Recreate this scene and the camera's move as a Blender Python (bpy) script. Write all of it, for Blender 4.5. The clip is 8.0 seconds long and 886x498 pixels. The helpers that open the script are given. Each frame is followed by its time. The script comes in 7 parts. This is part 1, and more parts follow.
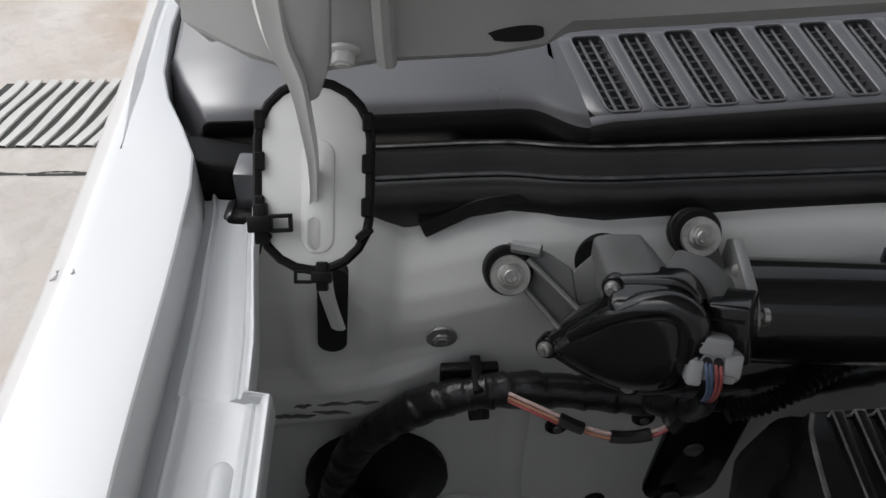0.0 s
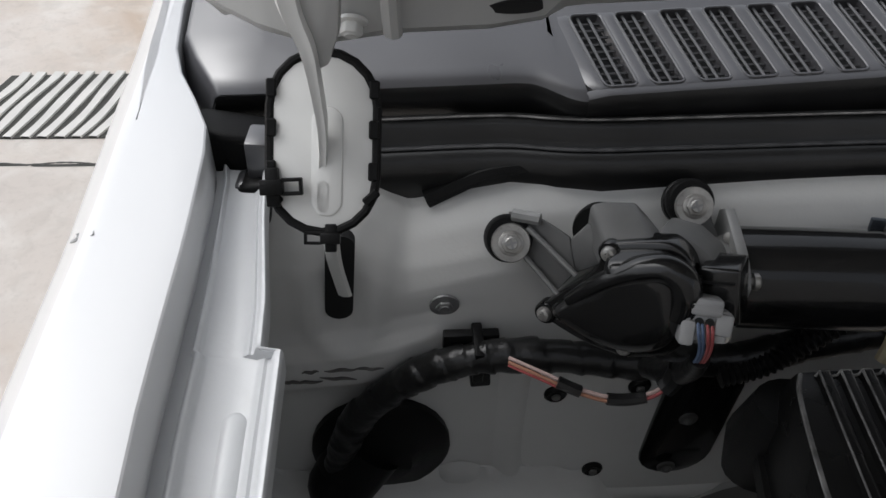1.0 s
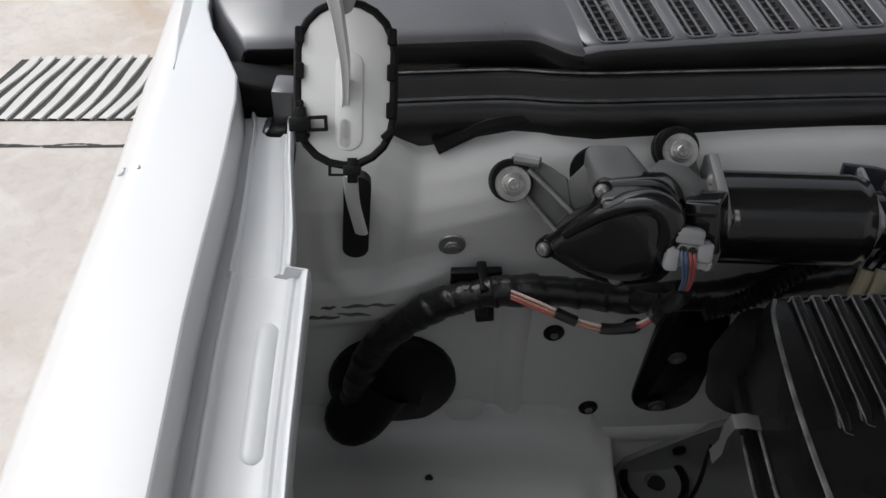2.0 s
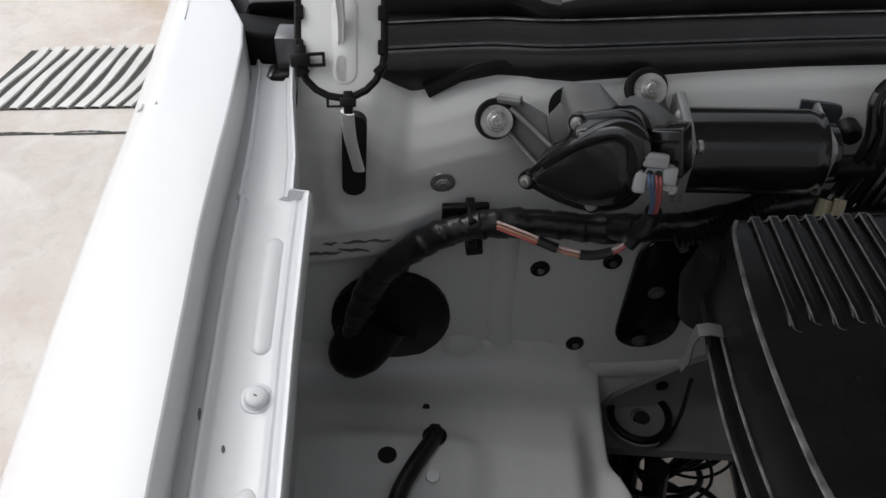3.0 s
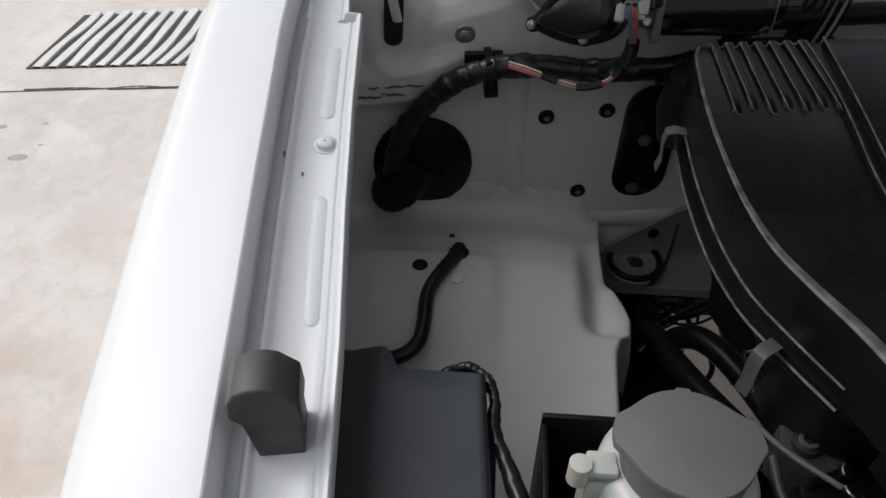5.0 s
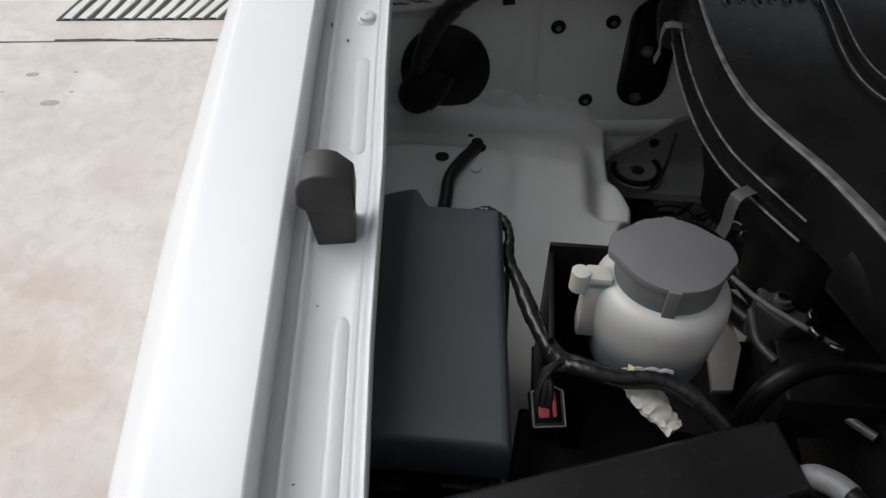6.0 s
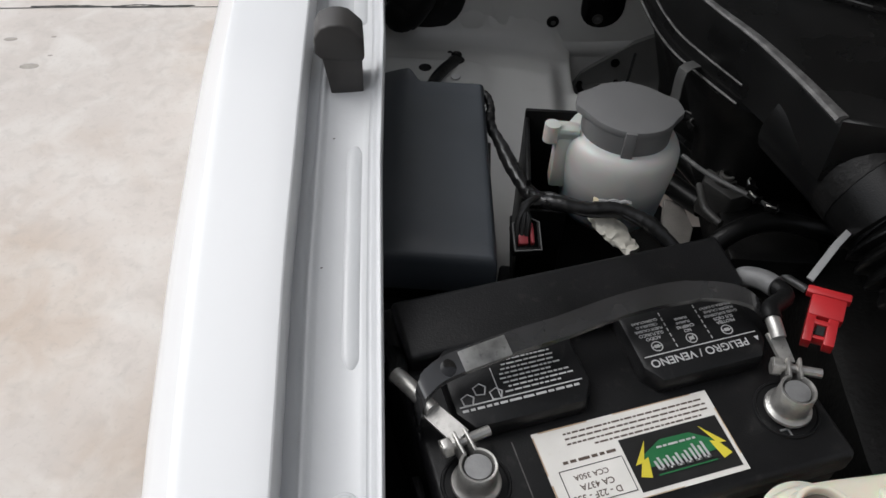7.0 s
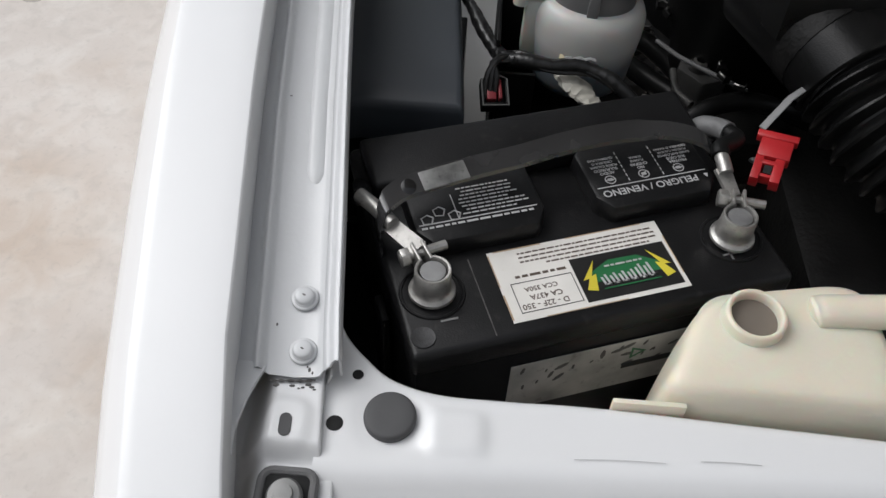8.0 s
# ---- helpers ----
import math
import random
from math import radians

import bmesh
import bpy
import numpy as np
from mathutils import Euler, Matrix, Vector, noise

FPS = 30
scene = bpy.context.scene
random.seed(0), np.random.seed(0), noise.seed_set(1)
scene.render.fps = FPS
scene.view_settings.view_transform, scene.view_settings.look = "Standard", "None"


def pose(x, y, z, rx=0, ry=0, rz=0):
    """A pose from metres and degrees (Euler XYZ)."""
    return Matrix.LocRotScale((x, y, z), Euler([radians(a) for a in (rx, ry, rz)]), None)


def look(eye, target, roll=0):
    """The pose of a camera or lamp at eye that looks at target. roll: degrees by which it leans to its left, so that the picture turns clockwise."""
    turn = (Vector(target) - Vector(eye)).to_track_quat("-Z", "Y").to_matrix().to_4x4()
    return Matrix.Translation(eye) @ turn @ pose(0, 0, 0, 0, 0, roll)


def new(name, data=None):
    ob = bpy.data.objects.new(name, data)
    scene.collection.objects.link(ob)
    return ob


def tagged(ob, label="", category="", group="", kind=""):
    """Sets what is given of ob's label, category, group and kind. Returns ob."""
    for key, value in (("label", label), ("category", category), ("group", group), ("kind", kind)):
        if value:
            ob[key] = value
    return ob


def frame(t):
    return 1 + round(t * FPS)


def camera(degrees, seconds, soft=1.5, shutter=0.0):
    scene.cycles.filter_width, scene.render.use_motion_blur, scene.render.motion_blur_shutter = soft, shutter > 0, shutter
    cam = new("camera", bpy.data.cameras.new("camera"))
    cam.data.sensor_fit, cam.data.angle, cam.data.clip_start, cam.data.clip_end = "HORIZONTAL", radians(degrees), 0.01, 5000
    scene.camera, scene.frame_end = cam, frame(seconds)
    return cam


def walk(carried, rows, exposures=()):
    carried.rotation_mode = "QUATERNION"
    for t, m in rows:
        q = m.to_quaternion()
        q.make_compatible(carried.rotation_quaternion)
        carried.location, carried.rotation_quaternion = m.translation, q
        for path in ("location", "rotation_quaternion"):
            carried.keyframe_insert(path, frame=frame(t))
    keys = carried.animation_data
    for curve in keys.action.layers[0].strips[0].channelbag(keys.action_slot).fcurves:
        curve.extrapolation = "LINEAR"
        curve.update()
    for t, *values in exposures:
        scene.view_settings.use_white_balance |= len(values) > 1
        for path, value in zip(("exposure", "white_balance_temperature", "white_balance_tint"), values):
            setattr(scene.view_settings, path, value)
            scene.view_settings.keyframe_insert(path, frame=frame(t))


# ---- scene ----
cam = camera(56.0, 8.0)
PATH = [
    (0, (0.017, 0.007, 1.51), (0.012, 1.434, 0.109), 3.4),
    (0.5, (0.016, -0.001, 1.511), (0.015, 1.424, 0.107), 3.7),
    (1, (0.017, -0.015, 1.511), (0.01, 1.406, 0.104), 3.4),
    (1.5, (0.014, -0.04, 1.515), (0.004, 1.375, 0.102), 3.6),
    (3, (0.027, -0.125, 1.524), (0.004, 1.275, 0.096), 2.3),
    (3.5, (0.036, -0.162, 1.523), (-0.018, 1.247, 0.104), 1.5),
    (4, (0.03, -0.206, 1.524), (-0.028, 1.207, 0.109), 1.8),
    (4.5, (0.04, -0.257, 1.527), (-0.035, 1.146, 0.103), 0.5),
    (6, (0.039, -0.429, 1.529), (-0.069, 0.924, 0.061), 0.7),
    (6.5, (0.035, -0.505, 1.527), (-0.001, 0.845, 0.052), 2.6),
    (7, (0.031, -0.561, 1.528), (0.003, 0.783, 0.048), 2.4),
    (7.5, (0.034, -0.606, 1.515), (-0.014, 0.713, 0.012), 1.4),
    (8, (0.064, -0.641, 1.493), (0.023, 0.649, -0.035), 2.8),
]
walk(cam, [(t, look(eye, target, roll)) for t, eye, target, roll in PATH], [(0, 0.20, 6280, 10), (1.5, 0.30, 6280, 10), (3, 0.38, 6280, 10), (4.5, 0.34, 6260, 10), (6, 0.26, 6270, 10), (7, 0.26, 6300, 10), (8, 0.18, 6300, 10)])

# ---- light ----
world = bpy.data.worlds.new("sky")
scene.world = world
world.use_nodes = True
wn = world.node_tree
wn.nodes.clear()
sky = wn.nodes.new("ShaderNodeTexSky")
sky.sky_type = "NISHITA"
sky.sun_disc = False
sky.sun_elevation, sky.sun_rotation = radians(52), radians(-72)
sky.dust_density = 4.4
sky.air_density = 0.95
bg = wn.nodes.new("ShaderNodeBackground")
bg.inputs["Strength"].default_value = 0.145
wo = wn.nodes.new("ShaderNodeOutputWorld")
haze = wn.nodes.new("ShaderNodeHueSaturation")
haze.inputs["Saturation"].default_value = 0.20
wn.links.new(sky.outputs[0], haze.inputs["Color"])
wn.links.new(haze.outputs[0], bg.inputs[0])
wn.links.new(bg.outputs[0], wo.inputs[0])
sun_data = bpy.data.lights.new("sun", "SUN")
sun_data.energy, sun_data.angle, sun_data.color = 0.5, radians(60), (1.0, 0.98, 0.95)
sun = new("sun", sun_data)
sun.matrix_world = look((-3.0, 1.0, 4.0), (0, 0, 0))


# ---- materials ----
def mat(name, base, rough=0.5, metal=0.0, coat=0.0, var=0.10, scale=14.0, bump=0.0, bscale=260.0, spots=0.0, spot_col=(0.1, 0.09, 0.08), trans=0.0, spec=0.5):
    m = bpy.data.materials.new(name)
    m.use_nodes = True
    nt = m.node_tree
    b = nt.nodes["Principled BSDF"]
    tc = nt.nodes.new("ShaderNodeTexCoord")
    big = nt.nodes.new("ShaderNodeTexNoise")
    big.inputs["Scale"].default_value, big.inputs["Detail"].default_value = scale, 5.0
    nt.links.new(tc.outputs["Object"], big.inputs["Vector"])
    fine = nt.nodes.new("ShaderNodeTexNoise")
    fine.inputs["Scale"].default_value, fine.inputs["Detail"].default_value = bscale, 3.0
    nt.links.new(tc.outputs["Object"], fine.inputs["Vector"])
    ramp = nt.nodes.new("ShaderNodeValToRGB")
    lo = [max(0.0, c * (1 - var)) for c in base]
    hi = [min(1.0, c * (1 + var)) for c in base]
    ramp.color_ramp.elements[0].position, ramp.color_ramp.elements[1].position = 0.3, 0.7
    ramp.color_ramp.elements[0].color, ramp.color_ramp.elements[1].color = (*lo, 1), (*hi, 1)
    nt.links.new(big.outputs["Fac"], ramp.inputs["Fac"])
    colour = ramp.outputs["Color"]
    if spots:
        sp = nt.nodes.new("ShaderNodeTexNoise")
        sp.inputs["Scale"].default_value, sp.inputs["Detail"].default_value = scale * 6, 8.0
        nt.links.new(tc.outputs["Object"], sp.inputs["Vector"])
        r2 = nt.nodes.new("ShaderNodeValToRGB")
        r2.color_ramp.elements[0].position, r2.color_ramp.elements[1].position = 0.60, 0.78
        r2.color_ramp.elements[1].color = (spots, spots, spots, 1)
        nt.links.new(sp.outputs["Fac"], r2.inputs["Fac"])
        mix = nt.nodes.new("ShaderNodeMix")
        mix.data_type = "RGBA"
        nt.links.new(r2.outputs["Color"], mix.inputs["Factor"])
        nt.links.new(colour, mix.inputs["A"])
        mix.inputs["B"].default_value = (*spot_col, 1)
        colour = mix.outputs["Result"]
    nt.links.new(colour, b.inputs["Base Color"])
    rr = nt.nodes.new("ShaderNodeMapRange")
    rr.inputs["To Min"].default_value, rr.inputs["To Max"].default_value = max(0.02, rough * 0.8), min(1.0, rough * 1.2)
    nt.links.new(big.outputs["Fac"], rr.inputs["Value"])
    nt.links.new(rr.outputs["Result"], b.inputs["Roughness"])
    b.inputs["Metallic"].default_value = metal
    b.inputs["Specular IOR Level"].default_value = spec
    b.inputs["Coat Weight"].default_value = coat
    b.inputs["Coat Roughness"].default_value = 0.05
    b.inputs["Transmission Weight"].default_value = trans
    if bump:
        bp = nt.nodes.new("ShaderNodeBump")
        bp.inputs["Strength"].default_value, bp.inputs["Distance"].default_value = bump, 0.0015
        nt.links.new(fine.outputs["Fac"], bp.inputs["Height"])
        nt.links.new(bp.outputs["Normal"], b.inputs["Normal"])
    return m


M_PAINT = mat("white_paint", (0.74, 0.745, 0.75), 0.25, coat=0.6, var=0.03, scale=3, bump=0.015, bscale=900)
M_BAY = mat("bay_paint", (0.62, 0.62, 0.605), 0.42, coat=0.15, var=0.06, scale=7, bump=0.06, bscale=500, spots=0.10, spot_col=(0.35, 0.33, 0.29))
M_RAIL = mat("rail_paint", (0.60, 0.61, 0.62), 0.38, coat=0.2, var=0.05, scale=9, bump=0.05, bscale=400, spots=0.12, spot_col=(0.4, 0.38, 0.34))
M_HINGE = mat("hinge_paint", (0.70, 0.70, 0.68), 0.38, coat=0.2, var=0.05, scale=12, bump=0.05)
M_COWL = mat("grey_black_plastic", (0.062, 0.0615, 0.066), 0.30, coat=0.55, var=0.12, scale=20, bump=0.03, bscale=1800, spec=0.9)
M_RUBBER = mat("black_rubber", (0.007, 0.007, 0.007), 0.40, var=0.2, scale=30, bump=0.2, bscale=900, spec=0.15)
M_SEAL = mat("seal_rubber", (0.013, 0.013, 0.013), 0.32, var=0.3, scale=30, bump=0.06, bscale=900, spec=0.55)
M_PLAST = mat("black_plastic", (0.007, 0.007, 0.007), 0.38, var=0.25, scale=24, bump=0.2, bscale=1200, spots=0.25, spot_col=(0.022, 0.021, 0.02), spec=0.14)
M_LID = mat("black_lid_plastic", (0.006, 0.006, 0.006), 0.28, var=0.4, scale=24, bump=0.12, bscale=1200, spots=0.22, spot_col=(0.024, 0.023, 0.021), spec=0.24)
# pale grey for edge lines: highlights and dust put into one colour
M_EDGE = mat("dusty_lit_edge", (0.100, 0.098, 0.095), 0.42, var=0.6, scale=90, bump=0.3, spec=0.35, spots=0.2, spot_col=(0.02, 0.02, 0.02))
# off-white hood paint darkened to grey, the underside's shade put into it
M_HOODSHADE = mat("shaded_hood_paint", (0.42, 0.42, 0.41), 0.5, var=0.08, scale=8, bump=0.1)
# bay paint darkened to grey, the shade round the mount put into it
M_DKPAINT = mat("shaded_grey_paint", (0.17, 0.17, 0.165), 0.5, var=0.12, scale=20, bump=0.1)
M_GLOSS = mat("gloss_black_enamel", (0.007, 0.007, 0.007), 0.18, coat=0.35, var=0.2, scale=18, bump=0.04, spec=0.4)
M_FUSE = mat("blue_black_plastic", (0.040, 0.046, 0.054), 0.38, var=0.12, scale=18, bump=0.15, bscale=1500, spots=0.2, spot_col=(0.07, 0.07, 0.07))
M_BATT = mat("battery_plastic", (0.009, 0.009, 0.0095), 0.36, spec=0.25, var=0.3, scale=22, bump=0.15, bscale=900, spots=0.35, spot_col=(0.045, 0.043, 0.04))
M_TAPE = mat("harness_tape", (0.010, 0.010, 0.010), 0.30, spec=0.42, var=0.3, scale=60, bump=0.30, bscale=260)
M_CAST = mat("cast_aluminium", (0.13, 0.13, 0.127), 0.5, metal=0.15, var=0.15, scale=40, bump=0.08, bscale=700)
M_STEEL = mat("zinc_steel", (0.42, 0.41, 0.39), 0.40, metal=0.8, var=0.3, scale=90, bump=0.10, bscale=500, spots=0.5, spot_col=(0.10, 0.09, 0.08))
M_LEAD = mat("lead_grey", (0.30, 0.30, 0.30), 0.5, metal=0.7, var=0.25, scale=80, bump=0.12, bscale=700)
M_CREAM = mat("cream_plastic", (0.74, 0.695, 0.575), 0.36, var=0.05, scale=12, bump=0.08, bscale=300)
M_RESV = mat("milky_plastic", (0.52, 0.52, 0.48), 0.35, var=0.05, scale=20, bump=0.06)


def filled(m, z0, z1, col):
    """Tints the lower part, where the fluid inside shows through the wall."""
    nt = m.node_tree
    b = nt.nodes["Principled BSDF"]
    src = b.inputs["Base Color"].links[0].from_socket
    tc = nt.nodes.new("ShaderNodeTexCoord")
    sx = nt.nodes.new("ShaderNodeSeparateXYZ")
    nt.links.new(tc.outputs["Object"], sx.inputs[0])
    r = nt.nodes.new("ShaderNodeMapRange")
    r.inputs["From Min"].default_value, r.inputs["From Max"].default_value = z0, z1
    nt.links.new(sx.outputs["Z"], r.inputs["Value"])
    x = nt.nodes.new("ShaderNodeMix")
    x.data_type = "RGBA"
    nt.links.new(r.outputs["Result"], x.inputs["Factor"])
    x.inputs["A"].default_value = (*col, 1)
    nt.links.new(src, x.inputs["B"])
    nt.links.new(x.outputs["Result"], b.inputs["Base Color"])
    return m


M_TANKED = filled(mat("milky_plastic_with_fluid", (0.50, 0.50, 0.48), 0.35, var=0.05, scale=20, bump=0.06), 1.094, 1.112, (0.16, 0.18, 0.20))
for m_ in (M_CREAM, M_TANKED, M_RESV):
    b_ = m_.node_tree.nodes["Principled BSDF"]
    b_.inputs["Subsurface Weight"].default_value, b_.inputs["Subsurface Scale"].default_value = 0.35, 0.012
M_TANKIN = mat("shaded_tank_inside", (0.17, 0.145, 0.12), 0.5)
M_CAP = mat("grey_cap_plastic", (0.130, 0.130, 0.130), 0.55, var=0.08, scale=40, bump=0.3, bscale=1500)
M_RED = mat("red_plastic", (0.42, 0.016, 0.02), 0.38, var=0.1, scale=30, bump=0.1)
M_ORANGE = mat("orange_wire", (0.40, 0.20, 0.13), 0.5, var=0.15, scale=90)
M_PINK = mat("pink_wire", (0.52, 0.38, 0.35), 0.5, var=0.15, scale=90)
M_BLUE = mat("blue_wire", (0.09, 0.13, 0.22), 0.45, var=0.15, scale=90)
M_REDW = mat("red_wire", (0.36, 0.08, 0.08), 0.45, var=0.15, scale=90)
M_PAPER = mat("white_label", (0.70, 0.68, 0.64), 0.6, var=0.05, scale=60, spots=0.15, spot_col=(0.5, 0.42, 0.3))
M_PRINT = mat("white_print", (0.44, 0.44, 0.44), 0.6, var=0.15, scale=200)
M_INK = mat("black_print", (0.012, 0.012, 0.012), 0.4, var=0.1, scale=60)
M_GREEN = mat("green_print", (0.02, 0.14, 0.05), 0.4, var=0.1, scale=60)
M_YELLOW = mat("yellow_print", (0.65, 0.55, 0.05), 0.4, var=0.1, scale=60)
# near-black: the shade inside holes and openings is put into this colour
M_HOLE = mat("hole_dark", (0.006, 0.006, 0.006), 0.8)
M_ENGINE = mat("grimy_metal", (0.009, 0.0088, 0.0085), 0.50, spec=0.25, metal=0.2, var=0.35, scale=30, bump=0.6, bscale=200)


def concrete():
    m = mat("worn_concrete", (0.58, 0.53, 0.485), 0.85, var=0.14, scale=1.1, bump=0.9, bscale=38, spots=0.0, spot_col=(0.40, 0.35, 0.30))
    nt = m.node_tree
    b = nt.nodes["Principled BSDF"]
    src = b.inputs["Base Color"].links[0].from_socket
    tc = nt.nodes.new("ShaderNodeTexCoord")
    for scale, lo, hi, amount, col, det in ((1.7, 0.50, 0.74, 0.75, (0.40, 0.29, 0.20), 5.0), (9.0, 0.46, 0.80, 0.60, (0.70, 0.68, 0.64), 9.0), (22.0, 0.50, 0.85, 0.42, (0.36, 0.33, 0.30), 8.0), (90.0, 0.56, 0.85, 0.30, (0.32, 0.30, 0.27), 4.0)):
        n = nt.nodes.new("ShaderNodeTexNoise")
        n.inputs["Scale"].default_value, n.inputs["Detail"].default_value, n.inputs["Distortion"].default_value = scale, det, 0.6
        nt.links.new(tc.outputs["Object"], n.inputs["Vector"])
        r = nt.nodes.new("ShaderNodeMapRange")
        r.inputs["From Min"].default_value, r.inputs["From Max"].default_value, r.inputs["To Max"].default_value = lo, hi, amount
        nt.links.new(n.outputs["Fac"], r.inputs["Value"])
        x = nt.nodes.new("ShaderNodeMix")
        x.data_type = "RGBA"
        nt.links.new(r.outputs["Result"], x.inputs["Factor"])
        nt.links.new(src, x.inputs["A"])
        x.inputs["B"].default_value = (*col, 1)
        src = x.outputs["Result"]
    nt.links.new(src, b.inputs["Base Color"])
    return m


M_GROUND = concrete()
M_GRATE = mat("painted_bar", (0.62, 0.61, 0.58), 0.7, var=0.10, scale=9, bump=0.3, bscale=90)
M_DARKGAP = mat("dark_slot", (0.05, 0.05, 0.045), 0.9, var=0.2, scale=12)
M_BLOCK = mat("grey_light_block", (0.36, 0.355, 0.345), 0.85, var=0.12, scale=2.0, bump=0.4, bscale=80)
M_STAIN = mat("grey_stain", (0.34, 0.315, 0.28), 0.85, var=0.2, scale=40)
M_SCUFF = mat("dark_scuff", (0.10, 0.095, 0.09), 0.7, var=0.3, scale=90)
M_SLEEVE = mat("grey_sleeve", (0.14, 0.14, 0.14), 0.5, var=0.2, scale=60, bump=0.3)
M_CONN = mat("pale_connector", (0.30, 0.30, 0.30), 0.4, var=0.1, scale=60)
M_GRILLE = mat("grille_plastic", (0.050, 0.050, 0.053), 0.5, var=0.1, scale=40, spec=0.35)
M_GRIB = mat("grille_rib_plastic", (0.10, 0.10, 0.105), 0.55, var=0.1, scale=40, spec=0.3)
M_CRUMPLE = mat("crumpled_plastic", (0.48, 0.46, 0.40), 0.5, var=0.2, scale=70, bump=0.8, bscale=90)
M_CLIP = mat("dull_clip_steel", (0.16, 0.16, 0.155), 0.45, metal=0.6, var=0.2, scale=60)
M_ARM = mat("cast_arm", (0.24, 0.24, 0.235), 0.45, metal=0.3, var=0.12, scale=60, bump=0.1, bscale=700)
M_STEELD = mat("dark_blue_grey_steel", (0.075, 0.085, 0.10), 0.35, metal=0.5, var=0.15, scale=60, bump=0.05)
M_TAN = mat("worn_paper_edge", (0.42, 0.31, 0.20), 0.7, var=0.25, scale=90)
M_TANCAP = mat("tan_cap", (0.48, 0.42, 0.28), 0.5, var=0.1, scale=60)
M_STRAP = mat("strap_plastic", (0.026, 0.026, 0.027), 0.16, coat=0.7, var=0.3, scale=30, bump=0.05, spec=0.6)
M_TAG = mat("strap_glare_plastic", (0.17, 0.17, 0.165), 0.25, var=0.5, scale=60, bump=0.1, spots=0.5, spot_col=(0.02, 0.02, 0.02))
M_BELLOW = mat("bellows_rubber", (0.006, 0.006, 0.006), 0.30, var=0.25, scale=24, bump=0.15, bscale=900, spec=0.22)
M_ALU = mat("grimy_casting", (0.050, 0.049, 0.047), 0.5, metal=0.2, var=0.35, scale=40, bump=0.3, bscale=300)
M_DULLRED = mat("dull_red_plastic", (0.22, 0.022, 0.028), 0.45, var=0.2, scale=60)
M_DIRTY = mat("dirty_label", (0.40, 0.39, 0.37), 0.5, var=0.45, scale=30, spots=0.55, spot_col=(0.07, 0.065, 0.06))
M_CAPB = mat("worn_mark_ridge_light", (0.030, 0.030, 0.031), 0.45, var=0.5, scale=120, bump=0.2, bscale=700)
M_INKB = mat("brown_black_print", (0.09, 0.065, 0.05), 0.6, var=0.2, scale=90)
M_CLEAR = mat("clear_strap", (0.45, 0.45, 0.45), 0.3, var=0.15, scale=60)


# ---- mesh helpers ----
def part(name, bm, material, parent=None, label="", smooth=35):
    bmesh.ops.recalc_face_normals(bm, faces=bm.faces)
    me = bpy.data.meshes.new(name)
    bm.to_mesh(me)
    bm.free()
    me.materials.append(material)
    ob = new(name, me)
    if smooth:
        me.shade_smooth()
        me.set_sharp_from_angle(angle=radians(smooth))
    if parent is not None:
        ob.parent = parent
        p, inv = parent, Matrix.Identity(4)
        while p is not None:
            inv = inv @ p.matrix_basis.inverted()
            p = p.parent if p.type == "EMPTY" and p.parent else None
        ob.matrix_parent_inverse = inv
    if label:
        tagged(ob, label)
    return ob


def thing(name, base, label, category, group="", kind=""):
    ob = new(name)
    ob.empty_display_size = 0.02
    ob.matrix_basis = Matrix.Translation(base)
    return tagged(ob, label, category, group, kind)


def bevelled(bm, width, segs=2, angle=30):
    if width > 0:
        bm.normal_update()
        es = [e for e in bm.edges if e.is_manifold and e.calc_face_angle(0) > radians(angle)]
        bmesh.ops.bevel(bm, geom=es, offset=width, segments=segs, profile=0.5, affect="EDGES", clamp_overlap=True)
    return bm


def prism(poly, z0, z1, m=None, bevel=0.0, segs=2, taper=1.0):
    """A closed outline drawn up from z0 to z1; taper shrinks the top."""
    bm = bmesh.new()
    cx, cy = sum(p[0] for p in poly) / len(poly), sum(p[1] for p in poly) / len(poly)
    lo = [bm.verts.new((x, y, z0)) for x, y in poly]
    hi = [bm.verts.new((cx + (x - cx) * taper, cy + (y - cy) * taper, z1)) for x, y in poly]
    n = len(poly)
    bm.faces.new(lo[::-1])
    bm.faces.new(hi)
    for i in range(n):
        bm.faces.new((lo[i], lo[(i + 1) % n], hi[(i + 1) % n], hi[i]))
    bevelled(bm, bevel, segs)
    if m is not None:
        bm.transform(m)
    return bm


def box(x0, x1, y0, y1, z0, z1, m=None, bevel=0.0, segs=2):
    return prism([(x0, y0), (x1, y0), (x1, y1), (x0, y1)], z0, z1, m, bevel, segs)


def lathe(profile, m=None, segs=28):
    """Rows (radius, height) turned round z."""
    bm = bmesh.new()
    rings = []
    for r, z in profile:
        if r < 1e-6:
            rings.append([bm.verts.new((0, 0, z))])
        else:
            rings.append([bm.verts.new((r * math.cos(a * math.tau / segs), r * math.sin(a * math.tau / segs), z)) for a in range(segs)])
    for a, b in zip(rings, rings[1:]):
        for i in range(segs):
            k = (i + 1) % segs
            if len(a) == 1 and len(b) == 1:
                continue
            if len(a) == 1:
                bm.faces.new((a[0], b[i], b[k]))
            elif len(b) == 1:
                bm.faces.new((a[i], a[k], b[0]))
            else:
                bm.faces.new((a[i], a[k], b[k], b[i]))
    if m is not None:
        bm.transform(m)
    return bm


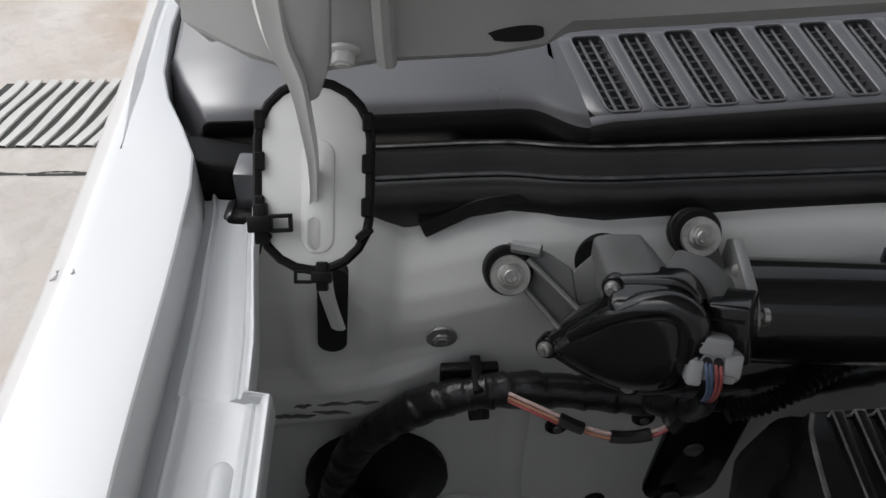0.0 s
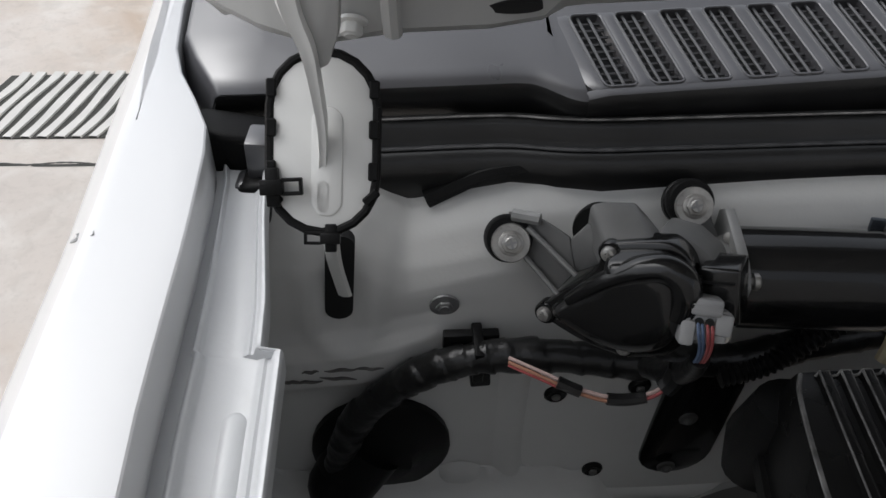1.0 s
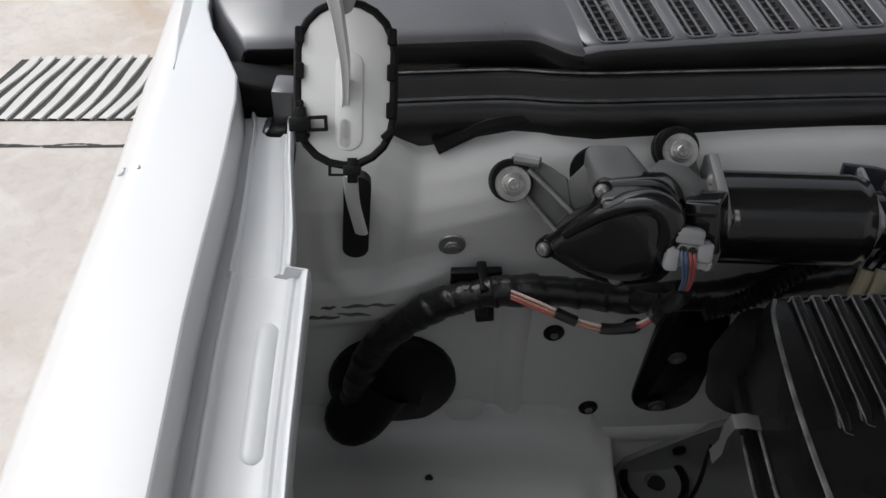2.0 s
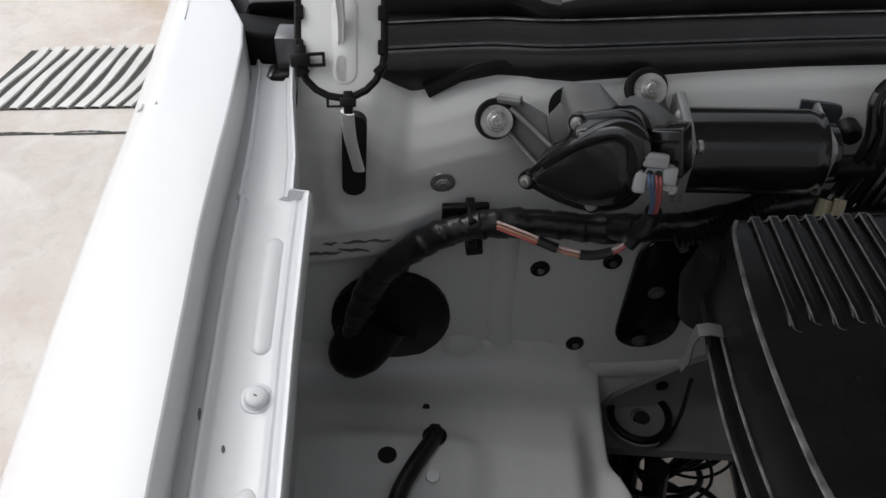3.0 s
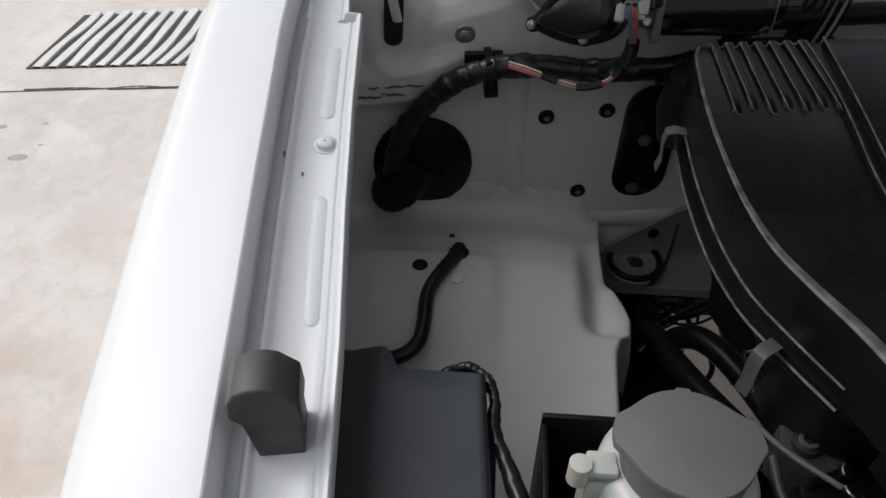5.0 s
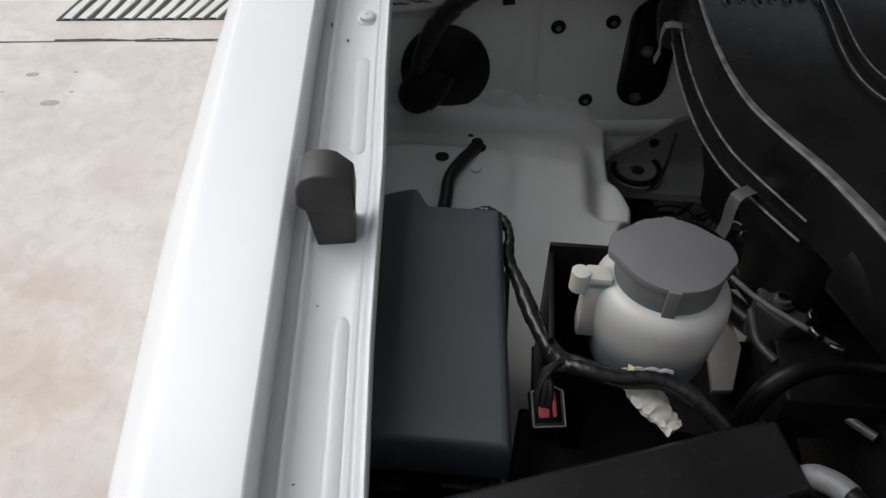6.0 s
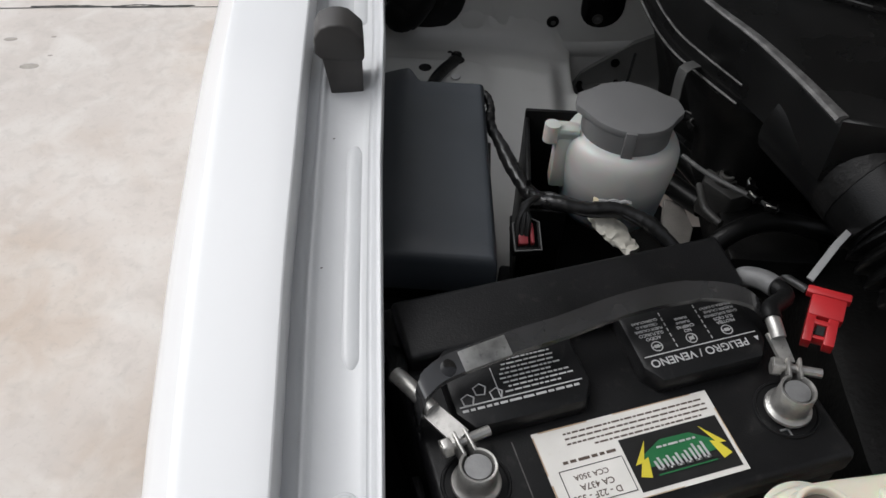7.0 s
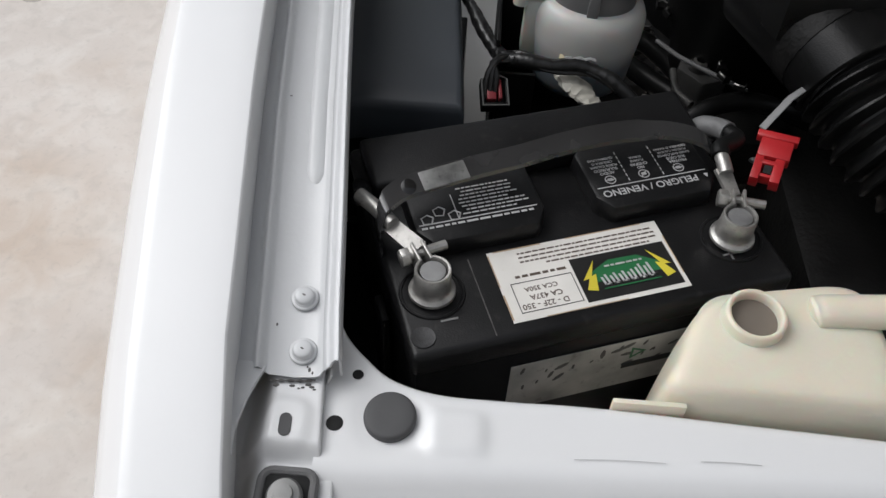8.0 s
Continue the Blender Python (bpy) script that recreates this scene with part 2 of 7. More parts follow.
def spline(points, n=8):
    """A smooth line through the points."""
    p = [Vector(q) for q in points]
    p = [p[0] * 2 - p[1]] + p + [p[-1] * 2 - p[-2]]
    out = []
    for i in range(1, len(p) - 2):
        for k in range(n):
            t = k / n
            a, b, c, d = p[i - 1], p[i], p[i + 1], p[i + 2]
            out.append(0.5 * (2 * b + (c - a) * t + (2 * a - 5 * b + 4 * c - d) * t * t + (3 * b - a - 3 * c + d) * t ** 3))
    out.append(p[-2])
    return out


def tube(points, r, segs=10, n=8, wave=0.0, waves=0, flat=1.0, smooth=True, wrap=0.0, turns=0):
    """A closed tube along a smooth line; r may be a function of 0..1; wave and waves give corrugation, wrap and turns a wound tape."""
    line = spline(points, n) if smooth else [Vector(q) for q in points]
    bm = bmesh.new()
    rings = []
    up = Vector((0.13, 0.21, 0.97))
    for i, p in enumerate(line):
        d = (line[min(i + 1, len(line) - 1)] - line[max(i - 1, 0)]).normalized()
        s = d.cross(up)
        s = s.normalized() if s.length > 1e-4 else Vector((1, 0, 0))
        u = s.cross(d).normalized()
        up = u
        f = i / (len(line) - 1)
        rad = r(f) if callable(r) else r
        if waves:
            rad += wave * math.cos(f * waves * math.tau)
        ring = []
        for a in range(segs):
            ra = rad + wrap * ((f * turns + a / segs) % 1.0)
            ring.append(bm.verts.new(p + s * (ra * math.cos(a * math.tau / segs)) + u * (flat * ra * math.sin(a * math.tau / segs))))
        rings.append(ring)
    for a, b in zip(rings, rings[1:]):
        for i in range(segs):
            bm.faces.new((a[i], a[(i + 1) % segs], b[(i + 1) % segs], b[i]))
    bm.faces.new(rings[0][::-1])
    bm.faces.new(rings[-1])
    return bm


def loft(rows, closed=False, thick=0.0):
    """A sheet through rows of points; thick gives it depth against its normals."""
    bm = bmesh.new()
    v = [[bm.verts.new(p) for p in row] for row in rows]
    n = len(rows[0])
    for a, b in zip(v, v[1:]):
        for i in range(n if closed else n - 1):
            bm.faces.new((a[i], a[(i + 1) % n], b[(i + 1) % n], b[i]))
    if thick:
        bmesh.ops.recalc_face_normals(bm, faces=bm.faces)
        bmesh.ops.solidify(bm, geom=list(bm.faces), thickness=thick)
    return bm


def merge(*bms):
    out = bmesh.new()
    me = bpy.data.meshes.new("scratch")
    for b in bms:
        b.to_mesh(me)
        out.from_mesh(me)
        b.free()
    bpy.data.meshes.remove(me)
    return out


def stadium(w, h, n=10):
    """Outline of a rounded slot w wide and h high, about its middle."""
    r, k = w / 2, h / 2 - w / 2
    pts = [(r * math.cos(a * math.pi / n), k + r * math.sin(a * math.pi / n)) for a in range(n + 1)]
    return pts + [(-x, -y) for x, y in pts]


def lerp(x, xs, ys):
    return float(np.interp(x, xs, ys))


def facing(at, normal, spin=0.0):
    """A pose whose z looks along normal."""
    q = Vector(normal).normalized().to_track_quat("Z", "Y").to_matrix().to_4x4()
    return Matrix.Translation(at) @ q @ pose(0, 0, 0, 0, 0, spin)


def hexbolt(name, at, normal, r, parent=None, washer=1.5, material=None, label="", h=0.004):
    m = facing(at, normal)
    hexa = [(r * math.cos(a * math.tau / 6), r * math.sin(a * math.tau / 6)) for a in range(6)]
    bm = merge(lathe([(0, 0), (r * washer, 0), (r * washer, 0.0016), (r * 1.05, 0.002), (0, 0.002)], m, 20),
               prism(hexa, 0.0018, h, m, min(0.0011, r * 0.2)), lathe([(0, h), (r * 0.62, h), (r * 0.5, h + 0.0006), (0, h + 0.0003)], m, 14))
    return part(name, bm, material or M_STEEL, parent, label)


# ---- lines of the car body ----
def zr(y):
    return lerp(y, [-0.8, -0.6, -0.41, -0.38, -0.25, -0.115, 0.087, 0.206, 0.5], [1.03, 1.085, 1.129, 1.135, 1.163, 1.186, 1.204, 1.217, 1.245])


def x_in(y):
    return lerp(y, [-0.8, -0.6, -0.49, -0.42, -0.36, -0.27, -0.18, -0.07, 0.04, 0.165, 0.25, 0.315, 0.34, 0.37, 0.42, 0.6],
                [0.05, -0.01, -0.0340, -0.0452, -0.051, -0.06, -0.067, -0.076, -0.086, -0.096, -0.099, -0.104, -0.117, -0.135, -0.143, -0.15])


def x_out(y):
    return lerp(y, [-0.8, -0.6, -0.5, -0.44, -0.35, -0.27, -0.14, -0.045, 0.04, 0.11, 0.175, 0.25, 0.3, 0.4, 0.6],
                [-0.016, -0.061, -0.0835, -0.0945, -0.107, -0.116, -0.1275, -0.135, -0.142, -0.146, -0.148, -0.149, -0.152, -0.158, -0.175])


def x_lip(y):
    if y > 0.206:
        return lerp(y, [0.206, 0.233, 0.282, 0.32], [-0.059, -0.062, -0.072, -0.078])
    return lerp(y, [-0.43, -0.39, -0.34, -0.254, -0.175, -0.06, 0.03, 0.117, 0.206], [0.010, 0.005, 0.0, -0.009, -0.017, -0.026, -0.036, -0.044, -0.050])


def y_wall(x, z):
    return 0.297 + 0.12 * (x - 0.018) + 0.06 * (z - 1.1)


YS = [0.6 - 0.02 * i for i in range(71)]

# ---- ground ----
GZ = 0.2
bm = bmesh.new()
bmesh.ops.create_grid(bm, x_segments=60, y_segments=60, size=60)
bm.transform(Matrix.Translation((0, 0, GZ)))
tagged(part("ground", bm, M_GROUND, smooth=0), "pale worn concrete forecourt with stains and a dark joint", "ground", kind="structure")


def grate_edges(x):
    return 1.622 + 0.115 * (x + 0.9), 1.921 + 0.145 * (x + 0.9)


drain = thing("drain_grate", (-0.95, 1.77, GZ), "striped floor grate of pale painted bars over dark slots", "drain grate")
ends = [(x, *grate_edges(x)) for x in (-1.25, -0.40)]
part("pit", prism([(ends[0][0], ends[0][1]), (ends[1][0], ends[1][1]), (ends[1][0] + 0.06, ends[1][2]), (ends[0][0] + 0.06, ends[0][2])], GZ, GZ + 0.003), M_DARKGAP, drain, smooth=0)
rng = random.Random(12)
for k in range(-10, 8):
    xt = -0.872 - 0.0424 * k + 0.0105
    rows = []
    amp = rng.uniform(0.002, 0.007)
    for i in range(13):
        v = i / 12
        x = xt - 0.062 * (1 - v) ** 1.4 + amp * math.sin(v * 5.5 + 0.4 * k)
        lo, hi = grate_edges(x)
        y = lo + (hi - lo) * v
        w = 0.0125 + 0.0012 * math.sin(v * 9 + k)
        rows.append([(x - w, y, GZ + 0.002), (x - w + 0.0015, y, GZ + 0.008), (x + w - 0.0015, y, GZ + 0.008), (x + w, y, GZ + 0.002)])
    part("bar", loft(rows), M_GRATE, drain, smooth=30)
jl = [(-8, 0.70), (-1.6, 1.435), (-1.21, 1.489), (-1.08, 1.506), (-1.0, 1.509), (-0.93, 1.524), (-0.88, 1.528), (-0.83, 1.527), (-0.76, 1.538), (-0.4, 1.57), (6, 2.3)]
joint = tube([(x, y, GZ) for x, y in jl], lambda f: 0.0042 + 0.0012 * math.sin(f * 140) + 0.0008 * math.sin(f * 411), 6, 14, flat=0.15)
tagged(part("joint", joint, M_DARKGAP), "dark expansion joint across the concrete", "joint", kind="structure")
for x, y, r in ((-1.208, 1.324, 0.019), (-1.112, 1.208, 0.026), (-1.097, 1.346, 0.008), (-1.076, 1.26, 0.007), (-1.256, 1.242, 0.008)):
    tagged(part("stain", lathe([(0, 0.0004), (r * 0.8, 0.0004), (r, 0.0002)], Matrix.Translation((x, y, GZ)) @ pose(0, 0, 0, 0, 0, 9) @ Matrix.Diagonal((1, 0.5, 1, 1)), 9), M_STAIN), "small faint grey stain on the concrete", "stain", "stains on the concrete", kind="structure")

# unseen walls added to hold back sky light from the right and front
tagged(part("light_block_side", box(2.6, 2.8, -2.8, 6.0, 0, 2.6, None, 0.01), M_BLOCK), "unseen plain grey wall added beside the car to block sky light", "wall", kind="structure")

tagged(part("light_block_front", box(-2.6, 2.8, -3.2, -3.0, 0, 4.2, None, 0.01), M_BLOCK), "unseen plain grey wall added before the car to block sky light", "wall", kind="structure")

# ---- fender and rail ----
rows = []
for y in YS:
    a, b, z = x_in(y), x_out(y), zr(y)
    w = b - a
    rows.append([(a + 0.0004, y, z - 0.004), (a, y, z + 0.0262), (a - 0.0003, y, z + 0.0276), (a - 0.0012, y, z + 0.0283), (a - 0.0030, y, z + 0.0285), (a + w * 0.25, y, z + 0.0288), (a + w * 0.5, y, z + 0.0290), (a + w * 0.75, y, z + 0.0290),
                 (b + 0.011, y, z + 0.0290), (b + 0.0066, y, z + 0.0289), (b + 0.0058, y, z + 0.0287), (b + 0.0050, y, z + 0.0282), (b + 0.0044, y, z + 0.0276), (b - 0.0005, y, z + 0.0220), (b - 0.0060, y, z + 0.0158), (b - 0.0103, y, z + 0.0105),
                 (b - 0.0135, y, z + 0.004), (b - 0.0165, y, z - 0.008), (b - 0.019, y, z - 0.04), (b - 0.021, y, z - 0.15), (b - 0.015, y, z - 0.35), (b + 0.02, y, z - 0.62)])
    rows[-1] += [(px + (0.0014 if k > 12 else -0.0012 if k < 3 else 0.0), py, pz - (0.0016 if k > 1 else 0.0)) for k, (px, py, pz) in enumerate(rows[-1])][::-1]
fender = tagged(part("fender", loft(rows, closed=True), M_PAINT, smooth=25), "glossy white painted front fender with a small paint chip", "fender")
cm = facing((-0.1445, 0.247, 1.2463), (-0.5, 0, 0.86)) @ Matrix.Diagonal((0.7, 1.3, 1, 1))
chip = tube([cm @ Vector((x, y, 0.0003)) for x, y in ((0.0045, 0.005), (0.0055, 0.001), (0.003, -0.002), (0.0025, -0.006), (0.0, -0.0035), (-0.004, -0.005), (-0.003, -0.001), (-0.005, 0.003), (-0.001, 0.004), (0.0045, 0.005))], 0.0005, 6, 3)
part("paint_chip", chip, M_CLEAR, fender, "small raised chip in the paint")

rail = thing("fender_rail", (-0.06, -0.05, 1.18), "light grey painted pressed-steel fender rail with stamped ribs and bolts", "rail")
rows = []
ry = sorted(set([0.32 - 0.01 * i for i in range(75)] + [0.2065, 0.2055]), reverse=True)
for y in ry:
    a, c, z = x_in(y), x_lip(y), zr(y)
    prof = [(0.0, -0.0015), (0.08, -0.0015), (0.14, -0.001), (0.165, 0.0012), (0.18, 0.0030), (0.20, 0.0036), (0.222, 0.0034), (0.245, 0.0018), (0.262, 0.0004), (0.30, 0.0), (0.55, 0.0), (0.74, 0.0004), (0.785, 0.0016), (0.82, 0.0028),
            (0.850, 0.0022), (0.880, 0.0030), (0.910, 0.0070), (0.940, 0.0088), (0.975, 0.0090), (0.994, 0.0080), (1.0, 0.0060), (1.0, -0.006)]
    rows.append([(a + (c - a) * u, y, z + d) for u, d in prof])
cut = [lerp(u, [0, 0.26, 0.34, 0.79, 0.86, 1.0], [-0.4205, -0.4210, -0.4240, -0.4225, -0.4183, -0.4172]) for u, d in prof]
rows[-1] = [(x_in(y) + (x_lip(y) - x_in(y)) * u, y, zr(y) + d) for (u, d), y in zip(prof, cut)]
part("channel", loft(rows, thick=0.0012), M_RAIL, rail, smooth=50)
rows = []
for k in range(15):
    y = -0.4165 - 0.0505 * k / 14
    a = x_in(y)
    e = max(a + 0.0008, lerp(y, [-0.467, -0.4552, -0.4395, -0.425, -0.4208, -0.419], [-0.0373, -0.0378, -0.0347, -0.0315, -0.0305, -0.029]))
    z = zr(y) + lerp(y, [-0.467, -0.44, -0.415], [0.0100, 0.0085, -0.0010])
    rows.append([(a, y, z + 0.0008), (a + (e - a) * 0.5, y, z + 0.0002), (e - 0.0006, y, z), (e, y, z - 0.0012)])
part("end_tongue", loft(rows, thick=0.0012), M_RAIL, rail, smooth=50)
rows = []
for y in ry:
    c, z = x_lip(y), zr(y)
    rows.append([(c - 0.006, y, z - 0.002), (c - 0.012, y, z - 0.02), (c - 0.022, y, z - 0.08), (c - 0.03, y, z - 0.25)])
part("apron", loft(rows, thick=0.0012), M_BAY, rail, smooth=50)
for y0, y1, u in ((0.180, 0.110, 0.64), (0.045, -0.045, 0.66), (-0.160, -0.31, 0.66)):
    rows = []
    for k in range(33):
        f = 0.5 - 0.5 * math.cos(math.pi * k / 32)
        y = y0 + (y1 - y0) * f
        x = x_in(y) + (x_lip(y) - x_in(y)) * u
        e = min(1.0, f * (1 - f) * 22) ** 0.5
        rows.append([(x + s * 0.0045 * e, y, zr(y) + 0.0004 + h * e) for s, h in ((-1.3, -0.0006), (-0.9, 0.0004), (-0.4, 0.0009), (0.4, 0.0009), (0.9, 0.0004), (1.3, -0.0006))])
    part("stamped_rib", loft(rows), M_RAIL, rail)
for x, y, w in ((-0.068, 0.062, 0.006), (-0.082, 0.078, 0.010), (-0.047, 0.100, 0.003), (-0.050, -0.155, 0.0015), (-0.045, -0.250, 0.0015)):
    part("mark", lathe([(0, 0.0003), (0.0006, 0.0002), (0.0009, 0.0)], Matrix.Translation((x, y, zr(y) + 0.0004)) @ pose(0, 0, 0, 4, 0, 14) @ Matrix.Diagonal((1, w / 0.0026, 1, 1)), 8), M_SCUFF, rail)
for at, r in (((-0.058, 0.087, 1.2042), 0.0052), ((-0.016, -0.381, 1.1362), 0.0050), ((-0.0125, -0.410, 1.1297), 0.0050)):
    m = facing(at, (0, -0.2, 1))
    bolt = part("rail_bolt", lathe([(0, 0), (r * 1.46, 0), (r * 1.46, 0.0007), (r * 1.38, 0.0013), (r * 1.15, 0.0015), (r * 1.12, 0.0021), (r * 1.02, 0.0024), (r, 0.0036), (r * 0.95, 0.0044), (r * 0.82, 0.0049), (r * 0.4, 0.0050), (0, 0.0049)], m, 32), M_RAIL, rail, "round painted bolt head on a washer", smooth=40)
    part("head_mark", lathe([(0, 0.0003), (0.0005, 0.0002), (0.0008, 0)], m @ Matrix.Translation((0, 0, 0.0049)) @ pose(0, 0, 0, 0, 0, -25) @ Matrix.Diagonal((1.5, 0.6, 1, 1)), 8), M_SCUFF, bolt)

# ---- firewall ----
XW = [-0.11 + 0.004 * i for i in range(40)] + [0.05 + 0.02 * i for i in range(68)]


def slot_ring(x, z):
    """Soft swell pressed round the hinge slot, open at the top."""
    u, v = x + 0.0395, z - 1.1450
    r = abs(math.hypot(u, min(0.0, v)) - 0.0195)
    w = min(1.0, r / 0.0095)
    return 0.0030 * (1 - w * w * (3 - 2 * w)) * lerp(z, [1.165, 1.195], [1.0, 0.0])


def wall_top(x):
    return lerp(x, [-0.1, -0.03, -0.005, 0.02, 0.06, 0.1, 0.2, 0.5], [1.222, 1.221, 1.203, 1.209, 1.220, 1.2225, 1.227, 1.23])


rows = []
for x in XW:
    t = wall_top(x)
    led = lerp(x, [-0.01, 0.045], [1.0, 0.0])
    q = lerp(x, [-0.09, -0.03, 0.03], [0.028, 0.034, 0.050])
    foot = 0.60 if x < 0.13 else 0.872
    prof = [(0.0, foot), (0.0, 0.90), (0.0, 1.02), (0.0, 1.050 + q), (-0.003 * led, 1.056 + q), (-0.009 * led, 1.064 + q), (-0.010 * led, 1.078 + q), (-0.009 * led, 1.088 + q), (-0.003 * led, 1.096 + q), (0.0, 1.104 + q),
            (0.0, 1.16), (0.001, t - 0.040), (0.006, t - 0.028), (0.016, t - 0.014), (0.028, t - 0.003), (0.034, t), (0.036, t - 0.003)]
    fine = [prof[0]]
    for (d0, z0), (d1, z1) in zip(prof, prof[1:]):
        fine += [(d0 + (d1 - d0) * i / 5, z0 + (z1 - z0) * i / 5) for i in range(1, 6)]
    rows.append([(x, y_wall(x, min(z, 1.2)) + d - slot_ring(x, z), z) for d, z in fine])
wall = tagged(part("firewall", loft(rows, thick=0.0012), M_BAY, smooth=60), "grey-white painted steel firewall with stampings, holes and plugs", "firewall", kind="structure")

# ---- wheelhouse ----
def ramp(v, a, b):
    u = min(1.0, max(0.0, (v - a) / (b - a)))
    return u * u * (3 - 2 * u)


def house_edge(y):
    return lerp(y, [-0.5, 0.05, 0.118, 0.134, 0.146, 0.165, 0.185, 0.200, 0.215, 0.244, 0.27, 0.32], [0.150, 0.152, 0.1545, 0.1600, 0.1700, 0.172, 0.166, 0.159, 0.153, 0.150, 0.151, 0.155])


def house_top(x, y):
    """Top of the panel: falls forward, a raised field with a rounded corner, a step down beside the edge, and a fillet into the firewall."""
    z = lerp(y, [-0.5, -0.3, -0.1, 0.05, 0.14, 0.17, 0.2, 0.237, 0.27, 0.30], [0.80, 0.88, 0.95, 0.982, 0.9885, 0.990, 0.9895, 0.980, 0.967, 0.958])
    dx, dy = max(0.0, x - 0.028), max(0.0, y - 0.182)
    z += 0.0052 * (1 - ramp(math.hypot(dx, dy), 0.018, 0.036)) * ramp(y, 0.05, 0.15) * ramp(x, -0.078, -0.045)
    z -= 0.013 * ramp(x, 0.075, 0.165)
    z -= 0.021 * ramp(x, 0.124, 0.146) * ramp(y, 0.128, 0.152) * (1 - ramp(y, 0.205, 0.265))
    z += 0.005 * ramp(x, 0.146, 0.164) * ramp(y, 0.128, 0.152) * (1 - ramp(y, 0.195, 0.215))
    z -= 0.0020 * (1 - ramp(abs(y - 0.092 - 0.02 * math.sin(x * 30)), 0.0, 0.012)) * ramp(x, -0.06, -0.02) * (1 - ramp(x, 0.05, 0.09))
    r, d = 0.034, max(0.0, y_wall(x, 0.975) - 0.0006 - y)
    if d < r:
        z += (r - math.sqrt(max(0.0, r * r - (r - d) ** 2))) * (1 - ramp(x, 0.13, 0.16))
    return z + 0.03 * ramp(-x, 0.078, 0.13)


rows = []
for y in [0.312 - 0.003 * i for i in range(68)] + [0.108 - 0.008 * i for i in range(8)] + [0.04 - 0.02 * i for i in range(28)]:
    xe = house_edge(y)
    xs = [-0.12 + (xe + 0.12) * f for f in [i / 60 for i in range(61)]]
    row = [(x, y, house_top(x, y)) for x in xs]
    z0 = house_top(xe, y)
    rows.append(row + [(xe + a, y, z0 + d) for a, d in ((0.0015, -0.0008), (0.0030, -0.0030), (0.0040, -0.0065), (0.0050, -0.014), (0.008, -0.04), (0.016, -0.25), (0.026, -0.45))])
house = tagged(part("wheelhouse", loft(rows, thick=0.0015), M_BAY, smooth=60), "grey-white painted inner wheelhouse panel", "wheelhouse", kind="structure")

# ---- cowl, seal and hood ----
def z_cowl(y):
    return 1.26 + 0.2 * (y - 0.37)


def y_front(x):
    return lerp(x, [-0.14, -0.03, 0.055, 0.075, 0.095, 0.25, 0.6], [0.348, 0.364, 0.376, 0.372, 0.366, 0.392, 0.43])


cowl = thing("cowl_cover", (0.2, 0.4, 1.25), "dark grey plastic cowl cover with a row of grille openings", "cowl cover")
SLOT_W, STEP = 0.0185, 0.0262
NSLOT = 9


def cowl_point(u, v):
    """u along the row of openings (m), v from 0 at the front to 1 at the back."""
    x = 0.0975 + u - 0.019 * v
    y = 0.370 + 0.175 * u + 0.0545 * v
    return Vector((x, y, z_cowl(y)))


def x_left(y):
    return lerp(y, [0.345, 0.3545, 0.384, 0.40, 0.5, 0.8], [-0.106, -0.110, -0.1305, -0.136, -0.141, -0.150])


rows = []
for off, dz in ((-0.010, -0.050), (-0.007, -0.022), (-0.0045, -0.009), (-0.002, -0.002), (0.001, 0.0)):
    y0 = y_front(-0.108)
    rows.append([(x_left(y) + off, y, z + dz * k) for y, z, k in ((y0 + 0.012, 1.205, 0), (y0 + 0.004, 1.235, 0.2), (y0 - 0.003, z_cowl(y0) - 0.011, 0.5), (y0 - 0.001, z_cowl(y0) - 0.004, 1), (y0 + 0.003, z_cowl(y0) + 0.0005, 1), (y0 + 0.009, z_cowl(y0) + 0.0015, 1),
                 (y0 + 0.022, z_cowl(y0 + 0.022) + 0.0005, 1), (y0 + 0.04, z_cowl(y0 + 0.04), 1), (y0 + 0.10, z_cowl(y0 + 0.10), 1), (y0 + 0.30, z_cowl(y0 + 0.30), 1))])
for x in [-0.09, -0.06, -0.03, 0.0, 0.03, 0.05] + [0.058 + 0.004 * k for k in range(9)]:
    u = min(1.0, max(0.0, (x - 0.060) / 0.030))
    u = u * u * (3 - 2 * u)
    y0 = y_front(x) * (1 - u) + 0.3652 * u
    d, sh = -0.0006 * u, -0.018 * u
    rows.append([(x + sh * q, y, z) for y, z, q in ((y0 + 0.012, 1.205, 0), (y0 + 0.004, 1.235, 0), (y0 - 0.003, z_cowl(y0) - 0.012 + d, 0), (y0 - 0.001, z_cowl(y0) - 0.0045 + d, 0), (y0 + 0.003, z_cowl(y0) - 0.0005 + d, 0.1), (y0 + 0.009, z_cowl(y0) + 0.0013 + d, 0.2),
                 (y0 + 0.022, z_cowl(y0 + 0.022) + 0.0005 + d * 0.8, 0.4), (y0 + 0.04, z_cowl(y0 + 0.04) + d * 0.6, 0.7), (y0 + 0.10, z_cowl(y0 + 0.10) + d * 0.2, 1.6), (y0 + 0.30, z_cowl(y0 + 0.30), 1.6))])
part("body", loft([r[3:] for r in rows], thick=0.0015), M_COWL, cowl, smooth=60)
# the cowl's front face and corner are coloured black for the shade there
part("front_flange", loft([r[:4] for r in rows]), M_SEAL, cowl, "front face of the cowl, its shade coloured black", smooth=60)
part("corner_face", loft([[Vector(q) + Vector((0, -0.0012, 0)) for q in r[1:4]] for r in rows[:7]], thick=0.001), M_PLAST, cowl, "front corner of the cowl, its shade coloured dull black", smooth=60)
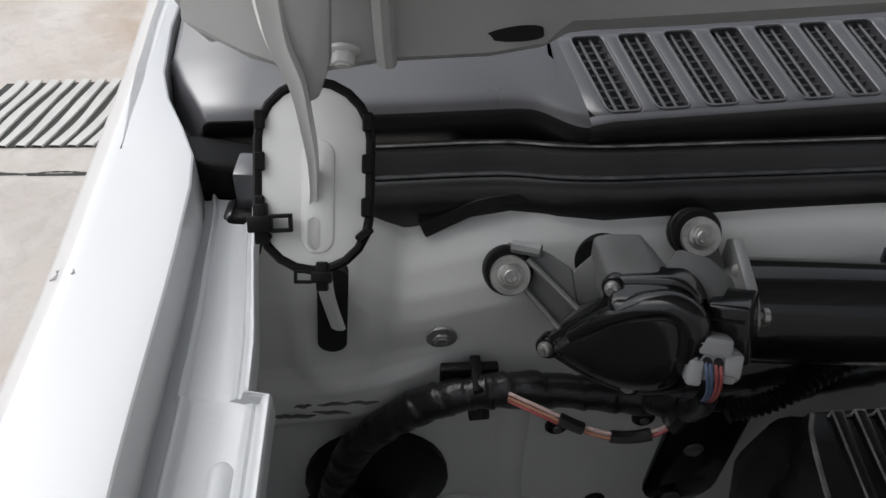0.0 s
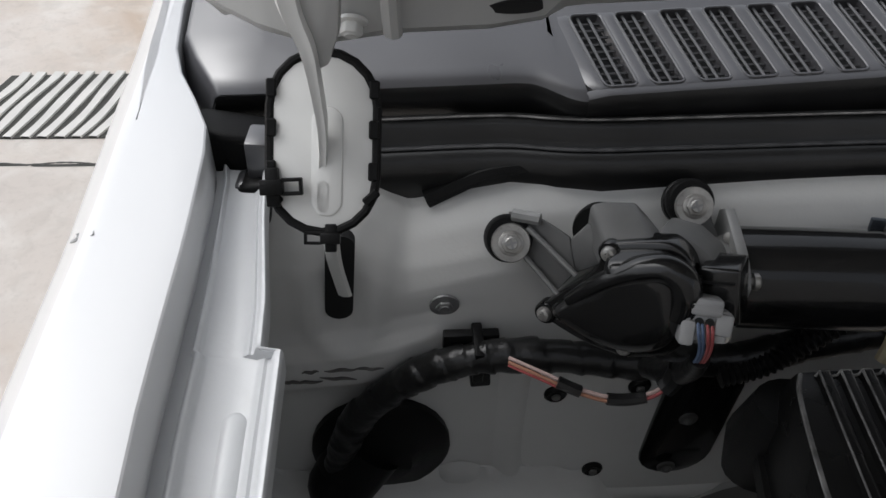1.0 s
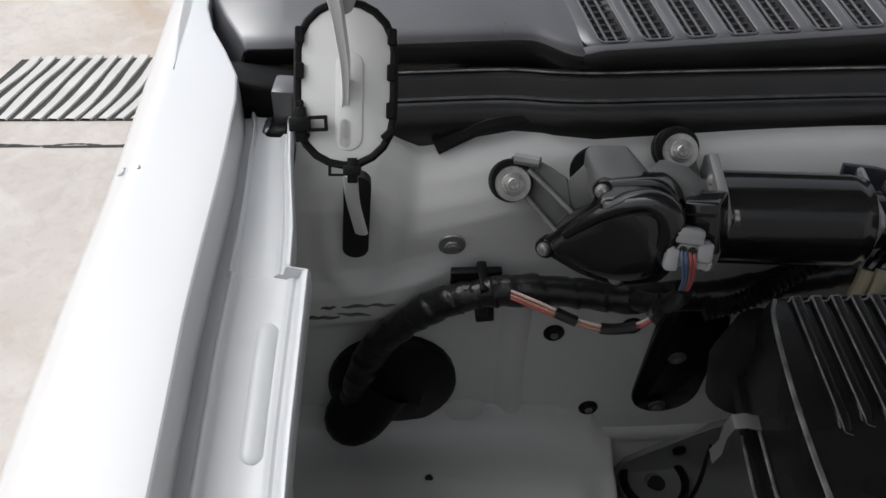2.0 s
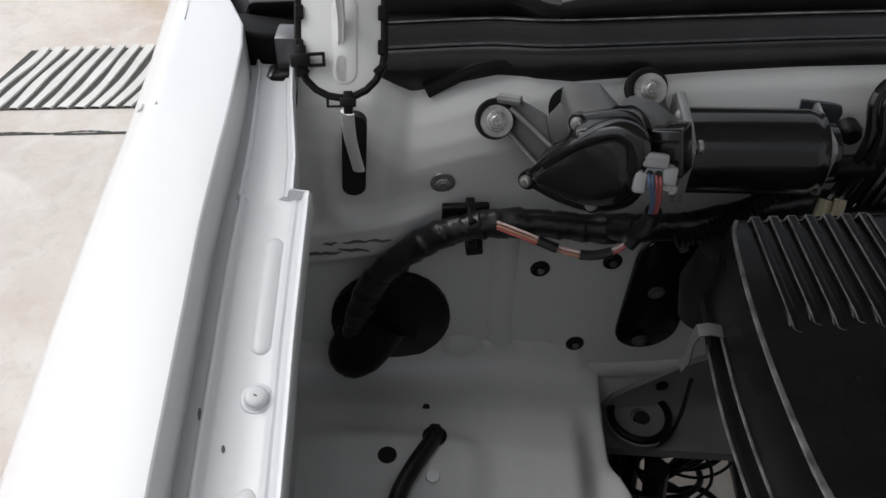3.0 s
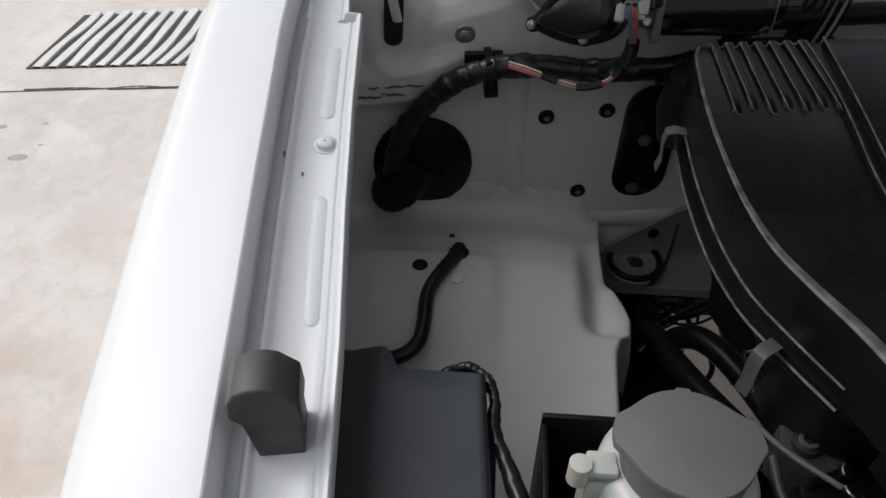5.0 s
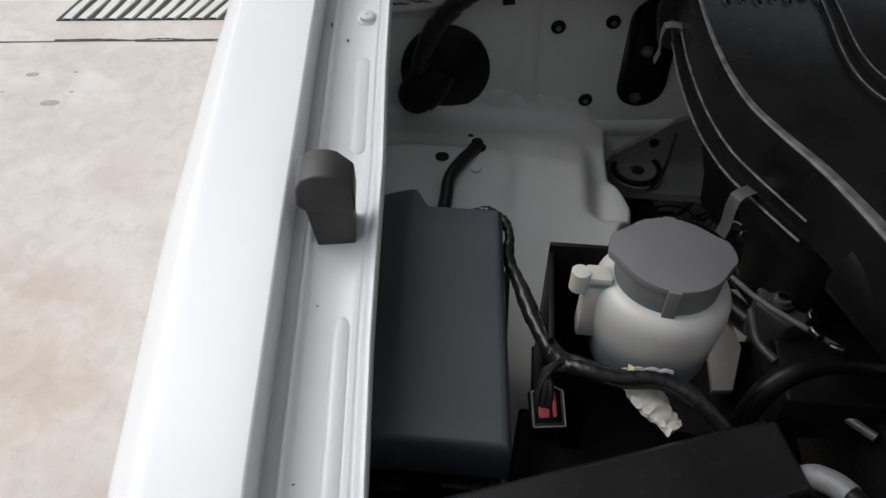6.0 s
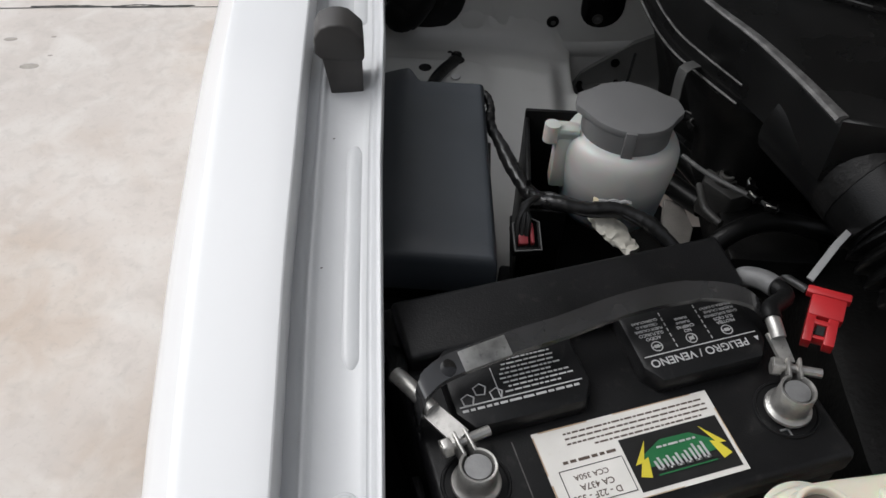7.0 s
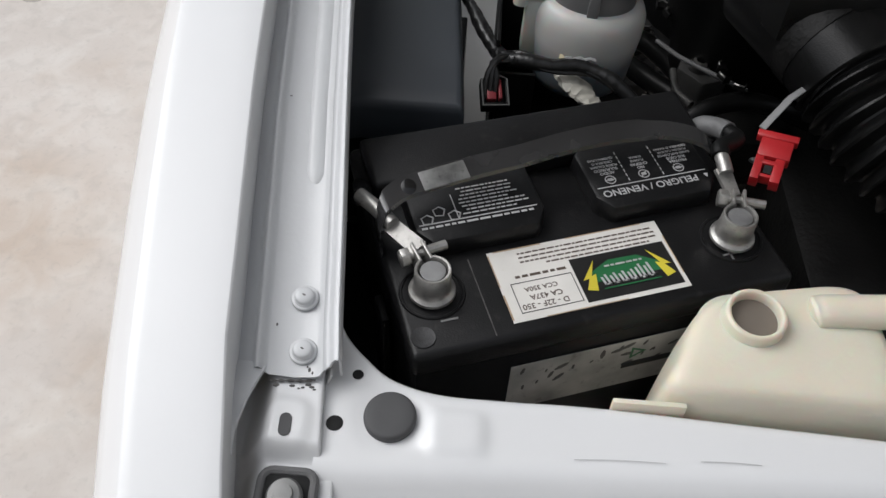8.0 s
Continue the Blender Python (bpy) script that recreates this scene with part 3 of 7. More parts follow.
# front strip, back strip and the webs between the openings
rows = []
for k in range(30):
    u = -0.010 + k * 0.012
    p, q = cowl_point(u, -0.06), cowl_point(u, 0.0)
    rows.append([(p.x, p.y + 0.006, 1.205), (p.x, p.y - 0.002, 1.236), (p.x, p.y - 0.0035, p.z - 0.010), (p.x, p.y - 0.0032, p.z - 0.004), (p.x, p.y - 0.0018, p.z - 0.0012), tuple(p), tuple(q), (q.x, q.y + 0.001, q.z - 0.006)])
    rows[-1] = [(x, y, z - (0.0020 if k == 0 else 0.0)) for x, y, z in rows[-1]]
part("front_strip", loft([r[4:] for r in rows]), M_COWL, cowl, smooth=40)
# front face below the grille, its shade put in as black
part("front_flange", loft([r[:5] for r in rows]), M_SEAL, cowl, "front face of the cowl, its shade coloured black", smooth=40)
rows = []
for k in range(30):
    u = -0.010 + k * 0.012
    rows.append([tuple(cowl_point(u, 1.0) - Vector((0, 0, 0.006)))] + [tuple(cowl_point(u, v)) for v in (1.0, 1.05, 1.3, 2.0, 4.0)])
    rows[-1] = [(x, y, z - (0.0020 if k == 0 else 0.0)) for x, y, z in rows[-1]]
part("back_strip", loft(rows), M_COWL, cowl, smooth=40)
for k in range(-1, NSLOT):
    u0, u1 = k * STEP + SLOT_W if k >= 0 else -0.014, (k + 1) * STEP
    rows = []
    for v in (-0.03, 0.0, 0.08, 0.3, 0.5, 0.7, 0.92, 1.0, 1.03):
        r = 0.0030 if v in (-0.03, 1.03) else (0.0018 if v in (0.0, 1.0) else 0.0)
        a, b = cowl_point(u0 - r, v), cowl_point(u1 + r, v)
        h = -0.0012 if v in (-0.03, 1.03) else 0.0
        if k < 0:
            a = cowl_point(lerp(v, [0.0, 0.3], [-0.0055, -0.014]), v) - Vector((0, 0, 0.0022))
        a, b = a + Vector((0, 0, h)), b + Vector((0, 0, h))
        rows.append([tuple(a - Vector((0, 0, 0.007))), tuple(a), tuple(a + (b - a) * 0.2 + Vector((0, 0, 0.0008))), tuple(a + (b - a) * 0.8 + Vector((0, 0, 0.0008))), tuple(b), tuple(b - Vector((0, 0, 0.007)))])
    part("grille_web", loft(rows), M_COWL, cowl, smooth=40)
for k in range(NSLOT):
    for f in (0.33, 0.66):
        a, b = cowl_point(k * STEP + SLOT_W * f, -0.02), cowl_point(k * STEP + SLOT_W * f, 1.02)
        d = Vector((0, 0, -0.0022))
        part("grille_rib", tube([a + d, (a + b) / 2 + d, b + d], 0.0009, 6, 2), M_GRIB, cowl)
    for j in range(10):
        v = 0.05 + j * 0.10
        a, b = cowl_point(k * STEP - 0.001, v), cowl_point(k * STEP + SLOT_W + 0.001, v)
        d = Vector((0, 0, -0.0040))
        part("grille_slat", tube([a + d, (a + b) / 2 + d, b + d], 0.0009, 4, 1), M_GRILLE, cowl)
    loop, rr_ = [], 0.0036
    for cu_, cw_, a0 in ((SLOT_W - rr_, 0.0577 - rr_, 0), (rr_, 0.0577 - rr_, 90), (rr_, rr_, 180), (SLOT_W - rr_, rr_, 270)):
        loop += [(cu_ + rr_ * math.cos(radians(a0 + a)), cw_ + rr_ * math.sin(radians(a0 + a))) for a in (0, 30, 60, 90)]
    loop.append(loop[0])
    part("grille_rim", tube([cowl_point(k * STEP + a, b / 0.0577) + Vector((0, 0, 0.0004)) for a, b in loop], 0.0009, 6, 1, smooth=False), M_COWL, cowl)
    for cu_, cw_, sx_, sy_ in ((0, 0, 1, 1), (SLOT_W, 0, -1, 1), (0, 0.0577, 1, -1), (SLOT_W, 0.0577, -1, -1)):
        tri_ = [(cu_, cw_), (cu_ + sx_ * rr_, cw_), (cu_ + sx_ * rr_ * 0.3, cw_ + sy_ * rr_ * 0.3), (cu_, cw_ + sy_ * rr_)]
        top_ = [cowl_point(k * STEP + a, b / 0.0577) for a, b in tri_]
        part("rim_corner", loft([[q - Vector((0, 0, 0.004)) for q in top_], top_, [top_[0]] * 4], closed=True), M_COWL, cowl, smooth=0)
# near-black sheet carries the shade below the grille openings
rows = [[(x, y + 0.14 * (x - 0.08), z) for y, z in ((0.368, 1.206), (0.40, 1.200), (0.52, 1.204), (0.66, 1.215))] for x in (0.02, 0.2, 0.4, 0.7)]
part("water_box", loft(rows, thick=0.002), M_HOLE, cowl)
XZ = Matrix.Rotation(radians(-90), 4, "X")
part("corner_piece", prism([(x, -z) for x, z in ((-0.118, 1.250), (-0.078, 1.246), (-0.076, 1.200), (-0.085, 1.191), (-0.097, 1.192), (-0.1015, 1.212), (-0.111, 1.222))], 0.322, 0.346, XZ, 0.004, 3), M_PLAST, cowl)
part("corner_hook", prism([(x, -z) for x, z in ((-0.093, 1.228), (-0.0765, 1.232), (-0.0765, 1.198), (-0.084, 1.190), (-0.094, 1.193))], 0.304, 0.324, XZ, 0.004, 3), M_PLAST, cowl)
part("corner_clip", merge(box(-0.0875, -0.074, 0.312, 0.330, 1.226, 1.2520, None, 0.002), box(-0.0945, -0.076, 0.306, 0.322, 1.214, 1.2285, None, 0.003)), M_COWL, cowl, "grey plastic corner clip")

seal = thing("hood_seal", (0.1, 0.345, 1.24), "black rubber hood seal with two rounded ridges", "seal")
rows = []
for x in [-0.075 + 0.025 * i for i in range(52)]:
    yb = y_front(x) - 0.008 if x < 0.05 else lerp(x, [0.05, 0.09, 0.25, 0.6, 1.3], [0.366, 0.362, 0.384, 0.425, 0.50])
    zz = lerp(x, [-0.075, 0.05, 0.1, 0.3], [1.232, 1.235, 1.238, 1.24])
    prof = [(0.004, -0.02), (0.004, 0.004), (0.0, 0.008), (-0.004, 0.0085), (-0.008, 0.005), (-0.010, -0.001), (-0.0125, -0.004), (-0.017, -0.002), (-0.022, -0.003), (-0.026, -0.007), (-0.028, -0.014), (-0.027, -0.024), (-0.022, -0.045)]
    rows.append([(x, yb + d, zz + e) for d, e in prof])
part("strip", loft(rows, thick=0.001), M_SEAL, seal, smooth=50)
# pale tubes carry the highlights on the seal's two ridges
for k, r_, m_ in ((3, 0.0012, M_EDGE), (7, 0.0020, M_CAPB)):
    part("ridge_highlight", tube([Vector(r[k]) + Vector((0, -0.0002, 0.0002)) for r in rows], r_, 10, 3, flat=0.45), m_, seal, "pale line, the ridge's highlight put into its colour")
part("end_flap", tube([(0.004, 0.334, 1.205), (0.020, 0.338, 1.2125), (0.040, 0.341, 1.2215), (0.077, 0.346, 1.2245), (0.134, 0.353, 1.228), (0.24, 0.366, 1.230)], lambda f: 0.0075 - 0.003 * f, 8, 6, flat=0.8), M_RUBBER, seal)

hood = thing("open_hood", (0.6, 0.32, 1.32), "open hood with off-white frame and hinge arm in a rubber-edged plate", "hood")
ha = radians(53)
hu = Vector((0, -math.cos(ha), math.sin(ha)))
hn = Vector((0, -math.sin(ha), -math.cos(ha)))


def hood_at(x, s, d):
    return Vector((x, 0.352 + 0.12 * x, 1.372)) + hu * s + hn * d


rows = []
for x in [-0.10, -0.095, -0.06, 0.1, 0.4, 0.7, 1.0, 1.26, 1.295, 1.30]:
    e = 0.012 if x in (-0.10, 1.30) else 0.0
    rows.append([tuple(hood_at(x, s, d + e)) for s, d in ((0.0, 0.012), (0.0, 0.0), (0.015, -0.006), (0.3, -0.02), (0.7, -0.02), (1.05, 0.0), (1.08, 0.03))])
part("skin", loft(rows, thick=-0.0012), M_HOODSHADE, hood, smooth=50)
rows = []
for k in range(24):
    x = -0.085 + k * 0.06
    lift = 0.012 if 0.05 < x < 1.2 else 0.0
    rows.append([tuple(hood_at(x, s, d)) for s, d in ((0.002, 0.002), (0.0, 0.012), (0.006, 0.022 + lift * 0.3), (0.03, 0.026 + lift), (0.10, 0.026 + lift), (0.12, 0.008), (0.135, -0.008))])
part("rear_frame", loft(rows), M_HOODSHADE, hood, smooth=50)
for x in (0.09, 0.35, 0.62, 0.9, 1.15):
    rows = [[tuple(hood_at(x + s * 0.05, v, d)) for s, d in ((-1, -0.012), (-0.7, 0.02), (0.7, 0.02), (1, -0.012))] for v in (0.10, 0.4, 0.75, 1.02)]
    part("stiffener", loft(rows), M_HOODSHADE, hood)

hinge = hood
# bracket under the hood
rows = [[(-0.098, 0.330, 1.352), (-0.098, 0.322, 1.330), (-0.098, 0.330, 1.322)], [(-0.070, 0.318, 1.352), (-0.070, 0.310, 1.324), (-0.070, 0.318, 1.316)],
        [(-0.046, 0.312, 1.355), (-0.046, 0.302, 1.322), (-0.046, 0.311, 1.315)], [(-0.012, 0.318, 1.36), (-0.012, 0.309, 1.326), (-0.012, 0.318, 1.319)],
        [(0.03, 0.326, 1.372), (0.03, 0.318, 1.326), (0.03, 0.327, 1.319)], [(0.053, 0.33, 1.38), (0.053, 0.324, 1.3285), (0.053, 0.333, 1.3215)], [(0.058, 0.331, 1.385), (0.058, 0.328, 1.332), (0.058, 0.337, 1.3225)], [(0.064, 0.332, 1.385), (0.064, 0.332, 1.335), (0.064, 0.340, 1.3250)], [(0.075, 0.336, 1.39), (0.075, 0.334, 1.335), (0.075, 0.342, 1.3260)]]
for x in (0.115, 0.165, 0.21, 0.3, 0.45, 0.7, 1.0, 1.25):
    rows.append([(x, 0.346 + 0.11 * (x - 0.115), 1.392), (x, 0.338 + 0.11 * (x - 0.115), 1.338 + 0.075 * min(0.12, x - 0.115)), (x, 0.347 + 0.11 * (x - 0.115), 1.328 + 0.08 * min(0.12, x - 0.115))])
part("hinge_bracket", loft(rows, thick=0.003), M_HOODSHADE, hinge)
part("bracket_fold", tube([(-0.014, 0.304, 1.36), (-0.0125, 0.3025, 1.335), (-0.0115, 0.303, 1.324)], 0.005, 8, 4, flat=0.8), M_HOODSHADE, hinge)
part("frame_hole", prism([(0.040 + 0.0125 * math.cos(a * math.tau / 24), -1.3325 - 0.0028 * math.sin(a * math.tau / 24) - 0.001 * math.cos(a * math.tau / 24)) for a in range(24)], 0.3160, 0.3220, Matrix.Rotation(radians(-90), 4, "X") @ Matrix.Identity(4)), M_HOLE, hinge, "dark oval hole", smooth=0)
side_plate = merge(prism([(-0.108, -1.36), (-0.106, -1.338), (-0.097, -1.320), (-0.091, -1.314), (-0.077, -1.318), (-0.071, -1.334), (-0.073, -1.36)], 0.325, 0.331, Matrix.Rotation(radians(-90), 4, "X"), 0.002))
part("side_plate", side_plate, M_HOODSHADE, hinge)
hexbolt("hinge_bolt", (-0.084, 0.3245, 1.325), (0, -1, 0.1), 0.005, hinge, 1.5, M_HINGE, h=0.006)
hexbolt("hinge_bolt", (-0.029, 0.3045, 1.3285), (0, -0.8, -0.6), 0.0052, hinge, 1.3, M_HINGE, h=0.007)
pm = Matrix.Translation((-0.0390, 0.2722, 1.2868)) @ Matrix(((1, 0, 0, 0), (0, 0.62, -0.78, 0), (0, 0.78, 0.62, 0), (0, 0, 0, 1)))
rows = []
for (x, y, z), w in zip(spline([(-0.0515, 0.272, 1.375), (-0.0485, 0.270, 1.352), (-0.0425, 0.268, 1.335), (-0.0400, 0.267, 1.318), (-0.0382, 0.266, 1.297), (-0.0392, 0.264, 1.275), (-0.0415, 0.257, 1.252)], 6),
                        [lerp(k / 36, [0, 0.3, 0.45, 0.75, 1.0], [0.0062, 0.0040, 0.0030, 0.0021, 0.0032]) for k in range(37)]):
    rows.append([(x - w, y + 0.002, z), (x - w * 0.55, y - 0.002, z - 0.0005), (x + w * 0.1, y - 0.0012, z - 0.0003), (x + w * 0.8, y - 0.0015, z), (x + w, y + 0.001, z), (x + w * 0.8, y + 0.006, z + 0.002), (x - w * 0.8, y + 0.006, z + 0.002)])
part("hinge_arm", loft(rows, closed=True), M_HINGE, hinge, smooth=45)
part("hinge_gusset", prism([(x, -z) for x, z in ((-0.0490, 1.385), (-0.027, 1.385), (-0.0295, 1.342), (-0.0345, 1.3265), (-0.0385, 1.3240), (-0.0420, 1.340), (-0.0470, 1.356))], 0.271, 0.277, XZ, 0.0015), M_HOODSHADE, hinge)
part("arm_foot", prism([(x + 0.0005, y - 0.0235) for x, y in stadium(0.0085, 0.017)], 0.0, 0.0030, pm @ pose(0, 0, 0, 0, 0, 2), 0.0018), M_HINGE, hinge)
part("hinge_plate", prism([(x, y) for x, y in stadium(0.0445, 0.0755)], -0.004, 0.002, pm @ pose(0, 0, 0, 0, 0, 2), 0.0015), M_HINGE, hinge)
part("plate_ridge", prism([(x + 0.002, y - 0.008) for x, y in stadium(0.014, 0.048)], 0.0, 0.0030, pm @ pose(0, 0, 0, 0, 0, 2), 0.002), M_HINGE, hinge)
ring_line = [pm @ pose(0, 0, 0, 0, 0, 2) @ Vector((x * 1.0, y * 1.0, 0.001)) for x, y in stadium(0.0465, 0.0780)]
ring_line.append(ring_line[0])
part("rubber_edge", tube(ring_line, 0.0021, 8, 1, smooth=False), M_RUBBER, hinge, "black rubber edging")
for a, b in ((0, 0.021), (0, 0.004), (0, -0.014), (1, 0.021), (1, 0.004), (1, -0.014), (2, 0.0), (3, 0)):
    if a < 2:
        m = pm @ pose(0, 0, 0, 0, 0, 2) @ Matrix.Translation(((0.0222 if a else -0.0222), b + 0.002, 0.002))
        g = box(-0.0022, 0.0022, -0.004, 0.004, 0, 0.0025, m, 0.0007, 1)
    else:
        m = pm @ pose(0, 0, 0, 0, 0, 3 + (42 if a == 2 else -42)) @ Matrix.Translation((0, -0.0365 + 0.0035, 0.002))
        g = box(-0.004, 0.004, -0.0005, 0.0035, 0, 0.0022, m, 0.0007, 1)
    part("rubber_tab", g, M_RUBBER, hinge)


def clip(m, label):
    """A square plastic clip with an open loop."""
    c = merge(box(-0.007, 0.007, -0.004, 0.004, 0, 0.006, m, 0.001), box(0.006, 0.0185, -0.0045, -0.0025, 0.001, 0.005, m, 0.0005, 1), box(0.006, 0.0185, 0.0025, 0.0045, 0.001, 0.005, m, 0.0005, 1),
              box(0.0165, 0.0185, -0.0045, 0.0045, 0.001, 0.005, m, 0.0005, 1), box(-0.004, 0.004, -0.010, 0.010, -0.003, 0.003, m, 0.001))
    return part("clip", c, M_RUBBER, hinge, label)


clip(pm @ Matrix.Translation((-0.0205, -0.0205, 0.003)) @ pose(0, 0, 0, 0, 0, 6) @ Matrix.Diagonal((0.72, 0.85, 0.9, 1)), "dark plastic clip with an open loop")
clip(pm @ Matrix.Translation((0.0055, -0.0412, 0.0015)) @ pose(0, 0, 0, 0, 0, 183) @ Matrix.Diagonal((0.62, 0.62, 0.7, 1)), "dark plastic clip")
part("prong", tube([(-0.040, 0.278, 1.225), (-0.0400, 0.284, 1.200), (-0.0365, 0.288, 1.172)], 0.0045, 8, 4, flat=0.5), M_HINGE, hinge)

# ---- slot, stampings and plugs of the firewall ----
NW = (0.12, -1, -0.06)


def on_wall(x, z, d=0.0):
    return (x, y_wall(x, z) - d, z)


def wall_frame(x, z, d=0.0, spin=0.0):
    return Matrix.Translation(on_wall(x, z, d)) @ pose(0, 0, 0, 90, 0, 6.8) @ pose(0, 0, 0, 0, 0, spin)


part("hinge_slot", prism(stadium(0.0158, 0.0656), -0.004, 0.0026, wall_frame(-0.0400, 1.1785, 0, -3)), M_HOLE, wall, "tall dark slot")
line = [on_wall(x, z, -0.0172) for x, z in ((0.063, 1.12), (0.064, 1.03), (0.067, 0.995), (0.076, 0.972), (0.094, 0.958), (0.13, 0.949), (0.17, 0.946), (0.23, 0.947))]
part("stamped_edge", tube(line, 0.0200, 28, 6), M_BAY, wall)
part("dimple", lathe([(0, 0.0050), (0.009, 0.0045), (0.014, 0.0025), (0.019, -0.0005)], wall_frame(0.036, 0.982)), M_BAY, wall)
for x, z in ((0.093, 1.071), (0.147, 1.076), (0.131, 0.985)):
    part("plug", lathe([(0.0075, -0.002), (0.0075, 0.0015), (0.006, 0.003), (0.003, 0.0022), (0.0025, 0.004), (0, 0.0042)], wall_frame(x, z), 16), M_RUBBER, wall, "small black plug")
    part("plug_centre", lathe([(0, 0.0046), (0.0026, 0.0044), (0.003, 0.0030)], wall_frame(x, z), 12), M_CLIP, wall)
hexbolt("wall_bolt", on_wall(0.018, 1.155), NW, 0.0055, wall, 1.55, M_LEAD)
for x, z, w, t_ in ((-0.070, 1.1035, 0.014, -4), (-0.060, 1.1030, 0.018, 2), (-0.042, 1.1055, 0.022, -5), (-0.040, 1.113, 0.020, 3), (-0.024, 1.1135, 0.018, -2), (-0.058, 1.112, 0.010, 5)):
    sc = [wall_frame(x, z, 0.0102, t_) @ Vector((u * w / 2, 0.0006 * math.sin(u * 5 + x * 900), 0.0002)) for u in (-1, -0.6, -0.2, 0.2, 0.6, 1)]
    part("scuff", tube(sc, lambda f: 0.0003 + 0.0008 * math.sin(f * math.pi), 6, 3), M_SCUFF, wall, "dark scuff mark")
plate = thing("oval_cover", on_wall(0.188, 1.04), "black oval steel cover plate bolted to the firewall", "cover plate")
part("plate", prism(stadium(0.052, 0.13), 0.0, 0.004, wall_frame(0.188, 1.040, 0, -1), 0.0015), M_GLOSS, plate)
for x, z in ((0.196, 1.092), (0.186, 1.045), (0.183, 0.99)):
    hexbolt("plate_bolt", on_wall(x, z, 0.004), NW, 0.004, plate, 1.6, M_CLIP)
boot = thing("cable_grommet", on_wall(-0.01, 1.02), "large black rubber cable grommet with a drooping boot in the firewall", "grommet")
part("flange", lathe([(0.046, -0.002), (0.046, 0.003), (0.043, 0.006), (0.028, 0.009), (0.020, 0.016), (0, 0.018)], wall_frame(-0.018, 1.024) @ Matrix.Diagonal((1.0, 1.12, 1, 1))), M_RUBBER, boot)
part("boot", tube([on_wall(-0.026, 1.030, 0.004), on_wall(-0.040, 1.010, 0.014), on_wall(-0.0445, 1.006, 0.017), on_wall(-0.0455, 1.002, 0.015)], lambda f: 0.025 - 0.006 * f, 16, 6), M_RUBBER, boot)

# ---- main harness along the firewall ----
harness = thing("wire_harness", on_wall(0.06, 1.10, 0.02), "black taped wire harness clipped along the firewall", "wire harness")
hl = [(-0.050, 0.268, 0.995), (-0.046, 0.268, 1.015), (-0.040, 0.270, 1.047), (-0.029, 0.273, 1.078), (-0.010, 0.275, 1.104), (0.011, 0.276, 1.124), (0.035, 0.277, 1.136), (0.056, 0.278, 1.140),
      (0.089, 0.279, 1.141), (0.122, 0.281, 1.137), (0.158, 0.284, 1.138), (0.194, 0.288, 1.140), (0.25, 0.30, 1.15), (0.32, 0.31, 1.15)]
part("trunk", tube(hl, lambda f: 0.0098 + 0.0005 * math.sin(f * 37) + 0.0003 * math.sin(f * 91) + 0.00018 * math.sin(f * 190) - 0.0005, 20, 26, wrap=0.0010, turns=24), M_TAPE, harness)
part("clip", merge(box(-0.016, 0.016, -0.006, 0.008, 0, 0.006, wall_frame(0.034, 1.138, 0.010), 0.001), box(-0.006, 0.006, -0.026, -0.008, 0.002, 0.012, wall_frame(0.039, 1.132, 0.010, 5), 0.0012)), M_PLAST, harness)
part("clip", box(-0.003, 0.003, -0.013, 0.013, 0.0, 0.0245, wall_frame(0.037, 1.134, 0.006), 0.001), M_PLAST, harness)
wl = [(0.055, 0.267, 1.150), (0.074, 0.2585, 1.1495), (0.094, 0.2530, 1.1445), (0.1135, 0.252, 1.1405), (0.131, 0.2525, 1.1455), (0.1400, 0.255, 1.1545), (0.1430, 0.257, 1.164)]
full = spline(wl, 8)
cut = len(full) - 1
for a, b, r, m_, off in ((0, 11, 0.0010, M_ORANGE, -0.0011), (0, 11, 0.0010, M_PINK, 0.0011), (0, 11, 0.0008, M_REDW, -0.0027), (11, 16, 0.0034, M_TAPE, 0.0), (16, 22, 0.0011, M_ORANGE, -0.0011), (16, 22, 0.0011, M_PINK, 0.0011), (22, 31, 0.0034, M_TAPE, 0.0), (31, 37, 0.0011, M_REDW, -0.0011), (31, 37, 0.0011, M_PINK, 0.0011), (37, cut, 0.006, M_TAPE, 0.0)):
    seg = [p + Vector((0, off * 0.6, off)) for p in full[a:b + 1]]
    part("wire", tube(seg, r, 8, 1, smooth=False), m_, harness)

part("conduit", tube([(0.175, 0.276, 1.136), (0.20, 0.281, 1.143), (0.225, 0.290, 1.158), (0.25, 0.30, 1.175)], 0.0065, 12, 30, wave=0.0009, waves=22), M_RUBBER, harness, "corrugated black conduit")

# ---- wiper motor ----
motor = thing("wiper_motor", (0.16, 0.28, 1.17), "black wiper motor with cast aluminium gearbox on rubber mounts", "wiper motor")
GM = Matrix(((0.886, 0.0, -0.4636, 0.0927), (-0.4353, 0.344, -0.832, 0.2687), (0.1595, 0.939, 0.3048, 1.1967), (0, 0, 0, 1)))


def domed(poly, centre, rings, m):
    """A cover: the outline shrunk towards centre ring by ring, each at its height."""
    b_ = bmesh.new()
    n = len(poly)
    vs = [[b_.verts.new((centre[0] + (x - centre[0]) * s, centre[1] + (y - centre[1]) * s, z)) for x, y in poly] for s, z in rings]
    for a, b in zip(vs, vs[1:]):
        for i in range(n):
            b_.faces.new((a[i], a[(i + 1) % n], b[(i + 1) % n], b[i]))
    b_.faces.new(vs[0][::-1])
    b_.faces.new(vs[-1])
    b_.transform(m)
    return b_


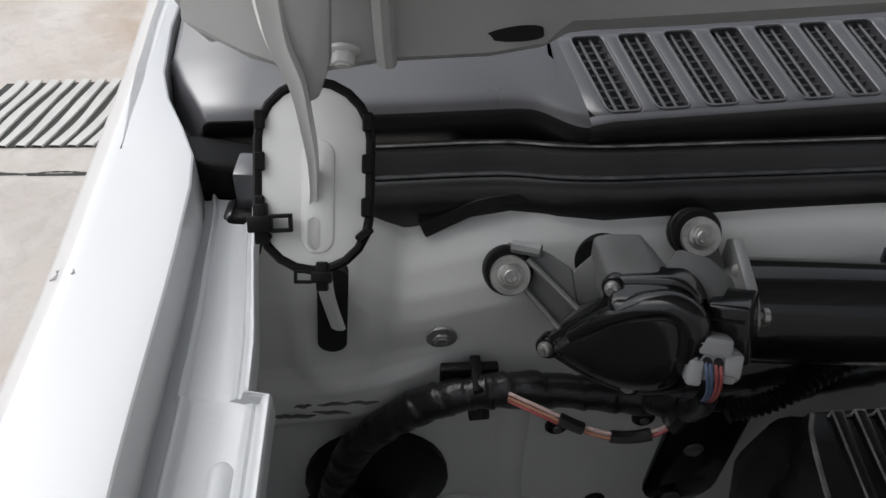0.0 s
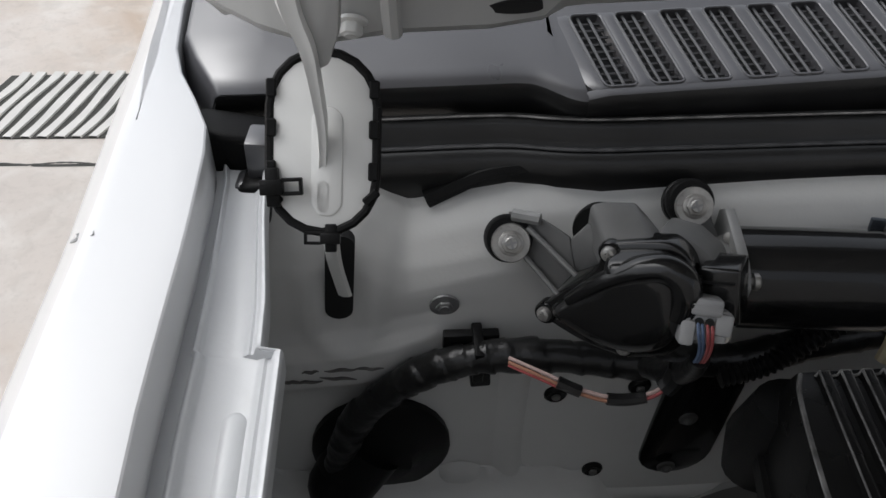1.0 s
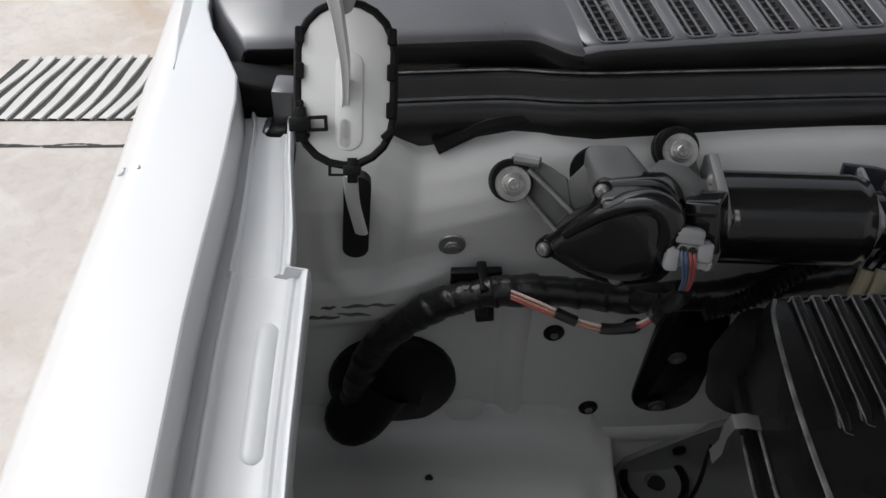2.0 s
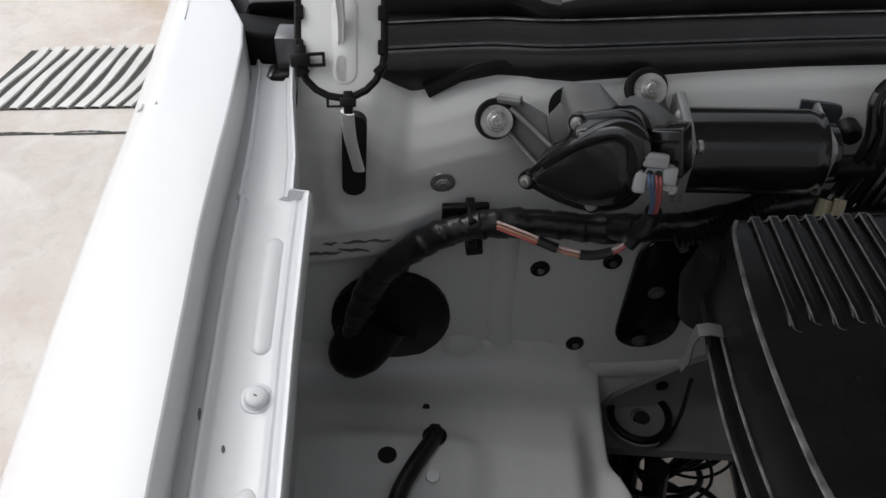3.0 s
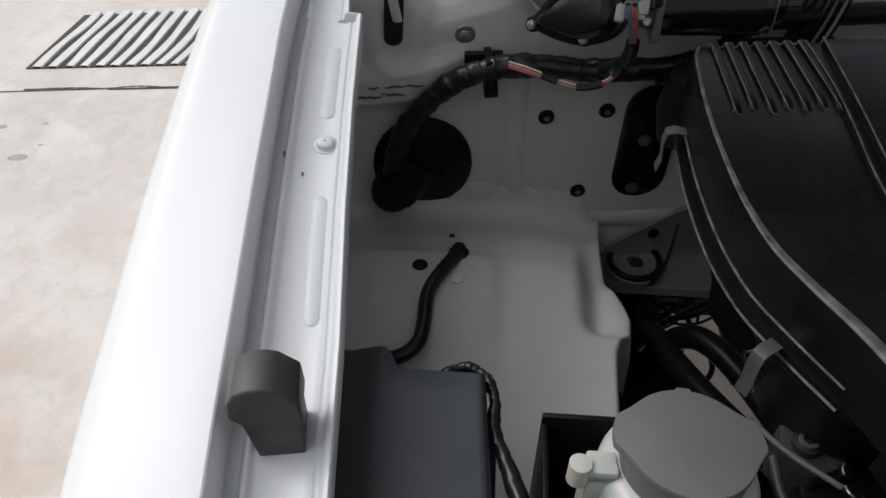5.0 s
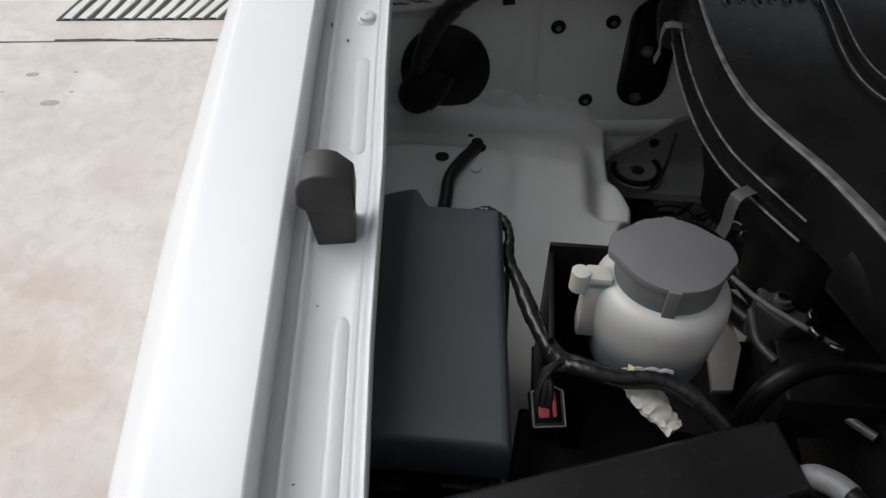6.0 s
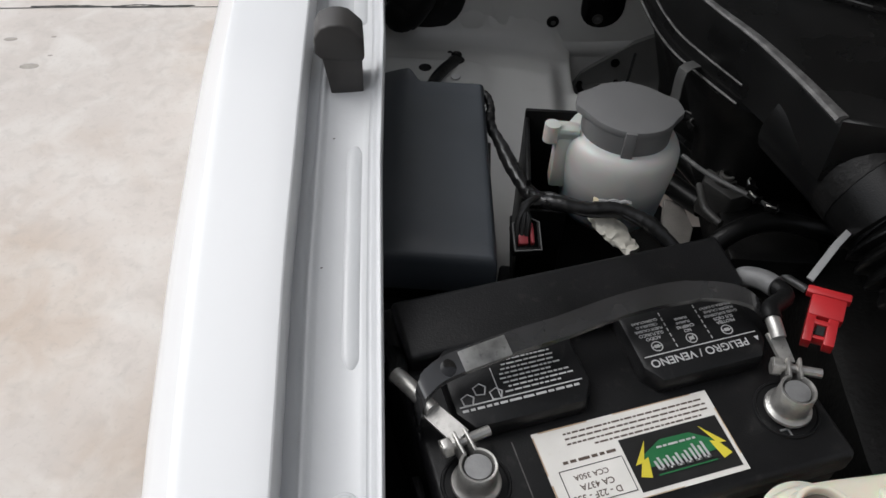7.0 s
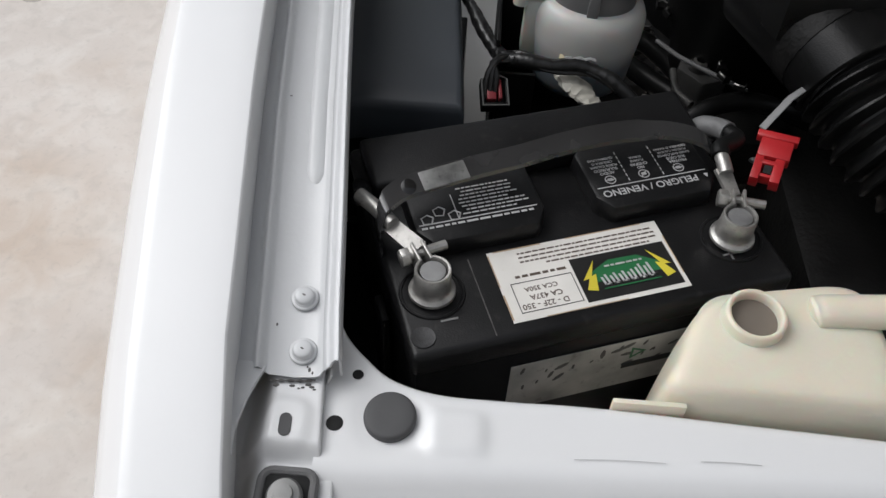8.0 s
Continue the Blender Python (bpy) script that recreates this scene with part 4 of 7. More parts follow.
def rounded(poly, n=4):
    """A smooth closed outline through the corners of poly."""
    p = [(x, y, 0) for x, y in poly]
    line = spline(p[-2:] + p + p[:2], n)
    return [(q.x, q.y) for q in line[2 * n:2 * n + n * len(p)]]


cover = [(-0.0285, -0.0130), (-0.0205, -0.0014), (-0.0077, 0.0122), (-0.0005, 0.0225), (0.0008, 0.0335), (0.0080, 0.0368), (0.0219, 0.0411), (0.0324, 0.0431), (0.0402, 0.0402), (0.0455, 0.0334), (0.0485, 0.0224), (0.0505, 0.007), (0.0480, -0.0060), (0.0400, -0.0165), (0.0219, -0.0235), (0.0030, -0.0235), (-0.0144, -0.0195)]
part("gear_cover", domed(rounded(cover, 3), (0.024, 0.011), [(1.0, -0.014), (1.0, -0.0035), (0.985, -0.0012), (0.955, -0.0006), (0.87, -0.0004), (0.84, 0.0014), (0.79, 0.0068), (0.72, 0.0100), (0.60, 0.0116), (0.40, 0.0120), (0.15, 0.0121)], GM), M_GLOSS, motor, "glossy black gearbox cover", smooth=55)
ridge = [(-0.010, 0.0020), (-0.0004, 0.0112), (0.0117, 0.0215), (0.0236, 0.0290), (0.0345, 0.0325), (0.0432, 0.0290), (0.0460, 0.0200), (0.0450, 0.0100)]
part("cover_ridge", tube([GM @ Vector((x, y, 0.0062)) for x, y in ridge], lambda f: 0.0040 + 0.0036 * min(1.0, f * 2.4) * (1.0 if f < 0.8 else 1.0 - 1.6 * (f - 0.8)), 18, 6), M_GLOSS, motor, smooth=60)
part("brush_box", prism([(0.0470, 0.0340), (0.0655, 0.0372), (0.0705, 0.0085), (0.0500, 0.0045)], -0.026, -0.003, GM, 0.0022, 3), M_GLOSS, motor)
part("box_lip", tube([GM @ Vector(q) for q in ((0.0485, 0.0300, -0.0028), (0.0510, 0.0275, -0.0026), (0.0650, 0.0300, -0.0028))], 0.0008, 6, 4), M_PLAST, motor)
front = [(0.0, 0.0187, -0.004), (0.0, 0.0330, -0.004), (0.0090, 0.0360, -0.004), (0.0224, 0.0400, -0.004), (0.0383, 0.0385, -0.004), (0.0366, 0.0200, -0.004)]
back = [(-0.0150, 0.0278, -0.020), (-0.0129, 0.0480, -0.0135), (-0.0070, 0.0506, -0.0165), (0.0070, 0.0508, -0.0250), (0.0120, 0.0415, -0.0320), (0.0100, 0.0250, -0.030)]
bm = loft([[GM @ Vector(q) for q in front], [GM @ (Vector(a) * 0.35 + Vector(b) * 0.65) for a, b in zip(front, back)], [GM @ Vector(q) for q in back]], closed=True)
bmesh.ops.holes_fill(bm, edges=bm.edges)
part("housing_block", bevelled(bm, 0.0022, 3), M_CAST, motor, "cast aluminium gearbox housing")
part("housing_side", prism([(-0.0203, 0.0265), (-0.0113, 0.0385), (-0.0025, 0.0300), (-0.0005, 0.0188), (-0.0158, 0.0080)], -0.032, -0.0115, GM, 0.002, 2), M_CAST, motor)
part("housing_web", prism([(0.020, 0.030), (0.024, 0.044), (0.040, 0.043), (0.052, 0.036), (0.060, 0.020), (0.030, 0.0)], -0.036, -0.012, GM, 0.003, 2), M_CAST, motor)
part("crank_disc", lathe([(0, 0), (0.0150, 0), (0.0158, 0.002), (0.0158, 0.007), (0.0148, 0.009), (0, 0.009)], facing((0.0985, 0.3045, 1.2175), (-0.46, -0.83, 0.30)) @ Matrix.Diagonal((0.95, 0.95, 1, 1)), 28), M_PLAST, motor)
for p in ((0.097, 0.277, 1.226), (0.071, 0.275, 1.181), (0.110, 0.254, 1.183)):
    q = GM.inverted() @ Vector(p)
    s = GM @ Matrix.Translation((q.x, q.y, 0.0))
    part("cover_ear", lathe([(0, -0.008), (0.0062, -0.008), (0.0062, -0.0008), (0.0054, 0.0004), (0, 0.0004)], s, 18), M_GLOSS, motor)
    part("cover_screw", merge(lathe([(0.0041, 0.0004), (0.0041, 0.0016), (0.0032, 0.0032), (0.0016, 0.0036), (0.0012, 0.0028), (0, 0.0026)], s, 16), box(-0.0027, 0.0027, -0.0004, 0.0004, 0.0028, 0.0039, s), box(-0.0004, 0.0004, -0.0027, 0.0027, 0.0028, 0.0039, s)), M_STEEL, motor)
for p, k in (((0.0505, 0.2965, 1.210), 1.0), ((0.146, 0.318, 1.2245), 1.0)):
    m = facing(p, (0, -0.76, 0.65))
    part("rubber_mount", lathe([(0, -0.020), (0.0116, -0.020), (0.0128, -0.0165), (0.0128, -0.0125), (0.0114, -0.011), (0.0114, -0.0095), (0.0128, -0.008), (0.0128, -0.0045), (0.0115, -0.002), (0, -0.002)], m @ Matrix.Translation((-0.001, 0.002, 0)), 28), M_RUBBER, motor, "black rubber mount")
    part("mount_washer", lathe([(0, -0.002), (0.0098, -0.002), (0.0104, -0.001), (0.0098, 0.0008), (0, 0.0008)], m, 28), M_STEEL, motor)
    hexbolt("mount_bolt", m @ Vector((0, 0, 0.0008)), (0, -0.76, 0.65), 0.0058, motor, 1.15, M_STEEL)
    part("bolt_cross", merge(box(-0.0030, 0.0030, -0.0006, 0.0006, 0.0046, 0.0056, m @ pose(0, 0, 0, 0, 0, 20)), box(-0.0006, 0.0006, -0.0030, 0.0030, 0.0046, 0.0056, m @ pose(0, 0, 0, 0, 0, 20))), M_LEAD, motor)


def strut(a, b, w0, w1, t, side):
    a, b, s = Vector(a), Vector(b), Vector(side).normalized()
    n_ = (b - a).cross(s).normalized() * t
    return loft([[a - s * w0, a + s * w0, a + s * w0 + n_, a - s * w0 + n_], [b - s * w1, b + s * w1, b + s * w1 + n_, b - s * w1 + n_]], closed=True)


AN = Vector((-0.35, -0.8, 0.45)).normalized()
AM = facing((0.065, 0.297, 1.210), AN)
web = [AM.inverted() @ Vector(q) for q in ((0.0465, 0.3085, 1.2195), (0.0595, 0.3045, 1.2224), (0.0687, 0.2995, 1.2207), (0.0787, 0.2936, 1.2179), (0.0832, 0.2832, 1.203), (0.0748, 0.2802, 1.1911), (0.0572, 0.2949, 1.2035))]
part("mount_arm", prism([(q.x, q.y) for q in web], -0.0060, -0.0030, AM, 0.001), M_CAST, motor, "cast aluminium mounting arm")
for a, b, r in (((0.0580, 0.3015, 1.2166), (0.0840, 0.2828, 1.2026), 0.0016), ((0.0575, 0.2943, 1.2032), (0.0760, 0.2796, 1.1908), 0.0015), ((0.0500, 0.3070, 1.2200), (0.0640, 0.3025, 1.2218), 0.0034)):
    a, b = Vector(a), Vector(b)
    part("arm_rib", tube([a - AN * 0.002, (a + b) / 2 - AN * 0.002, b - AN * 0.002], r, 8, 2), M_ARM, motor)
CN2 = Vector((-0.1, -0.75, 0.6)).normalized()
C2 = facing((0.15, 0.315, 1.213), CN2)
web = [C2.inverted() @ Vector(q) for q in ((0.1366, 0.3226, 1.2202), (0.156, 0.3203, 1.2206), (0.1576, 0.3163, 1.2159), (0.1665, 0.3050, 1.2035), (0.1455, 0.3070, 1.2025), (0.1395, 0.3132, 1.209))]
part("mount_arm", prism([(q.x, q.y) for q in web], -0.0050, 0.0, C2, 0.0012), M_CAST, motor, "cast aluminium mounting arm")
# motor can between a cast flange and an end plate
A, B = Vector((0.1705, 0.2994, 1.1926)), Vector((0.2546, 0.2999, 1.1962))
ax = (B - A).normalized()
v_ = (Vector((0, 0, 1)) - ax * ax.z).normalized()
u_ = v_.cross(ax)
can = Matrix(((u_.x, v_.x, ax.x, A.x), (u_.y, v_.y, ax.y, A.y), (u_.z, v_.z, ax.z, A.z), (0, 0, 0, 1)))
L = (B - A).length
part("motor_can", lathe([(0, -0.002), (0.0266, -0.002), (0.0274, 0.0), (0.0274, L - 0.010), (0.0268, L - 0.006), (0.0255, L - 0.004), (0.0255, L - 0.001), (0, L - 0.001)], can, 48), M_GLOSS, motor, "glossy black motor can")
fl = [(-0.0285, 0.0200), (-0.0230, 0.0250), (-0.0100, 0.0290), (0.0215, 0.0300), (0.0285, 0.0230), (0.0285, -0.0230), (0.0215, -0.0290), (-0.0180, -0.0285), (-0.0260, -0.0210)]
part("front_flange", prism(fl, -0.0062, -0.0002, can, 0.0012), M_ARM, motor, "cast aluminium motor flange")
part("flange_collar", lathe([(0.0, -0.016), (0.0200, -0.016), (0.0225, -0.006), (0, -0.006)], can, 28), M_CAST, motor)
part("flange_screw", lathe([(0, -0.001), (0.0020, -0.001), (0.0020, 0.0016), (0.0044, 0.0018), (0.0044, 0.0044), (0.003, 0.0054), (0, 0.0056)], facing((0.1692, 0.2765, 1.2130), ax), 14), M_STEEL, motor)
part("flange_screw", lathe([(0, 0), (0.0036, 0), (0.0036, 0.0014), (0.0026, 0.0028), (0, 0.003)], facing((0.1535, 0.2480, 1.2035), (-0.2, -0.85, 0.4)), 14), M_STEEL, motor)
part("flange_screw", lathe([(0, 0), (0.0030, 0), (0.0028, 0.0016), (0, 0.002)], facing((0.1640, 0.3040, 1.2165), (-0.8, -0.4, 0.4)), 12), M_STEEL, motor)
part("end_plate", prism([(-0.0235, 0.0170), (-0.0190, 0.0215), (0.0215, 0.0225), (0.0265, 0.0180), (0.0265, -0.0180), (0.0200, -0.0235), (-0.0150, -0.0235), (-0.0215, -0.0180)], L - 0.0010, L + 0.0014, can, 0.0008), M_ARM, motor, "bright edged end plate")
part("end_cup", lathe([(0, L), (0.0195, L), (0.0185, L + 0.008), (0.0150, L + 0.0105), (0, L + 0.011)], can, 28), M_GLOSS, motor)
bk = [((0.2437, 1.2184), (0.2659, 1.2149), (0.2725, 1.2130), (0.2749, 1.2075), (0.2738, 1.1888), (0.2640, 1.1840), (0.2480, 1.1900))]
WF = wall_frame(0.26, 1.20, 0.004)
web = [WF.inverted() @ Vector((x, y_wall(x, z) - 0.006, z)) for x, z in bk[0]]
part("end_bracket", prism([(q.x, q.y) for q in web], 0, 0.0030, WF, 0.001), M_STEELD, motor, "dark blue-grey steel end bracket")
part("bracket_hole", lathe([(0.0026, 0.0030), (0.0046, 0.0030), (0.0050, 0.0038), (0.0046, 0.0044), (0.0030, 0.0040), (0.0026, 0.0030)], wall_frame(0.2565, 1.2085, 0.004), 18), M_PLAST, motor)
part("bracket_pad", prism(stadium(0.007, 0.014), 0.002, 0.006, wall_frame(0.2660, 1.1905, 0.004, 70), 0.001), M_RUBBER, motor)
m = facing((0.1395, 0.2410, 1.2205), (-0.1, -0.8, 0.55))
part("connector", merge(box(-0.0085, 0.0065, 0.0030, 0.0115, -0.012, 0.0022, m, 0.0018), box(-0.0105, -0.0070, -0.0010, 0.0060, -0.012, 0.0004, m, 0.0014), box(-0.0110, -0.0040, -0.0125, 0.0000, -0.012, 0.0010, m, 0.0018), box(0.0040, 0.0125, -0.0060, 0.0050, -0.012, 0.0006, m, 0.0018),
                        box(-0.0098, 0.0108, -0.0098, 0.0060, -0.012, -0.0012, m, 0.0015), box(-0.0080, 0.0060, 0.0052, 0.0058, 0.001, 0.0026, m), box(-0.0080, 0.0060, 0.0080, 0.0086, 0.001, 0.0026, m)), M_CONN, motor, "pale grey plug connector")
for x_, y_ in ((-0.0030, -0.0005), (0.0018, -0.0002)):
    part("wire_seal", lathe([(0, 0), (0.0020, 0), (0.0022, -0.003), (0, -0.003)], m @ Matrix.Translation((x_, y_, 0.0004)), 12), M_HOLE, motor)
for dx, m_ in ((-0.0062, M_BLUE), (-0.0030, M_BLUE), (0.0010, M_REDW), (0.0045, M_REDW)):
    part("wire", tube([(0.1395 + dx * 0.6, 0.2420, 1.2200), (0.1400 + dx * 0.6, 0.2365, 1.2165), (0.1425 + dx * 0.5, 0.2370, 1.2060), (0.1445 + dx * 0.42, 0.2405, 1.1950), (0.1460 + dx * 0.4, 0.2460, 1.1830)], 0.0009, 6, 6), m_, motor)
part("sleeve", tube([(0.1460, 0.2460, 1.1875), (0.1462, 0.2490, 1.1760), (0.1440, 0.2545, 1.1640), (0.1390, 0.2640, 1.1520), (0.1330, 0.2740, 1.1430)], lambda f: 0.0052 + 0.0014 * f, 12, 6), M_TAPE, motor)

# ---- air cleaner ----
air = thing("air_cleaner", (0.30, 0.1, 1.05), "large black plastic air cleaner with a ribbed lid and clips", "air cleaner")
left = [(0.193, 0.240), (0.189, 0.225), (0.1875, 0.18), (0.189, 0.134), (0.193, 0.092), (0.198, 0.062), (0.207, 0.031), (0.223, 0.001), (0.242, -0.031), (0.262, -0.075), (0.279, -0.120)]
outline = left + [(0.325, -0.128), (0.40, -0.09), (0.47, 0.02), (0.50, 0.15), (0.50, 0.272), (0.35, 0.259), (0.25, 0.248)]


def grow(poly, d):
    c = Vector((sum(p[0] for p in poly) / len(poly), sum(p[1] for p in poly) / len(poly)))
    return [tuple(Vector(p) + (Vector(p) - c).normalized() * d) for p in poly]


rim = left[:9] + [(0.30, -0.06), (0.42, -0.04)] + outline[13:]
bm = bmesh.new()
rings = []
for d, z in ((0.0045, 1.140), (0.0044, 1.152), (0.0035, 1.165), (0.0020, 1.182), (0.0003, 1.1885), (-0.004, 1.190)):
    rings.append([bm.verts.new((x, y, z)) for x, y in grow(outline, d)])
for a, b in zip(rings, rings[1:]):
    for i in range(len(a)):
        bm.faces.new((a[i], a[(i + 1) % len(a)], b[(i + 1) % len(a)], b[i]))
bm.faces.new(rings[-1])
bm.faces.new(rings[0][::-1])
lid = part("lid", bm, M_LID, air, "dusty black ribbed lid", smooth=50)
for k in range(7):
    x = 0.2032 + 0.0109 * k
    y1, y0 = 0.2385 + 0.13 * (x - 0.205), 0.156 + 0.13 * (x - 0.205) + (0.004 if k % 2 else 0)
    lean = 0.0045 + 0.0010 * k
    rows = []
    for i in range(12):
        f = i / 11
        h = 0.0052 * min(1.0, (1 - f) * 9) ** 0.5
        rows.append([(x + lean * f + dx, y1 + (y0 - y1) * f, 1.1885 + h * dz) for dx, dz in ((-0.0040, -0.15), (-0.0030, 0.55), (-0.0024, 0.92), (-0.0012, 1.0), (0.0014, 1.0), (0.0026, 0.9), (0.0033, 0.5), (0.0042, -0.15))])
    part("lid_rib", loft(rows, thick=0.0006), M_LID, lid, smooth=50)
    edge_ = [(x - 0.0022 + lean * f, y1 + (y0 - y1) * f, 1.1932) for f in (0.0, 0.2, 0.4, 0.6, 0.8, 0.95)] + [(x + lean - 0.0008, y0 + 0.0010, 1.1905), (x + lean + 0.0030, y0 - 0.0002, 1.1898)]
    part("rib_edge", tube(edge_, lambda f: 0.0007 - 0.00035 * f, 6, 3), M_EDGE, lid, "pale edge line, highlight and dust put into its colour")
    part("rib_edge", tube([(x + 0.0026 + lean * f, y1 + (y0 - y1) * f, 1.1928) for f in (0.0, 0.2, 0.45)], lambda f: 0.0006 - 0.0005 * f, 6, 3), M_EDGE, lid, "pale edge line, highlight and dust put into its colour")
    part("rib_edge", tube([(x - 0.0036, y1 - 0.0012, 1.1905), (x - 0.0022, y1, 1.1932), (x + 0.0024, y1 + 0.0004, 1.1932), (x + 0.0038, y1 - 0.0006, 1.1905), (x + 0.0073, y1 + 0.0004, 1.1902)], 0.0007, 6, 2, smooth=False), M_EDGE, lid, "pale edge line, highlight and dust put into its colour")
back = [(0.40, 0.0), (0.47, 0.06), (0.49, 0.15), (0.49, 0.262)]
outer = [(0.2705, 0.2455), (0.2745, 0.215), (0.2775, 0.185), (0.2785, 0.14), (0.2780, 0.10), (0.2810, 0.070), (0.2900, 0.046), (0.306, 0.030), (0.335, 0.014)]
inner = [(0.2800, 0.2420), (0.2815, 0.215), (0.2830, 0.185), (0.2845, 0.14), (0.2850, 0.102), (0.2885, 0.074), (0.2975, 0.053), (0.312, 0.038), (0.340, 0.022)]
part("raised_panel", prism(outer + back, 1.187, 1.1945, None, 0.002, 2, 0.985), M_LID, lid)
part("raised_panel", prism(inner + [(0.40, 0.008), (0.465, 0.064), (0.485, 0.15), (0.485, 0.256)], 1.193, 1.2005, None, 0.002, 2, 0.985), M_LID, lid)
part("panel_edge", tube([(x + 0.0008, y, 1.1942) for x, y in outer], 0.0009, 8, 4, flat=0.7), M_EDGE, lid, "pale edge line, highlight and dust put into its colour")
part("panel_edge", tube([(x + 0.0008, y, 1.2002) for x, y in inner], 0.0008, 8, 4, flat=0.7), M_EDGE, lid, "pale edge line, highlight and dust put into its colour")
# pale lines carry the highlights along the lid's edge and rim
part("edge_line", tube([(x, y, 1.1892) for x, y in grow(outline, -0.001)[:11]], lambda f: 0.0013 + 0.0042 * f ** 2, 8, 5, flat=0.6), M_EDGE, lid)
for d, z in ((0.0095, 1.138), (0.0048, 1.152)):
    part("rim_bead", tube([(x, y, z) for x, y in grow(rim, d)[2:9]], 0.0010, 6, 5), M_EDGE, air)
bm = bmesh.new()
rings = [[bm.verts.new((x, y, z)) for x, y in grow(rim, d)] for d, z in ((0.0080, 1.142), (0.0088, 1.134), (0.000, 1.132), (-0.037, 1.08), (-0.075, 1.0), (-0.080, 0.97))]
for a, b in zip(rings, rings[1:]):
    for i in range(len(a)):
        bm.faces.new((a[i], a[(i + 1) % len(a)], b[(i + 1) % len(a)], b[i]))
bm.faces.new(rings[-1])
bm.faces.new(rings[0][::-1])
part("lower_body", bm, M_PLAST, air, smooth=50)
part("side_bulge", merge(lathe([(0, -0.03), (0.02, -0.028), (0.026, 0.0), (0.02, 0.028), (0, 0.03)], Matrix.Translation((0.198, 0.238, 1.135)) @ Matrix.Diagonal((1, 0.8, 1.1, 1)), 18)), M_PLAST, air)


def spring_clip(at, yaw, s=1.0):
    m = Matrix.Translation(at) @ pose(0, 0, 0, 0, 0, yaw) @ Matrix.Diagonal((s, s, s, 1))
    prof = [(0.010, 0.003), (0.0, 0.005), (-0.006, 0.003), (-0.0075, -0.006), (-0.006, -0.022), (-0.0085, -0.032)]
    part("spring_clip", loft([[tuple(m @ Vector((x, w, z))) for x, z in prof] for w in (-0.0045, -0.0042, 0.0042, 0.0045)], thick=0.0008), M_CLIP, air, "thin steel spring clip")


spring_clip((0.1765, 0.184, 1.150), 0)
spring_clip((0.206, -0.006, 1.142), 38)
part("wing_nut", merge(lathe([(0, 0), (0.011, 0), (0.011, 0.0012), (0.004, 0.002), (0.004, 0.008), (0, 0.008)], Matrix.Translation((0.325, 0.050, 1.197)), 18), box(-0.010, 0.010, -0.0012, 0.0012, 0.004, 0.013, Matrix.Translation((0.325, 0.050, 1.197)) @ pose(0, 0, 0, 0, 0, 20), 0.001)), M_STEEL, air, "zinc wing nut")
hose = thing("intake_hose", (0.36, -0.10, 1.05), "black corrugated rubber air intake hose", "intake hose")
part("neck", tube([(0.288, -0.050, 1.143), (0.318, -0.105, 1.135), (0.340, -0.145, 1.125)], 0.0415, 24, 5), M_BELLOW, hose)
part("band", tube([(0.3175, -0.104, 1.1352), (0.3215, -0.111, 1.1340), (0.3255, -0.118, 1.1325)], 0.0424, 24, 2), M_ENGINE, hose, "dark hose clamp band")
part("bellows", tube([(0.336, -0.14, 1.126), (0.362, -0.183, 1.108), (0.41, -0.22, 1.09), (0.48, -0.23, 1.07), (0.56, -0.20, 1.05)], 0.0405, 24, 36, wave=0.0036, waves=19), M_BELLOW, hose)

# ---- fuse box ----
fuse = thing("fuse_box", (0.01, -0.1, 1.04), "blue-black plastic fuse box lid with a notched rear corner", "fuse box")
FP = [(-0.052, -0.195), (0.056, -0.184), (0.042, -0.020), (-0.003, -0.025), (-0.0085, -0.022), (-0.0115, -0.004), (-0.060, -0.004)]


def fuse_lid(f, v):
    """Top of the lid: f across, v from the front to the notched rear."""
    u = min(1.0, max(0.0, ((-0.058 + 0.100 * f) + 0.0135) / 0.011))
    rear = -0.0095 - 0.0150 * u * u * (3 - 2 * u)
    y = -0.192 + (rear + 0.192) * v
    x = lerp(y, [-0.195, -0.004], [-0.052, -0.060]) + lerp(y, [-0.184, -0.020], [0.108, 0.102]) * f
    fall = max(0.0, -0.012 - x)
    return Vector((x, y, 1.1255 + 0.08 * (y + 0.1) - 0.40 * fall * fall / (fall + 0.008)))


SKIRT = [(0.0045, 0.034), (0.0040, 0.0075), (0.0028, 0.0030), (0.0010, 0.0006)]
fs = [(0.0, -a, b) for a, b in SKIRT] + [(i / 44, 0.0, 0.0) for i in range(45)] + [(1.0, a, b) for a, b in SKIRT[::-1]]
vs_ = [(0.0, -a, b) for a, b in SKIRT] + [(i / 12, 0.0, 0.0) for i in range(13)] + [(1.0, a, b) for a, b in SKIRT[::-1]]
rows = [[fuse_lid(f, v) + Vector((a, c, -max(b, d))) for f, a, b in fs] for v, c, d in vs_]
part("lid", loft(rows, thick=0.0015), M_FUSE, fuse, smooth=60)
part("base", prism(grow(FP, -0.003), 0.99, 1.094, None, 0.003), M_PLAST, fuse)
part("latch", box(0.020, 0.052, -0.199, -0.186, 1.045, 1.072, None, 0.002), M_PLAST, fuse)
part("latch", box(-0.02, -0.002, -0.2, -0.188, 1.045, 1.064, None, 0.002), M_PLAST, fuse)

# ---- rubber hood stop on the rail ----
stop = thing("hood_stop", (-0.05, -0.11, 1.185), "dark grey rubber hood stop with a rounded head on the rail", "hood stop")
sm = Matrix.Translation((-0.0522, -0.1035, 1.1885)) @ pose(0, 0, 0, 0, 0, 8) @ Matrix.Diagonal((1.0, 1.0, 1.10, 1))
